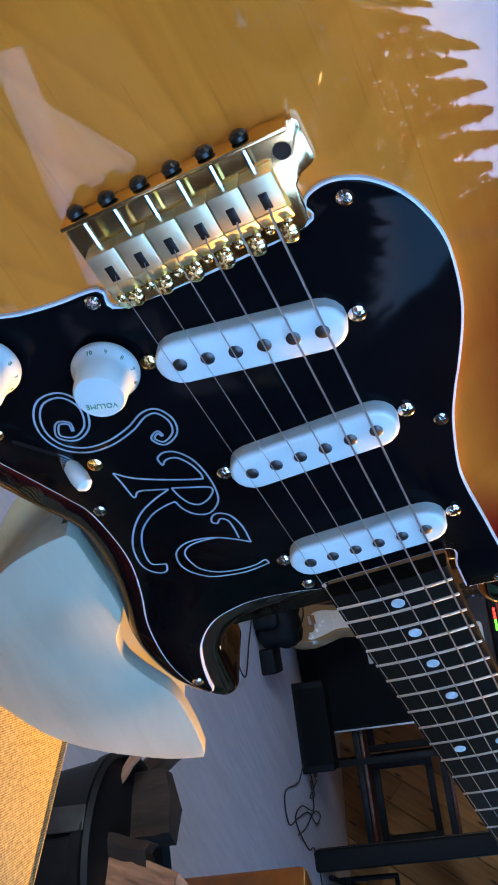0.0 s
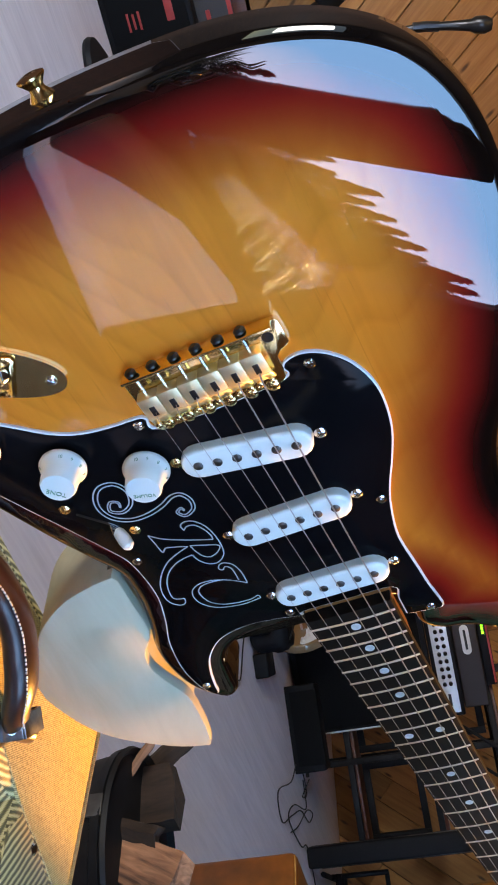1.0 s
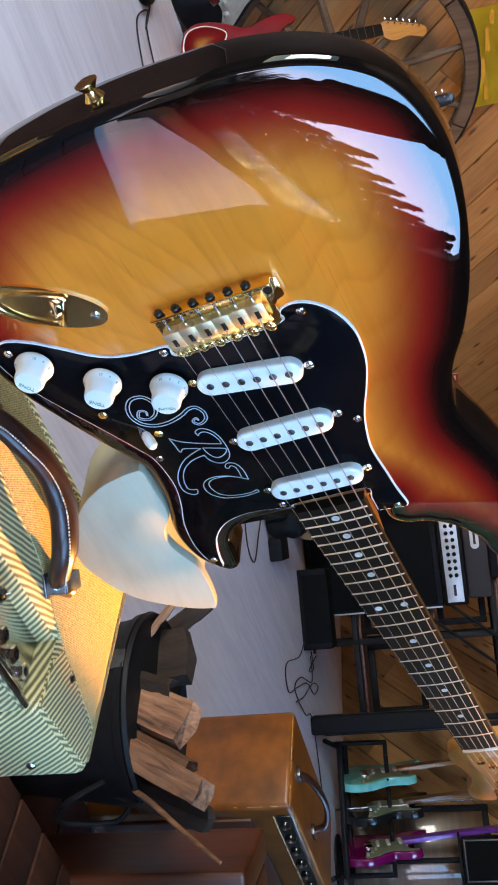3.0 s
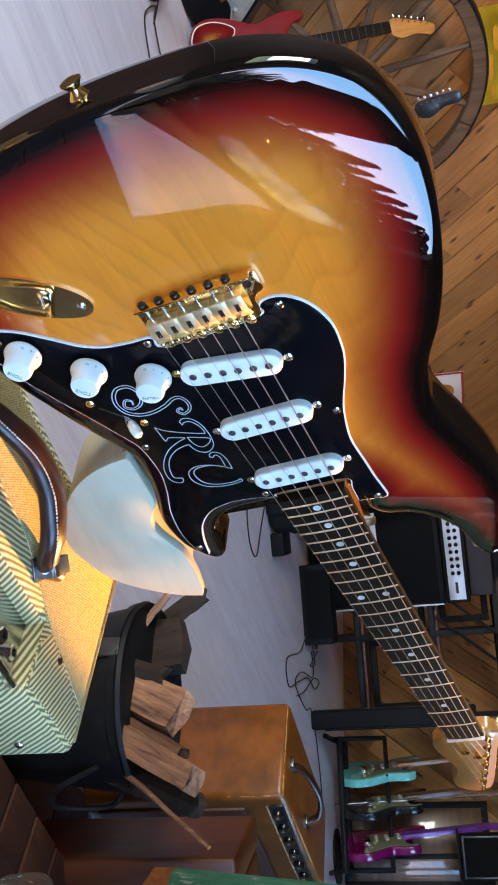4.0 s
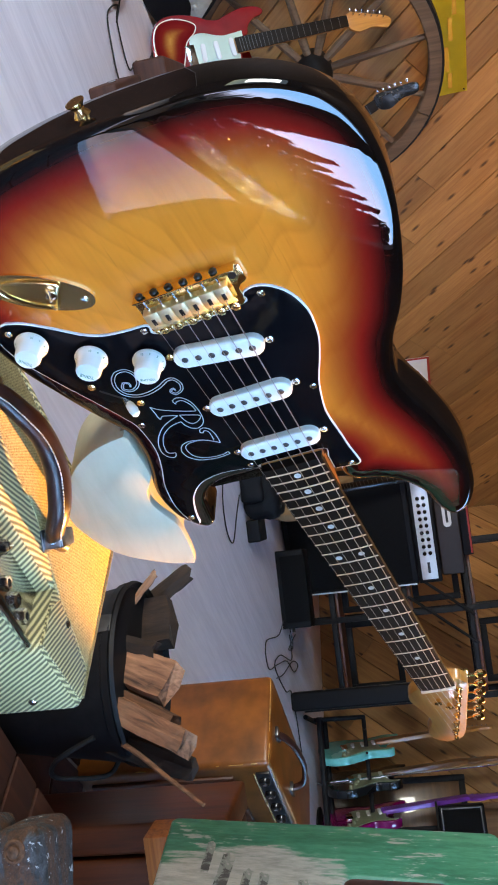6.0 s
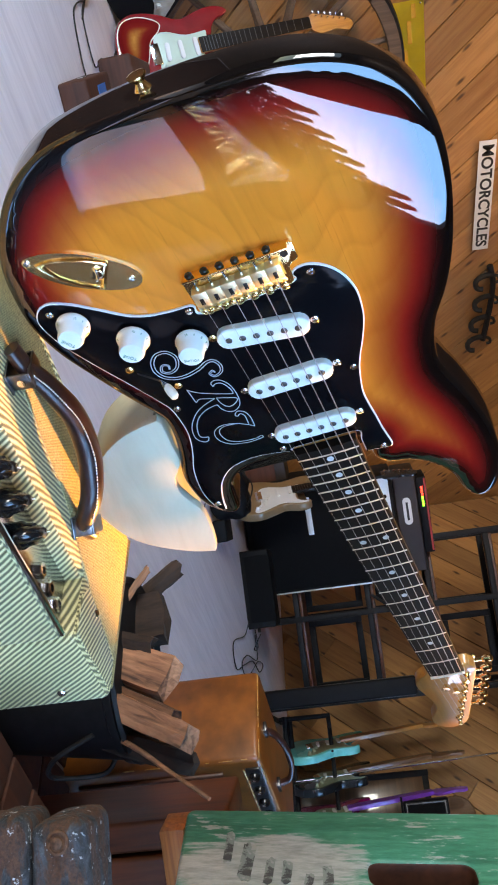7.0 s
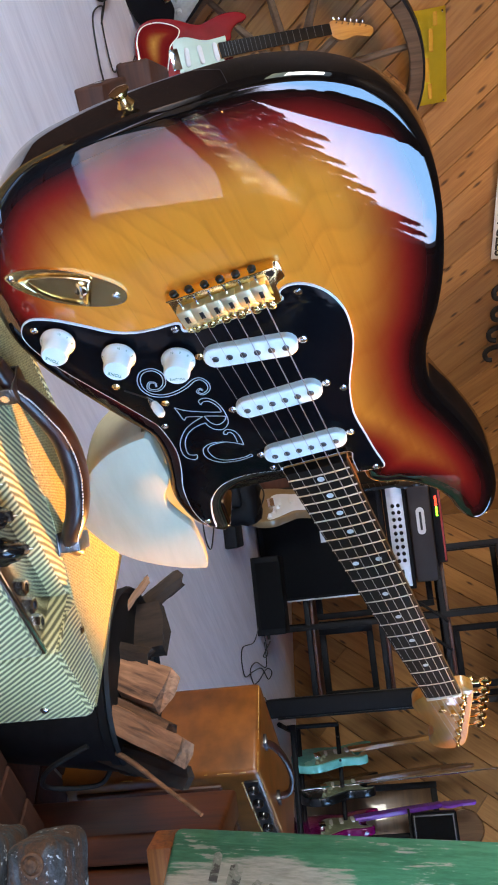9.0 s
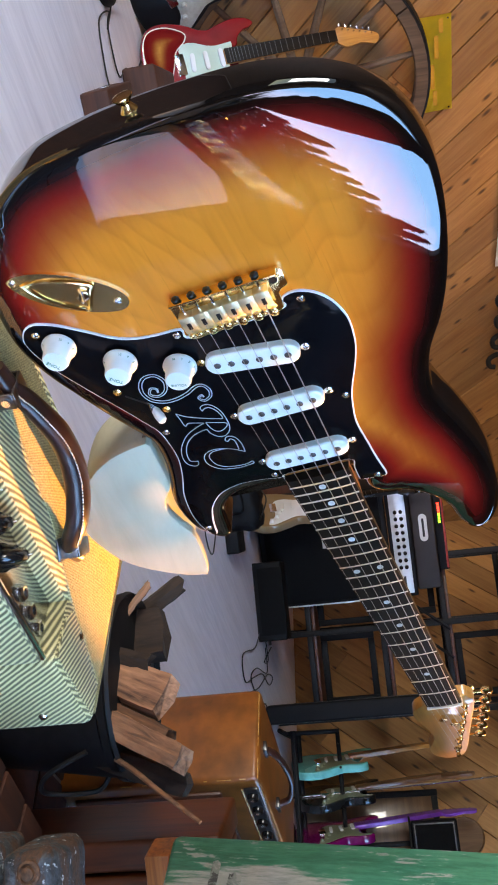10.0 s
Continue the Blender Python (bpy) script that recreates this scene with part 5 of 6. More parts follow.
# ---- wagon wheel ----
def wagon_wheel():
    w = thing("wagon_wheel", "old wooden wagon wheel leaning against the pine wall", "wheel", pose(1.40, 3.235, 0.572, 4, 0, 0))
    R_, r_ = 0.555, 0.49
    for k in range(6):
        bm = bmesh.new()
        a0, a1 = radians(60 * k + 0.4), radians(60 * k + 59.6)
        rings = []
        for i in range(11):
            a = a0 + (a1 - a0) * i / 10
            ring = []
            for rr, yy in ((r_, -0.028), (r_ + 0.006, -0.034), (R_ - 0.01, -0.034), (R_ - 0.01, 0.034), (r_ + 0.006, 0.034), (r_, 0.028)):
                ring.append(bm.verts.new((rr * math.cos(a), yy, rr * math.sin(a))))
            rings.append(ring)
        for p, q in zip(rings, rings[1:]):
            for j in range(6):
                bm.faces.new((p[j], p[(j + 1) % 6], q[(j + 1) % 6], q[j]))
        bm.faces.new(rings[0])
        bm.faces.new(rings[-1])
        part("felloe", bm, OLDWOOD, w, "curved rim segment")
    pts = [((R_ - 0.004) * math.cos(2 * math.pi * i / 64), 0, (R_ - 0.004) * math.sin(2 * math.pi * i / 64)) for i in range(65)]
    bm = bmesh.new()
    rings = [[bm.verts.new((p[0] * s, y, p[2] * s)) for s, y in ((0.988, -0.03), (1.008, -0.03), (1.008, 0.03), (0.988, 0.03))] for p in pts[:-1]]
    for i in range(64):
        p, q = rings[i], rings[(i + 1) % 64]
        for j in range(4):
            bm.faces.new((p[j], p[(j + 1) % 4], q[(j + 1) % 4], q[j]))
    part("iron_tyre", bm, IRON, w, "rusty iron tyre")
    part("hub", lathe([(0.03, -0.12), (0.055, -0.115), (0.066, -0.07), (0.085, -0.03), (0.085, 0.03), (0.066, 0.07), (0.05, 0.085), (0, 0.085)], 20), IRON, w, "dark turned hub", m=pose(0, 0, 0, 90, 0, 0))
    for k in range(12):
        a = radians(30 * k + 8)
        d = Vector((math.cos(a), 0, math.sin(a)))
        part("spoke", tube([d * 0.07, d * 0.16, d * 0.30, d * (r_ + 0.01)], [0.016, 0.020, 0.017, 0.013], 8), OLDWOOD, w)
    return w


wagon_wheel()


# ---- papers and iron on the wall ----
def wall_note():
    n = thing("wall_note", "yellow paper note with faint orange writing pinned up", "paper", pose(1.472, 3.352, 1.160, 90, 0.8, 0))
    bm = bmesh.new()
    rows = [[bm.verts.new((-0.215 + 0.43 * i / 10, -0.075 + 0.15 * j / 4, 0.003 + 0.003 * math.sin(i * 0.8 + j))) for i in range(11)] for j in range(5)]
    for a, b in zip(rows, rows[1:]):
        for i in range(10):
            bm.faces.new((a[i], a[i + 1], b[i + 1], b[i]))
    bmesh.ops.solidify(bm, geom=bm.faces[:], thickness=0.0006)
    part("sheet", bm, PAPER, n)
    rnd = random.Random(3)
    faint = plain("orange_ink", (0.60, 0.30, 0.03), 0.8, vary=0.1, bump=0)
    for k, (x, w, y) in enumerate(((-0.17, 0.06, 0.03), (-0.08, 0.10, 0.01), (0.05, 0.11, -0.01), (0.15, 0.07, 0.0), (-0.05, 0.13, -0.045))):
        part("writing_bar", box_bm(w, 0.018, 0.0008, 0, (x, y, 0.0080)), faint, n)
    for x in (-0.2, 0.2):
        part("pin", lathe([(0.004, 0.006), (0.004, 0.010), (0, 0.011)], 10), CHROME, n, m=pose(x, 0.06, 0.0))
    return n


def motorcycles_sign():
    s = thing("tin_sign", "white metal sign with black capitals reading motorcycles", "sign", pose(2.305, 3.352, 1.500, 90, 3.2, 0))
    part("sign_plate", box_bm(0.640, 0.084, 0.003, 0.001, (0, 0, 0.002)), CARD, s)
    text_part("lettering", "MOTORCYCLES", 0.086, INK, s, pose(0, 0, 0.0042) @ Matrix.Diagonal((0.98, 0.90, 1, 1)), 0.0004, bold=0.0022)
    return s


def iron_hook():
    h = thing("iron_hook_rail", "black wrought iron coat hook rail with scrolls", "hook", pose(3.00, 3.345, 1.49, 0, 0, 0))
    part("rail", tube(spline([(-0.26, 0, 0.045), (-0.17, -0.012, 0.060), (-0.05, -0.016, 0.055), (0.10, -0.016, 0.035), (0.27, -0.012, 0.010)], 6), 0.017, 8), IRON, h)
    for x, z in ((-0.21, 0.055), (-0.06, 0.05), (0.09, 0.03), (0.24, 0.01)):
        part("hook", tube(spline([(x, -0.015, z), (x - 0.004, -0.03, z - 0.06), (x + 0.010, -0.05, z - 0.095), (x + 0.042, -0.065, z - 0.090), (x + 0.050, -0.070, z - 0.060)], 5), 0.015, 8), IRON, h)
        part("upper_scroll", tube(spline([(x, -0.015, z), (x + 0.02, -0.02, z + 0.035), (x + 0.05, -0.02, z + 0.040), (x + 0.055, -0.02, z + 0.018)], 5), 0.009, 8), IRON, h)
    return h


def poster():
    p = thing("poster", "white poster with red border and guitar drawing", "poster", pose(3.52, 3.348, 0.806, 90, 1.5, 0))
    part("sheet", box_bm(0.45, 0.262, 0.004, 0.001), CARD, p)
    for x, y, sx, sy in ((0, 0.124, 0.45, 0.014), (0, -0.124, 0.45, 0.014), (-0.218, 0, 0.014, 0.234), (0.218, 0, 0.014, 0.234)):
        part("border", box_bm(sx, sy, 0.001, 0, (x, y, 0.0026)), REDINK, p)
    part("drawing", plate([(q[0] * 0.5 - 0.06, q[1] * 0.45) for q in BODY], 0.002, 0.0032), MAPLE, p, "printed guitar shape")
    part("drawing", box_bm(0.16, 0.016, 0.001, 0, (0.12, 0, 0.0027)), BONE, p)
    return p


wall_note()
motorcycles_sign()
iron_hook()
poster()


# ---- microphone stand, amplifiers and boxes on the far floor ----
def mic_stand():
    m = thing("microphone_stand", "black microphone stand with a round iron base", "stand", pose(0.565, 2.60, 0))
    part("base", lathe([(0.128, 0), (0.132, 0.010), (0.128, 0.026), (0.085, 0.046), (0.030, 0.062), (0.018, 0.075), (0, 0.075)], 40), IRON, m, "round black iron base")
    part("pole", tube([(0, 0, 0.05), (0.050, 0, 0.62)], 0.0125, 12), BLACK, m)
    part("clutch", lathe([(0.012, 0), (0.018, 0.005), (0.018, 0.055), (0.012, 0.06)], 14), BLACK, m, m=pose(0.0485, 0, 0.60, 0, 5, 0))
    part("tube", tube([(0.052, 0, 0.64), (0.085, 0, 1.02)], 0.010, 12), BLACK, m)
    part("clip", tube([(0.085, 0, 1.02), (0.090, 0, 1.06), (0.100, 0, 1.10)], 0.016, 10), BLACK, m)
    part("microphone", lathe([(0.012, 0), (0.014, 0.06), (0.018, 0.12), (0.026, 0.135), (0.027, 0.165), (0.018, 0.185), (0, 0.188)], 18), BLACK, m, "black hand microphone", m=pose(0.095, 0, 1.08, 0, 12, 0))
    return m


def small_black_amp():
    a = thing("practice_amplifier", "black practice amplifier with red printed panel", "amplifier", pose(0.47, 3.08, 0, 0, 0, -12))
    part("cabinet", box_bm(0.34, 0.20, 0.32, 0.012, (0, 0, 0.16), 3), TOLEX, a)
    part("grille", box_bm(0.30, 0.006, 0.28, 0.004, (0, -0.102, 0.16)), GRILLE, a)
    for x, z, w, h in ((0.02, 0.24, 0.13, 0.028), (0.06, 0.13, 0.06, 0.008), (0.06, 0.11, 0.05, 0.008), (0.06, 0.09, 0.06, 0.008)):
        part("print_bar", box_bm(w, 0.002, h, 0.0005, (x, -0.1064, z)), REDINK, a)
    return a


def brown_combo():
    a = thing("small_amplifier", "small dark brown amplifier on the floor by the cabinet", "amplifier", pose(3.42, 2.72, 0, 0, 0, -41))
    part("cabinet", box_bm(0.26, 0.20, 0.27, 0.010, (0, 0, 0.136), 3), BROWNVINYL, a)
    part("grille", box_bm(0.22, 0.006, 0.19, 0.003, (0, -0.102, 0.115)), DARKBOARD, a)


def crate_of_records():
    c = thing("printed_box", "dark cardboard box with red printed marks", "box", pose(0.62, 3.17, 0, 0, 0, -6))
    part("carton", box_bm(0.20, 0.24, 0.50, 0.004, (0, 0, 0.25)), BROWNVINYL, c)
    for i, (x, z) in enumerate(((-0.04, 0.44), (0.03, 0.40), (-0.02, 0.36), (0.04, 0.33))):
        part("print_bar", box_bm(0.07, 0.002, 0.016, 0, (x, -0.1212, z)), REDINK, c)
    part("lid_band", box_bm(0.206, 0.246, 0.05, 0.003, (0, 0, 0.475)), WALNUT, c, "brown lid")
    part("print_patch", box_bm(0.09, 0.002, 0.045, 0, (0.05, -0.1212, 0.42)), REDINK, c, "red printed patch")
    return c


def pedal_box():
    b = thing("wooden_box", "brown wooden box with a strip of blue tape", "box", pose(0.80, 2.05, 0, 0, 0, -22))
    part("case", box_bm(0.135, 0.34, 0.085, 0.008, (0, 0, 0.0425), 3), DARKBOARD, b)
    part("tape", box_bm(0.040, 0.11, 0.001, 0, (-0.02, 0.02, 0.0856)), BLUETAPE, b, "blue masking tape")
    part("latch", box_bm(0.003, 0.05, 0.02, 0.001, (-0.069, -0.05, 0.05)), CHROME, b)
    c = thing("instrument_case", "low dark brown case on the floor", "case", pose(1.07, 2.62, 0, 0, 0, -30))
    part("case", box_bm(0.22, 0.42, 0.12, 0.012, (0, 0, 0.06), 3), DARKBOARD, c)
    part("handle", tube([(-0.112, -0.05, 0.06), (-0.125, -0.04, 0.06), (-0.125, 0.04, 0.06), (-0.112, 0.05, 0.06)], 0.006, 8), LEATHER, c)


def speaker_stack():
    face = -41
    c = thing("speaker_cabinet", "tall black speaker cabinet with dark grille cloth", "speaker", pose(3.66, 2.43, 0, 0, 0, face))
    part("cabinet", box_bm(0.62, 0.36, 0.70, 0.012, (0, 0, 0.36), 3), TOLEX, c)
    part("grille", box_bm(0.57, 0.008, 0.64, 0.004, (0, -0.182, 0.36)), GRILLE, c)
    part("badge", box_bm(0.21, 0.003, 0.030, 0.001, (-0.115, -0.1875, 0.37)), ALU, c, "pale badge strip")
    for s in (-1, 1):
        part("foot", lathe([(0.02, 0), (0.02, 0.012), (0, 0.012)], 12), BLACK, c, m=pose(s * 0.26, -0.13, 0))
    part("edge_trim", box_bm(0.008, 0.004, 0.68, 0.001, (0.302, -0.182, 0.36)), ALU, c)
    h = thing("amplifier_head", "black amplifier head with pale control panel", "amplifier", pose(3.64, 2.40, 0.712, 0, 0, face))
    part("cabinet", box_bm(0.60, 0.28, 0.125, 0.008, (0, 0, 0.0625), 2), TOLEX, h)
    pn = part("control_panel", box_bm(0.56, 0.006, 0.085, 0.001, (0, -0.142, 0.062)), ALU, h, "pale silver control panel")
    for i in range(9):
        for z in (0.078, 0.048):
            part("knob", lathe([(0.011, 0), (0.010, 0.012), (0, 0.0125)], 12), KNOB, pn, m=pose(-0.17 + i * 0.038, -0.145, z, 90, 0, 0))
    part("print_bar", box_bm(0.06, 0.001, 0.014, 0, (0.215, -0.1456, 0.062)), INK, pn)
    k = thing("amplifier_head", "dark brown amplifier with an oval white badge", "amplifier", pose(3.64, 2.41, 0.839, 0, 0, face))
    part("cabinet", box_bm(0.56, 0.26, 0.125, 0.010, (0, 0, 0.0625), 3), BROWNVINYL, k)
    part("badge", plate([(q[0], q[1]) for q in stadium(0.150, 0.044)], 0, 0.003, 0.001), CARD, k, "oval white badge", m=pose(-0.06, -0.131, 0.062, 90, 0, 0))
    part("badge_bar", box_bm(0.10, 0.001, 0.012, 0, (-0.06, -0.1346, 0.062)), INK, k)
    e = thing("rack_meter", "slim black device with red and green lights", "device", pose(3.62, 2.40, 0.966, 0, 0, face))
    part("case", box_bm(0.42, 0.22, 0.052, 0.004, (-0.02, 0, 0.026)), TOLEX, e)
    part("red_stripe", box_bm(0.40, 0.002, 0.010, 0, (-0.02, -0.111, 0.044)), REDINK, e)
    red, green = lit("red_light", (1.0, 0.03, 0.02), 2.5), lit("green_light", (0.15, 0.9, 0.05), 1.5)
    for i in range(6):
        part("light", box_bm(0.016, 0.003, 0.012, 0.001, (-0.17 + i * 0.019, -0.111, 0.024)), red if i < 3 else green, e)
    f = thing("floor_monitor", "small black loudspeaker lying on the floor", "speaker", pose(3.51, 1.985, 0, 0, 0, -57))
    part("case", box_bm(0.40, 0.18, 0.160, 0.010, (0, 0, 0.0675), 3), TOLEX, f)
    part("grille", box_bm(0.34, 0.006, 0.13, 0.003, (0, -0.092, 0.085)), GRILLE, f)
    part("plug", tube([(0.18, -0.05, 0.05), (0.22, -0.06, 0.05)], 0.008, 8), BLACK, f)
    b = thing("black_bag", "black fabric gear bag with a flat pedal box on the floor", "bag", pose(2.64, 1.93, 0, 0, 0, 128))
    part("bag_body", rough_box(0.26, 0.17, 0.17, 0.045, (0.03, -0.02, 0.087), 0.02, 0.012, 12), TOLEX, b)
    part("pocket", rough_box(0.15, 0.05, 0.10, 0.020, (0.05, 0.075, 0.056), 0.015, 0.004, 14), TOLEX, b)
    part("pedal_case", box_bm(0.10, 0.17, 0.060, 0.008, (-0.148, -0.055, 0.030), 3), TOLEX, b, "flat black pedal box")
    part("strap", tube(spline([(0.10, 0.02, 0.16), (0.03, 0.05, 0.205), (-0.06, 0.03, 0.165)], 6), 0.008, 8, flat=0.4), CABLE, b)


def floor_cables():
    def lead(points, label):
        ob = part("cable", tube(spline(points, 7), 0.0028, 6), CABLE)
        tagged(ob, label, "cable")

    lead([(3.62, 1.78, 0.05), (3.66, 1.72, 0.006), (3.78, 1.80, 0.006), (3.60, 1.88, 0.006), (3.40, 1.66, 0.006), (3.10, 1.46, 0.006), (3.16, 1.36, 0.006), (3.36, 1.48, 0.006), (3.60, 1.62, 0.006), (3.80, 1.66, 0.006), (3.92, 1.76, 0.006), (3.76, 1.70, 0.006), (3.50, 1.50, 0.008), (3.34, 1.40, 0.006)], "tangled black cable lying on the floor")
    lead([(3.66, 1.80, 0.012), (3.74, 1.70, 0.006), (3.42, 1.56, 0.010), (3.30, 1.44, 0.006), (3.56, 1.44, 0.006), (3.70, 1.50, 0.008), (3.86, 1.42, 0.006), (4.02, 1.24, 0.006), (4.12, 1.05, 0.006)], "black cable trailing over the floor")
    lead([(2.54, 2.02, 0.02), (2.36, 1.90, 0.006), (2.27, 1.75, 0.006), (2.28, 1.63, 0.006), (2.36, 1.55, 0.006), (2.46, 1.57, 0.006), (2.50, 1.74, 0.006), (2.52, 1.86, 0.010)], "looped black cable beside the bag on the floor")
    lead([(0.80, 2.20, 0.02), (0.76, 2.28, 0.006), (0.66, 2.38, 0.006), (0.70, 2.55, 0.006), (0.72, 2.46, 0.008), (0.86, 2.42, 0.006), (0.90, 2.56, 0.006), (0.98, 2.60, 0.006), (0.99, 2.75, 0.006), (1.00, 2.95, 0.01)], "thin black cable lying on the floor")
    lead([(0.72, 2.46, 0.006), (0.70, 2.62, 0.006), (0.66, 2.80, 0.006), (0.60, 3.0, 0.006)], "thin black cable lying on the floor")


mic_stand()
small_black_amp()
brown_combo()
crate_of_records()
pedal_box()
speaker_stack()
floor_cables()


# ---- steel shelving and beams on the far right ----
def steel_shelf():
    s = thing("steel_shelf", "black steel shelving with dark boards and empty frames", "shelf", pose(4.05, 2.02, 0, 0, 0, -58))
    for x in (-0.42, -0.06, 0.40):
        for y in (-0.14, 0.16):
            part("post", box_bm(0.032, 0.032, 1.45, 0.003, (x, y, 0.725)), IRON, s)
    for z in (0.22, 0.62, 0.96, 1.30):
        for y in (-0.14, 0.16):
            part("rail", box_bm(0.788, 0.030, 0.030, 0.003, (-0.01, y, z)), IRON, s)
        part("shelf_board", box_bm(0.84, 0.28, 0.018, 0.003, (-0.01, 0.01, z + 0.025)), WALNUT, s, "dark wooden shelf board")
    for x in (-0.30, -0.15):
        part("brace", tube([(x, -0.165, 0.64), (x + 0.28, -0.165, 0.98)], 0.008, 8), IRON, s)
    for x, z, w, h in ((-0.24, 0.264, 0.30, 0.32), (0.15, 0.264, 0.38, 0.30), (-0.24, 0.664, 0.26, 0.26), (0.18, 1.004, 0.34, 0.27)):
        b = thing("empty_frame", "empty black frame standing on a steel shelf", "frame", pose(4.05, 2.02, 0, 0, 0, -58) @ pose(x, 0.01, z), "frames on the shelf")
        for e in (-1, 1):
            part("frame_side", box_bm(0.034, 0.050, h, 0.003, (e * (w / 2 - 0.017), 0, h / 2)), TOLEX, b)
            part("frame_rail", box_bm(w - 0.068, 0.046, 0.034, 0.003, (0, 0, h / 2 + e * (h / 2 - 0.017))), TOLEX, b)
    k = thing("keyboard_bar", "long black case standing upright against the shelf", "case", pose(3.79, 1.49, 0, 0, 0, -62))
    part("case", box_bm(0.09, 0.13, 0.80, 0.012, (0, 0, 0.40), 3), TOLEX, k)
    part("strip", box_bm(0.094, 0.02, 0.78, 0.003, (0, -0.04, 0.40)), BLACK, k)
    t = thing("shelf_beam", "thin grey metal pole leaning at the wall", "pole", pose(4.42, 1.30, 0))
    part("pole", tube([(0, 0, 0.01), (0.10, 0.10, 1.55)], 0.006, 10), CHROME, t)
    f = thing("picture_frame", "dark framed panel leaning at the wall", "frame", pose(4.76, 1.20, 0, -4, 0, -75))
    for x in (-0.20, 0.20):
        part("frame_side", box_bm(0.035, 0.03, 0.80, 0.004, (x, 0, 0.41)), IRON, f)
    for z in (0.03, 0.79):
        part("frame_rail", box_bm(0.365, 0.03, 0.035, 0.004, (0, 0, z)), IRON, f)
    part("panel", box_bm(0.37, 0.012, 0.73, 0.001, (0, 0, 0.41)), BROWNBODY, f, "brown wooden panel")
    st = thing("speaker_stand", "black pole stand carrying a small black amplifier", "stand", pose(4.56, 1.075, 0))
    part("pole", tube([(0, 0, 0.02), (0, 0, 0.632)], 0.014, 10), IRON, st)
    part("base_plate", lathe([(0.14, 0), (0.14, 0.010), (0.03, 0.020), (0, 0.020)], 24), IRON, st)
    part("tray", box_bm(0.18, 0.22, 0.012, 0.003, (0, 0, 0.638)), IRON, st)
    c = thing("small_amplifier", "small black amplifier with a pale rim on a stand", "amplifier", pose(4.56, 1.075, 0.645, 0, 0, -68))
    part("case", box_bm(0.22, 0.14, 0.24, 0.010, (0, 0, 0.12), 3), TOLEX, c)
    for z in (0.018, 0.222):
        part("rim", box_bm(0.20, 0.006, 0.006, 0.001, (0, -0.072, z)), POLE, c)
    for x in (-0.095, 0.095):
        part("rim", box_bm(0.006, 0.006, 0.198, 0.001, (x, -0.072, 0.12)), POLE, c)
    part("grille", box_bm(0.18, 0.006, 0.19, 0.001, (0, -0.071, 0.12)), GRILLE, c)
    d = thing("round_drum", "pale skinned frame drum hanging on the pine wall", "drum", pose(4.835, 1.175, 0.93, 0, -90, 0) @ Matrix.Scale(0.74, 4))
    part("hoop", lathe([(0.140, -0.02), (0.145, 0.0), (0.145, 0.030), (0.138, 0.034), (0.134, 0.030)], 32), BROWNBODY, d, "brown wooden hoop")
    part("skin", lathe([(0.139, 0.026), (0.08, 0.029), (0, 0.030)], 32), CARD, d, "pale skin")


steel_shelf()


# ---- the near right: tan amplifier, firewood, pallet, painted boards ----
def tan_amp():
    a = thing("tan_amplifier", "worn tan vinyl amplifier with a leather handle", "amplifier", pose(1.262, 0.172, 0, 0, 0, -6))
    part("cabinet", box_bm(0.46, 0.200, 0.412, 0.013, (0.23, 0.100, 0.206), 4), TAN, a)
    part("front_baffle", box_bm(0.40, 0.010, 0.30, 0.008, (0.235, -0.003, 0.18), 2), WALNUT, a, "brown front baffle")
    strip = part("panel_strip", box_bm(0.38, 0.008, 0.028, 0.002, (0.220, -0.001, 0.390)), BLACK, a, "black control strip on the upper front")
    part("strip_trim", tube([(0.030, -0.004, 0.373), (0.410, -0.004, 0.373)], 0.0018, 6), TANRUB, strip, "rubbed pale edge of the strip")
    for i in range(6):
        k = part("knob", lathe([(0.0115, 0), (0.0110, 0.008), (0.0095, 0.011), (0, 0.0115)], 18), KNOB, strip, m=pose(0.055 + i * 0.055, -0.004, 0.390, 90, 0, 0))
        part("knob_cap", lathe([(0.0040, 0), (0.0036, 0.0012), (0, 0.0014)], 14), CHROME, k, m=pose(0, 0, 0.0110))
    handle = part("handle", tube(spline([(0.055, 0.090, 0.414), (0.070, 0.088, 0.430), (0.110, 0.083, 0.444), (0.165, 0.075, 0.450), (0.205, 0.060, 0.440), (0.212, 0.052, 0.416)], 6), 0.0095, 10, flat=0.6), LEATHER, a, "brown leather handle")
    for x, y in ((0.052, 0.090), (0.214, 0.051)):
        part("handle_end", box_bm(0.030, 0.022, 0.008, 0.002, (x, y, 0.4150)), BRACKET, handle, "tarnished metal end plate")
    # vinyl rubbed pale along the edges
    rnd = random.Random(5)
    for k in range(46):
        u, r = rnd.random(), rnd.uniform(0.0010, 0.0024)
        long = rnd.uniform(0.006, 0.030)
        c, way = (((0.0037, 0.012 + 0.176 * u, 0.4083), "y"), ((0.012 + 0.42 * u, 0.1963, 0.4083), "x"), ((0.012 + 0.42 * u, 0.0037, 0.4083), "x"), ((0.0037, 0.0037, 0.05 + 0.34 * u), "z"))[(0, 0, 0, 1, 1, 2, 3)[k % 7]]
        size = [r, r, r]
        size["xyz".index(way)] = long
        part("worn_edge", box_bm(*size, r * 0.3, c, 1), TANRUB, a, "rubbed pale patch of the edge" if k == 0 else "")


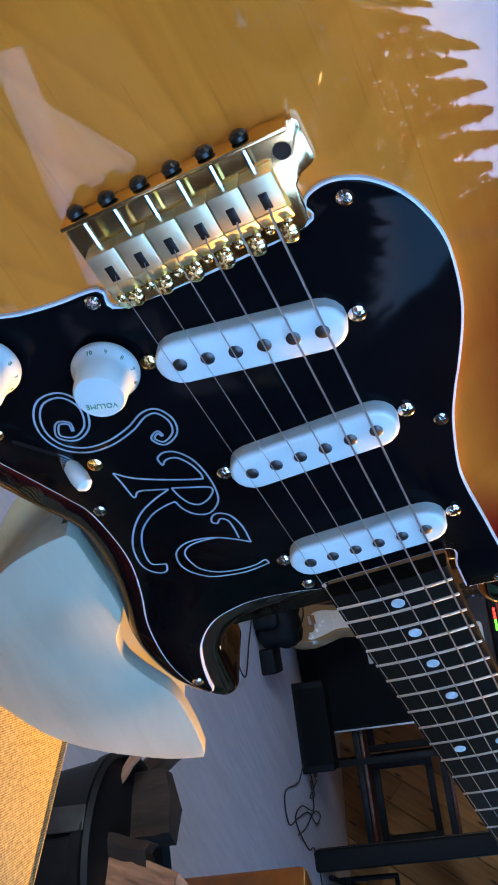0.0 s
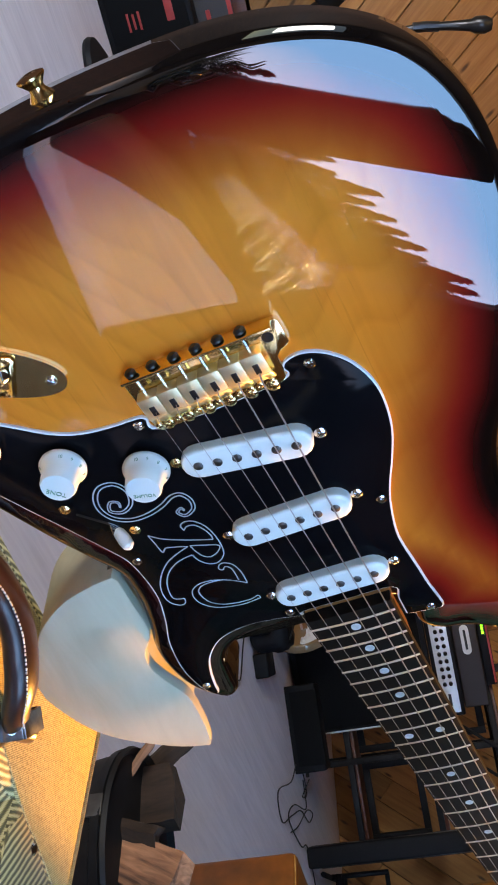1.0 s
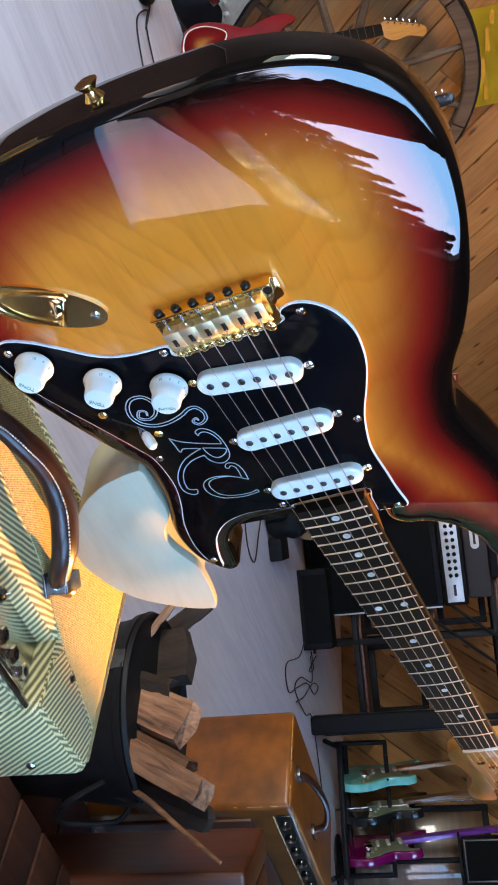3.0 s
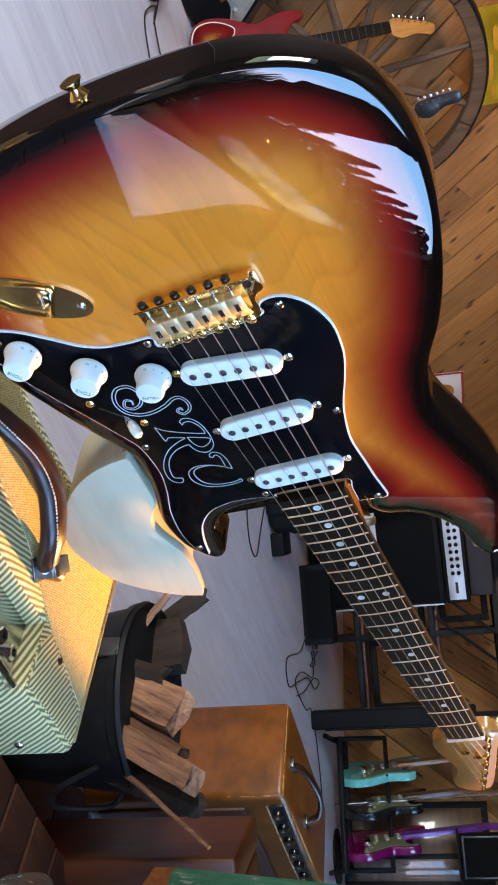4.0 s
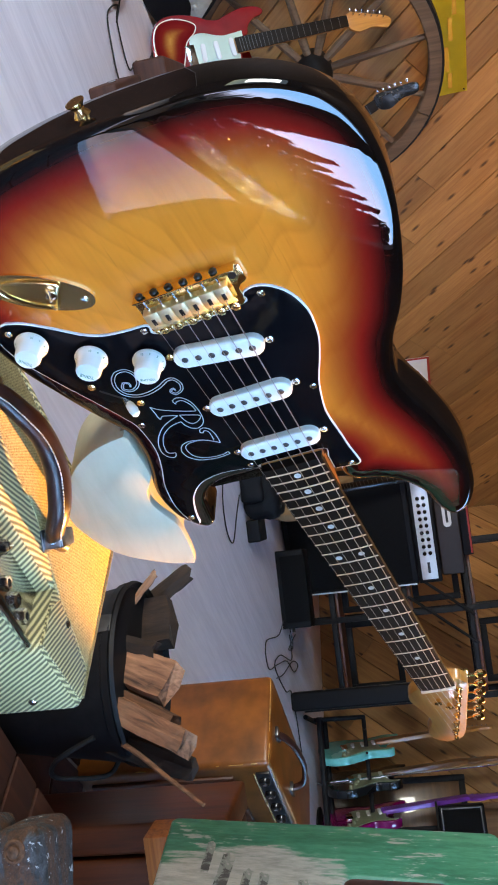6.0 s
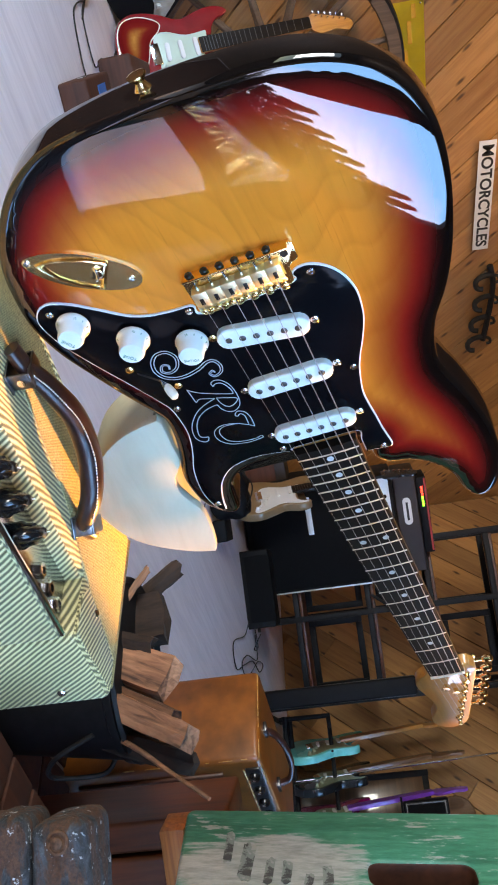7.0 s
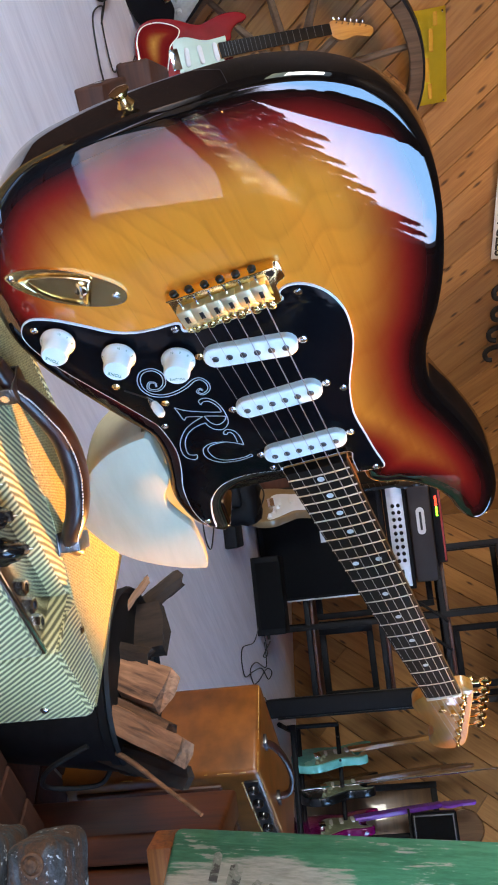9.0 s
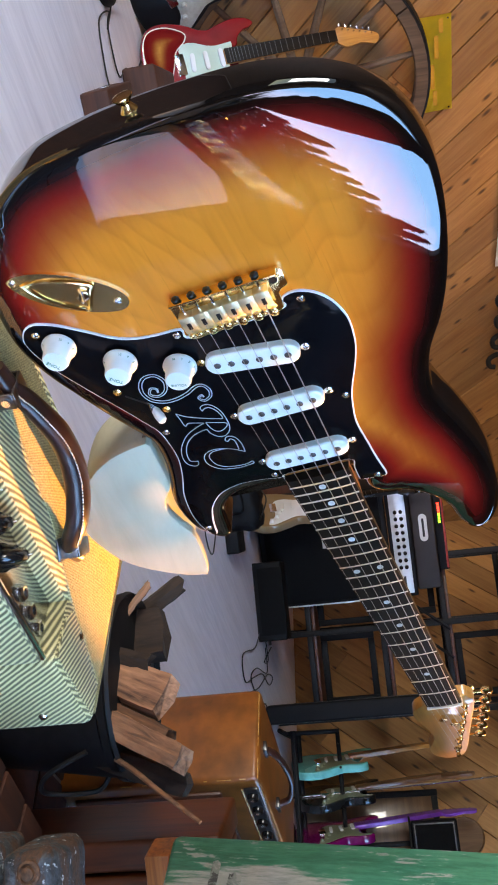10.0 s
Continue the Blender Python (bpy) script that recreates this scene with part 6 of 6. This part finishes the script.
def split_log(wide, thick, length, seed):
    """A cleft billet: flat split faces, sharp corners, a torn end; z along the grain."""
    rnd = random.Random(seed)
    corners = [(-0.5, -0.35), (-0.38, 0.5), (0.12, 0.5 + rnd.uniform(-0.1, 0.1)), (0.5, 0.30), (0.46, -0.30), (0.0, -0.5)]
    corners = [(x * wide + rnd.uniform(-0.05, 0.05) * wide, y * thick + rnd.uniform(-0.08, 0.08) * thick) for x, y in corners]
    bm = bmesh.new()
    rows, n = [], 16
    bend, twist = rnd.uniform(-0.08, 0.08) * wide, rnd.uniform(-0.25, 0.25)
    for i in range(n + 1):
        u = i / n
        spin = Matrix.Rotation(twist * u, 2)
        ring = []
        for k, c in enumerate(corners):
            p = spin @ Vector(c) * (1.0 + 0.05 * math.sin(5 * u + k * 2 + seed))
            jag = rnd.uniform(-0.014, 0.004) * (1.0 if i == n else 0.15)
            ring.append(bm.verts.new((p.x + bend * math.sin(math.pi * u) + rnd.gauss(0, 0.0006), p.y + rnd.gauss(0, 0.0006), u * length + jag)))
        rows.append(ring)
    for a, b in zip(rows, rows[1:]):
        for k in range(len(a)):
            j = (k + 1) % len(a)
            bm.faces.new((a[k], a[j], b[j], b[k]))
    for ring in (rows[0], rows[-1]):
        hub = bm.verts.new(sum((v.co for v in ring), Vector()) / len(ring) - Vector((0, 0, 0.004)))
        for k in range(len(ring)):
            bm.faces.new((ring[k], ring[(k + 1) % len(ring)], hub))
    bmesh.ops.recalc_face_normals(bm, faces=bm.faces)
    return bm


def log_bucket():
    b = thing("log_bucket", "black iron bucket for firewood", "bucket", pose(0.860, 0.180, 0))
    bm = lathe([(0.100, 0.02), (0.108, 0.03), (0.143, 0.278), (0.149, 0.280), (0.146, 0.286), (0.139, 0.279), (0.104, 0.035), (0, 0.03)], 40)
    part("bucket_wall", bm, IRON, b)
    part("rim_band", lathe([(0.1415, 0.262), (0.1455, 0.264), (0.1475, 0.276), (0.1440, 0.277)], 40), IRON, b)
    part("base_ring", lathe([(0.102, 0), (0.107, 0.005), (0.102, 0.024), (0.09, 0.024)], 32), IRON, b)
    part("handle_plate", box_bm(0.004, 0.030, 0.052, 0.002, (-0.145, 0.010, 0.252), turn=None), GREYIRON, b, "grey iron handle plate")
    part("side_handle", tube(spline([(0.06, -0.122, 0.235), (0.06, -0.145, 0.215), (0.02, -0.158, 0.15), (-0.03, -0.152, 0.170), (-0.050, -0.128, 0.235)], 6), 0.0042, 8), IRON, b)
    # foot, tip, width, thickness
    rows = (((0.822, 0.240, 0.130), (0.798, 0.116, 0.361), 0.064, 0.030, SPLIT), ((0.812, 0.160, 0.160), (0.788, 0.018, 0.392), 0.038, 0.036, SPLIT), ((0.830, 0.190, 0.150), (0.808, 0.062, 0.362), 0.026, 0.030, SPLIT),
            ((0.810, 0.245, 0.150), (0.790, 0.174, 0.334), 0.027, 0.020, BARK), ((0.860, 0.245, 0.080), (0.868, 0.276, 0.330), 0.090, 0.045, BARK), ((0.822, 0.205, 0.215), (0.800, 0.331, 0.311), 0.014, 0.010, SPLIT),
            ((0.880, 0.240, 0.180), (0.900, 0.392, 0.336), 0.034, 0.024, BARK), ((0.850, 0.110, 0.140), (0.860, 0.008, 0.386), 0.036, 0.030, BARK),
            ((0.900, 0.200, 0.060), (0.905, 0.190, 0.300), 0.080, 0.050, BARK), ((0.880, 0.130, 0.070), (0.880, 0.090, 0.310), 0.060, 0.050, BARK))
    for k, (foot, tip, wide, thick, mat) in enumerate(rows):
        foot, tip = Vector(foot), Vector(tip)
        way = tip - foot
        log = part("firewood_log", split_log(wide, thick, way.length, k + 3), mat, smooth=False)
        z = way.normalized()
        view = Vector((-0.78, -0.55, 0.25))
        y = (view - z * view.dot(z)).normalized()
        y = (Matrix.Rotation(radians((k * 23) % 30 - 15), 3, z) @ y).normalized()
        log.matrix_world = Matrix.Translation(foot) @ Matrix((y.cross(z), y, z)).transposed().to_4x4()
        tagged(log, "dark bark-covered piece of firewood standing in the bucket" if mat == BARK else "split piece of firewood standing in the bucket", "log", "firewood in the bucket")
    st = part("twig", tube(spline([(0.850, 0.100, 0.190), (0.815, 0.030, 0.295), (0.805, -0.018, 0.356), (0.798, -0.064, 0.416)], 5), [0.0048 - 0.00012 * i for i in range(16)], 7), SPLIT)
    tagged(st, "thin bare twig sticking out of the bucket", "twig")


def wooden_chair():
    c = thing("wooden_chair", "dark red wooden chair with rounded posts", "chair", pose(1.12, -0.02, 0, 0, 0, -48))
    for x, w, h in ((-0.055, 0.050, 0.395), (0.005, 0.055, 0.390)):
        bm = box_bm(w, 0.16, h, 0.007, (x, 0, h / 2), 3)
        part("side_board", bm, WALNUT, c)
    part("seat_board", box_bm(0.30, 0.26, 0.03, 0.008, (0.17, 0.02, 0.30)), WALNUT, c)
    for x in (0.06, 0.30):
        part("leg", box_bm(0.035, 0.035, 0.285, 0.005, (x, -0.06, 0.1425)), WALNUT, c)


def low_pallet():
    p = thing("low_pallet", "low dark wooden pallet on the floor", "pallet", pose(0.88, -0.32, 0, 0, 0, -12))
    for i in range(9):
        part("board", box_bm(0.078, 0.66, 0.022, 0.003, (-0.36 + i * 0.086, 0, 0.105)), DARKBOARD, p, m=pose(0, 0, 0))
    for y in (-0.28, 0, 0.28):
        part("bearer", box_bm(0.80, 0.06, 0.093, 0.004, (-0.016, y, 0.0465)), DARKBOARD, p)


def painted_boards():
    # pine trestle with the green board on it
    t = thing("pine_trestle", "orange pine trestle carrying a green painted board", "trestle", pose(0.600, -0.150, 0, 0, 0, -48.6))
    part("top_rail", box_bm(0.42, 0.050, 0.030, 0.003, (0.225, 0.02, 0.4145)), ORANGEPINE, t)
    for x in (0.20, 0.40):
        part("leg", box_bm(0.045, 0.045, 0.398, 0.004, (x, 0.02, 0.199)), ORANGEPINE, t)
    part("stretcher", box_bm(0.154, 0.030, 0.05, 0.003, (0.30, 0.02, 0.16)), ORANGEPINE, t)
    d = Vector((-0.63, -0.78, 0))
    up = Vector((0.105, -0.125, 0.98)).normalized()
    nrm = up.cross(d).normalized()
    if nrm.dot(Vector((-1, -0.3, 0))) < 0:
        nrm = -nrm
    across = nrm.cross(up) if nrm.cross(up).dot(d) > 0 else up.cross(nrm)
    mm = Matrix((across, nrm, up)).transposed().to_4x4()
    mm = mm @ Matrix.Rotation(radians(-5.5), 4, "Y")
    mm.translation = Vector((0.612, -0.140, 0.432))
    g = thing("green_board", "thick green painted board with flaking white patches", "board", mm)
    # the plank, drawn flat with a rounded hand slot through it
    def rounded(x0, y0, x1, y1, r, n=6):
        return [(cx + r * math.cos(radians(a0 + 90 * i / n)), cy + r * math.sin(radians(a0 + 90 * i / n))) for cx, cy, a0 in ((x1 - r, y1 - r, 0), (x0 + r, y1 - r, 90), (x0 + r, y0 + r, 180), (x1 - r, y0 + r, 270)) for i in range(n + 1)]

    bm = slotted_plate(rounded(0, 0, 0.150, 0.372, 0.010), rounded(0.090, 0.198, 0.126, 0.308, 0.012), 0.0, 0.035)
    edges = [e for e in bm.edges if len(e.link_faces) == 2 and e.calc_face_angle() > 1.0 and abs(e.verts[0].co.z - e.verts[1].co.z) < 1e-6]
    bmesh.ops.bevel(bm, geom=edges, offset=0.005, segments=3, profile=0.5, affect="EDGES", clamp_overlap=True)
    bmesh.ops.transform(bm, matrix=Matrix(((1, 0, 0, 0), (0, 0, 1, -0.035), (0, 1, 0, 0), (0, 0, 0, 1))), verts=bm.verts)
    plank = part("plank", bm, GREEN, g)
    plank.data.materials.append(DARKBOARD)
    for f in plank.data.polygons:                              # slot walls given a dark colour for the shade inside
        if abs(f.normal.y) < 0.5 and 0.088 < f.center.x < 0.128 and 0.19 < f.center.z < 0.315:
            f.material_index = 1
    # black sheet behind the slot stands in for the dark in it
    part("slot_shade", box_bm(0.05, 0.004, 0.13, 0, (0.108, -0.039, 0.253)), BLACK, g)
    ink = worn_paint("faded_dark_paint", (0.055, 0.060, 0.062), (0.20, 0.24, 0.22), (0.30, 0.32, 0.30), 0.56, 60)
    for x, z, a, w, h in ((0.070, 0.051, -3, 0.009, 0.052), (0.094, 0.072, -4, 0.014, 0.062), (0.108, 0.095, -8, 0.009, 0.042), (0.110, 0.113, -5, 0.010, 0.036), (0.122, 0.136, -3, 0.009, 0.020), (0.116, 0.156, -2, 0.011, 0.034)):
        line = [(p[0], p[1]) for p in stadium(h, w, 7)]
        line = [(u + 0.0016 * math.sin(v * 900 + z * 60), v + 0.0012 * math.sin(u * 700 + z * 90)) for u, v in line]
        part("painted_stroke", plate(line, 0.0, 0.0006), ink, g, "faded dark brush stroke", m=Matrix.Translation((x, 0.0002, z)) @ Matrix(((1, 0, 0, 0), (0, 0, 1, 0), (0, 1, 0, 0), (0, 0, 0, 1))) @ Matrix.Rotation(radians(a), 4, "Z"))
    b = thing("weathered_beams", "weathered dark painted timber beams with rust stains", "timber", pose(0.309, -0.240, -0.010, 0, 0, -62))
    for i, (z, h, dx) in enumerate(((0.398, 0.046, 0.0), (0.352, 0.044, -0.006), (0.306, 0.044, 0.003), (0.260, 0.044, -0.004))):
        part("beam", rough_box(0.72, 0.075, h - 0.001, 0.012, (0.36 + dx, -0.01, z + h / 2), 0.005, 0.0022, i + 1), RUST, b)
    part("bolt", lathe([(0.0165, -0.002), (0.0160, 0.0030), (0.0125, 0.0042), (0.0115, 0.0020), (0.0085, 0.0018), (0.0080, 0.0070), (0.0050, 0.0086), (0, 0.0088)], 18), RUSTY, b, "rusty bolt head", m=pose(0.016, -0.0470, 0.424, 90, 0, 0) @ Matrix.Scale(0.58, 4))
    for x in (0.05, 0.64):
        part("leg", box_bm(0.05, 0.06, 0.249, 0.004, (x, -0.01, 0.1345)), RUST, b)


tan_amp()
log_bucket()
wooden_chair()
low_pallet()
painted_boards()


# ---- outside ----
GROUND = plain("grass_ground", (0.055, 0.048, 0.025), 0.95, vary=0.4, scale=0.8, bump=0.2)
TERRACE = plain("pale_terrace_stone", (0.80, 0.77, 0.78), 0.8, vary=0.12, scale=5, bump=0.15)
LEAF = plain("glossy_leaf", (0.055, 0.075, 0.028), 0.20, vary=0.4, scale=3, bump=0, spec=0.9)
NEEDLE = plain("dark_foliage", (0.020, 0.034, 0.014), 0.8, vary=0.4, scale=3, bump=0)
slab("ground", (-90, -140, -0.6), (110, 90, -0.12), GROUND, "grassy ground outside", "ground")
yard = [(-4.0, Y0 - 0.095), (-4.0, -1.52), (0.40, -1.53), (0.70, -1.96), (1.12, -2.50), (1.72, -3.02), (2.20, -3.10), (6.0, -3.10), (6.0, Y0 - 0.095)]
tagged(part("terrace", plate(yard, -0.12, -0.004, 0.004), TERRACE), "pale stone terrace outside the glass door", "terrace", kind="structure")



def sky_backdrop():
    m = bpy.data.materials.new("bright_sky")
    m.use_nodes = True
    nt = m.node_tree
    nt.nodes.clear()
    out, em = nt.nodes.new("ShaderNodeOutputMaterial"), nt.nodes.new("ShaderNodeEmission")
    tc, sp, mr = nt.nodes.new("ShaderNodeTexCoord"), nt.nodes.new("ShaderNodeSeparateXYZ"), nt.nodes.new("ShaderNodeMapRange")
    nt.links.new(tc.outputs["Generated"], sp.inputs[0])
    nt.links.new(sp.outputs[2], mr.inputs[0])
    rp = nt.nodes.new("ShaderNodeValToRGB")
    for el, (at, c) in zip(rp.color_ramp.elements, ((0.03, (0.56, 0.59, 1.0)), (0.30, (0.16, 0.42, 1.0)))):
        el.position, el.color = at, (*c, 1)
    nt.links.new(mr.outputs[0], rp.inputs[0])
    nt.links.new(rp.outputs[0], em.inputs[0])
    em.inputs[1].default_value = SKY_GLOW
    nt.links.new(em.outputs[0], out.inputs[0])
    bm = bmesh.new()
    rows = []
    for i in range(25):
        a = radians(-165 + i * 6)
        rows.append([bm.verts.new((70 * math.cos(a), 70 * math.sin(a), z)) for z in (-0.5, 60)])
    for p, q in zip(rows, rows[1:]):
        bm.faces.new((p[0], q[0], q[1], p[1]))
    bmesh.ops.solidify(bm, geom=bm.faces[:], thickness=0.2)
    tagged(part("backdrop", bm, m), "pale blue sky far outside the windows", "sky", kind="structure")


sky_backdrop()


def leaf_cloud(count, place, size, seed, leaf):
    """Many small folded leaves as one mesh."""
    rnd = random.Random(seed)
    verts, faces = [], []
    for k in range(count):
        c, s = Vector(place(rnd)), size * rnd.uniform(0.6, 1.4)
        a, b = Vector((rnd.gauss(0, 1), rnd.gauss(0, 1), rnd.gauss(0, 0.7))).normalized(), Vector((rnd.gauss(0, 1), rnd.gauss(0, 1), rnd.gauss(0, 1)))
        b = (b - a * b.dot(a)).normalized()
        i = len(verts)
        verts += [c - a * s, c + b * s * 0.32, c + a * s, c - b * s * 0.32]
        faces += [(i, i + 1, i + 2), (i, i + 2, i + 3)]
    me = bpy.data.meshes.new("leaves")
    me.from_pydata(verts, [], faces)
    me.materials.append(leaf)
    return me


def shrub(x, y, r, h, seed):
    t = thing("shrub", "dark leafy shrub beyond the terrace", "shrub", pose(x, y, -0.12), "shrubs outside")
    for k in range(5):
        a = k * 1.25
        part("stem", tube([(0, 0, 0), (0.25 * r * math.cos(a), 0.25 * r * math.sin(a), h * 0.4), (0.5 * r * math.cos(a), 0.5 * r * math.sin(a), h * 0.8)], [0.02, 0.014, 0.006], 6), BARK, t)

    def place(rnd):
        a, s = rnd.uniform(0, 2 * math.pi), rnd.random() ** 0.5
        z = rnd.random() ** 0.85
        w = r * (0.55 + 0.45 * math.sin(math.pi * min(1, z * 1.1))) * (1 - 0.35 * z) * s
        spike = 1.0 + 0.25 * math.sin(7 * a + seed)
        return (w * math.cos(a), w * math.sin(a), h * (0.05 + 0.95 * z * spike * (1 - 0.35 * s)))

    ob = new("crown", leaf_cloud(2200, place, 0.05, seed, LEAF))
    ob.parent = t


def conifer(x, y, h, seed):
    t = thing("conifer_tree", "dark green conifer outside the window", "tree", pose(x, y, -0.13), "trees outside")
    part("trunk", tube([(0, 0, 0), (0.02, 0, h * 0.5), (0, 0, h * 0.97)], [0.03 * h, 0.018 * h, 0.004 * h], 8), BARK, t)

    def place(rnd):
        s = rnd.random() ** 0.8
        a = rnd.uniform(0, 2 * math.pi)
        layer = 0.6 + 0.4 * abs(math.sin(s * 22 + a))
        reach = h * 0.26 * (1 - s) ** 0.8 * layer * rnd.uniform(0.2, 1.0) + 0.02
        return (reach * math.cos(a), reach * math.sin(a), h * (0.06 + 0.94 * s) - 0.3 * reach)

    ob = new("crown", leaf_cloud(2400, place, 0.030 * h, seed, NEEDLE))
    ob.parent = t


def dry_grass():
    """A border of tall dry grass that crosses the terrace, its blades arching over."""
    straw = plain("dry_grass", (0.45, 0.74, 1.0), 0.45, 0.6, vary=0.08, scale=6, bump=0, spec=0.9)
    rnd = random.Random(77)
    verts, faces = [], []
    a, b = Vector((1.42, -3.45, 0)), Vector((2.55, -4.00, 0))
    side = Vector((-0.72, -0.70, 0))
    for k in range(1500):
        u = rnd.random()
        tuft = math.sin(u * 41) + math.sin(u * 97 + 1.0)
        if tuft < 0.35:
            continue
        p = a.lerp(b, u) + side * rnd.uniform(-0.10, 0.12) + Vector((0, 0, -0.01))
        h, w = rnd.uniform(0.16, 0.52) * (0.75 + 0.35 * u), rnd.uniform(0.003, 0.008) * (1 + 0.8 * u)
        lean = Vector((rnd.gauss(-0.22, 0.25), rnd.gauss(-0.40, 0.25), 1)).normalized()
        droop = Vector((rnd.gauss(0.06, 0.12), rnd.gauss(0, 0.12), -0.05 - 0.1 * rnd.random()))
        t = radians(149) + rnd.gauss(0, 0.4)
        q = Vector((math.cos(t), math.sin(t), 0)) * w
        i = len(verts)
        mid, top = p + lean * h * 0.6, p + lean * h + droop * h * 2
        verts += [p - q, p + q, mid + q, mid - q, top]
        faces += [(i, i + 1, i + 2, i + 3), (i + 3, i + 2, i + 4)]
    me = bpy.data.meshes.new("dry_grass")
    me.from_pydata(verts, [], faces)
    me.materials.append(straw)
    tagged(new("dry_grass", me), "pale dry grass in a border across the terrace", "grass", kind="stuff")


dry_grass()
rnd_t = random.Random(21)
for i in range(46):
    az = radians(-122 + i * 1.62)
    dist = rnd_t.uniform(13, 19)
    tall = math.tan(radians(5.4 + max(0, (i - 33)) * 0.5 + max(0, 12 - i) * 0.25 + rnd_t.uniform(-1.4, 1.8))) * dist + 0.8
    conifer(dist * math.cos(az), dist * math.sin(az), max(1.4, tall), 100 + i)
for i in range(9):                                         # low dark bushes behind the dry grass
    k = i / 8
    shrub(0.45 + 3.1 * k, -2.95 - 3.1 * k, 0.22 + 0.20 * k, 0.26 + 0.26 * k, 300 + i)
for i, turn in enumerate((-112, -100, -88, -80, -72)):
    az, dist = radians(turn), rnd_t.uniform(5.3, 6.4)
    shrub(dist * math.cos(az), dist * math.sin(az), rnd_t.uniform(0.5, 0.7), rnd_t.uniform(0.5, 0.8), 320 + i)


# ---- ceiling spotlights ----
def ceiling_spot(x, y, target):
    s = thing("ceiling_spotlight", "small black ceiling spotlight with a warm bulb", "lamp", look((x, y, H - 0.16), target), "ceiling spotlights")
    part("housing", lathe([(0.020, 0.10), (0.034, 0.095), (0.038, 0.0), (0.036, -0.02), (0.031, -0.02), (0.030, 0.05), (0, 0.06)], 24), BLACK, s)
    back = look((x, y, H - 0.16), target).inverted() @ Vector((x, y, H + 0.002))
    part("stem", tube([(0, 0, 0.09), back], 0.007, 8), BLACK, s)
    part("canopy", lathe([(0.045, 0), (0.045, 0.012), (0.02, 0.02), (0, 0.02)], 20), BLACK, s, m=look((x, y, H - 0.16), target).inverted() @ pose(x, y, H, 180, 0, 0))


for x, y, aim in SPOTS:
    ceiling_spot(x, y, aim)


# ---- dark tiled hearth round the amplifier, inside the glass doors ----
def tiled_hearth():
    grout = plain("grey_grout", (0.20, 0.18, 0.17), 0.9, vary=0.2, scale=60, bump=0.2)
    tile_mat = grained("dark_red_tile", (0.022, 0.007, 0.005), (0.070, 0.022, 0.013), 0.85, 0, 40, bump=0.2, rand=0.35, stretch=2)
    # southern rows are unseen, added so that the body mirrors dark floor there
    base_slab = slab("hearth", (-1.50, -1.345, 0.0), (1.32, 0.378, 0.008), grout, "dark red tiled hearth in the whitewashed floor", "floor")
    # slab added out of view so that the guitar's rim mirrors dark floor
    slab("hearth_return", (-2.50, 0.380, 0.0), (-0.20, 3.30, 0.014), tile_mat, "dark floor slab added out of view to darken the guitar rim's reflection", "floor")
    shape = box_bm(0.146, 0.184, 0.010, 0.002, seg=1)
    me = bpy.data.meshes.new("tile")
    shape.to_mesh(me)
    shape.free()
    me.materials.append(tile_mat)
    c = base_slab.location
    for i in range(18):
        for j in range(9):
            t = new("tile", me)
            t.parent = base_slab
            t.location = (-1.50 + 0.10 + i * 0.1545 - c.x, -1.345 + 0.090 + j * 0.1930 - c.y, 0.0072 - c.z)


tiled_hearth()


# ---- boards of the walls ----
diagonal_boards(wall_north, (0.10, Y1, 0.0), (1, 0, 0), (0, -1, 0), X1 - 0.10, H, radians(130), 0.150)
wall_fill = slab("wall_east_lining", (X1 - 0.02, 0.70, 0), (X1, Y1 - 0.002, H), DARKPINE, "knotty pine wall of diagonal boards", "wall")
diagonal_boards(wall_fill, (X1 - 0.042, 0.72, 0.0), (0, 1, 0), (-1, 0, 0), Y1 - 0.74, H, radians(130), 0.150)
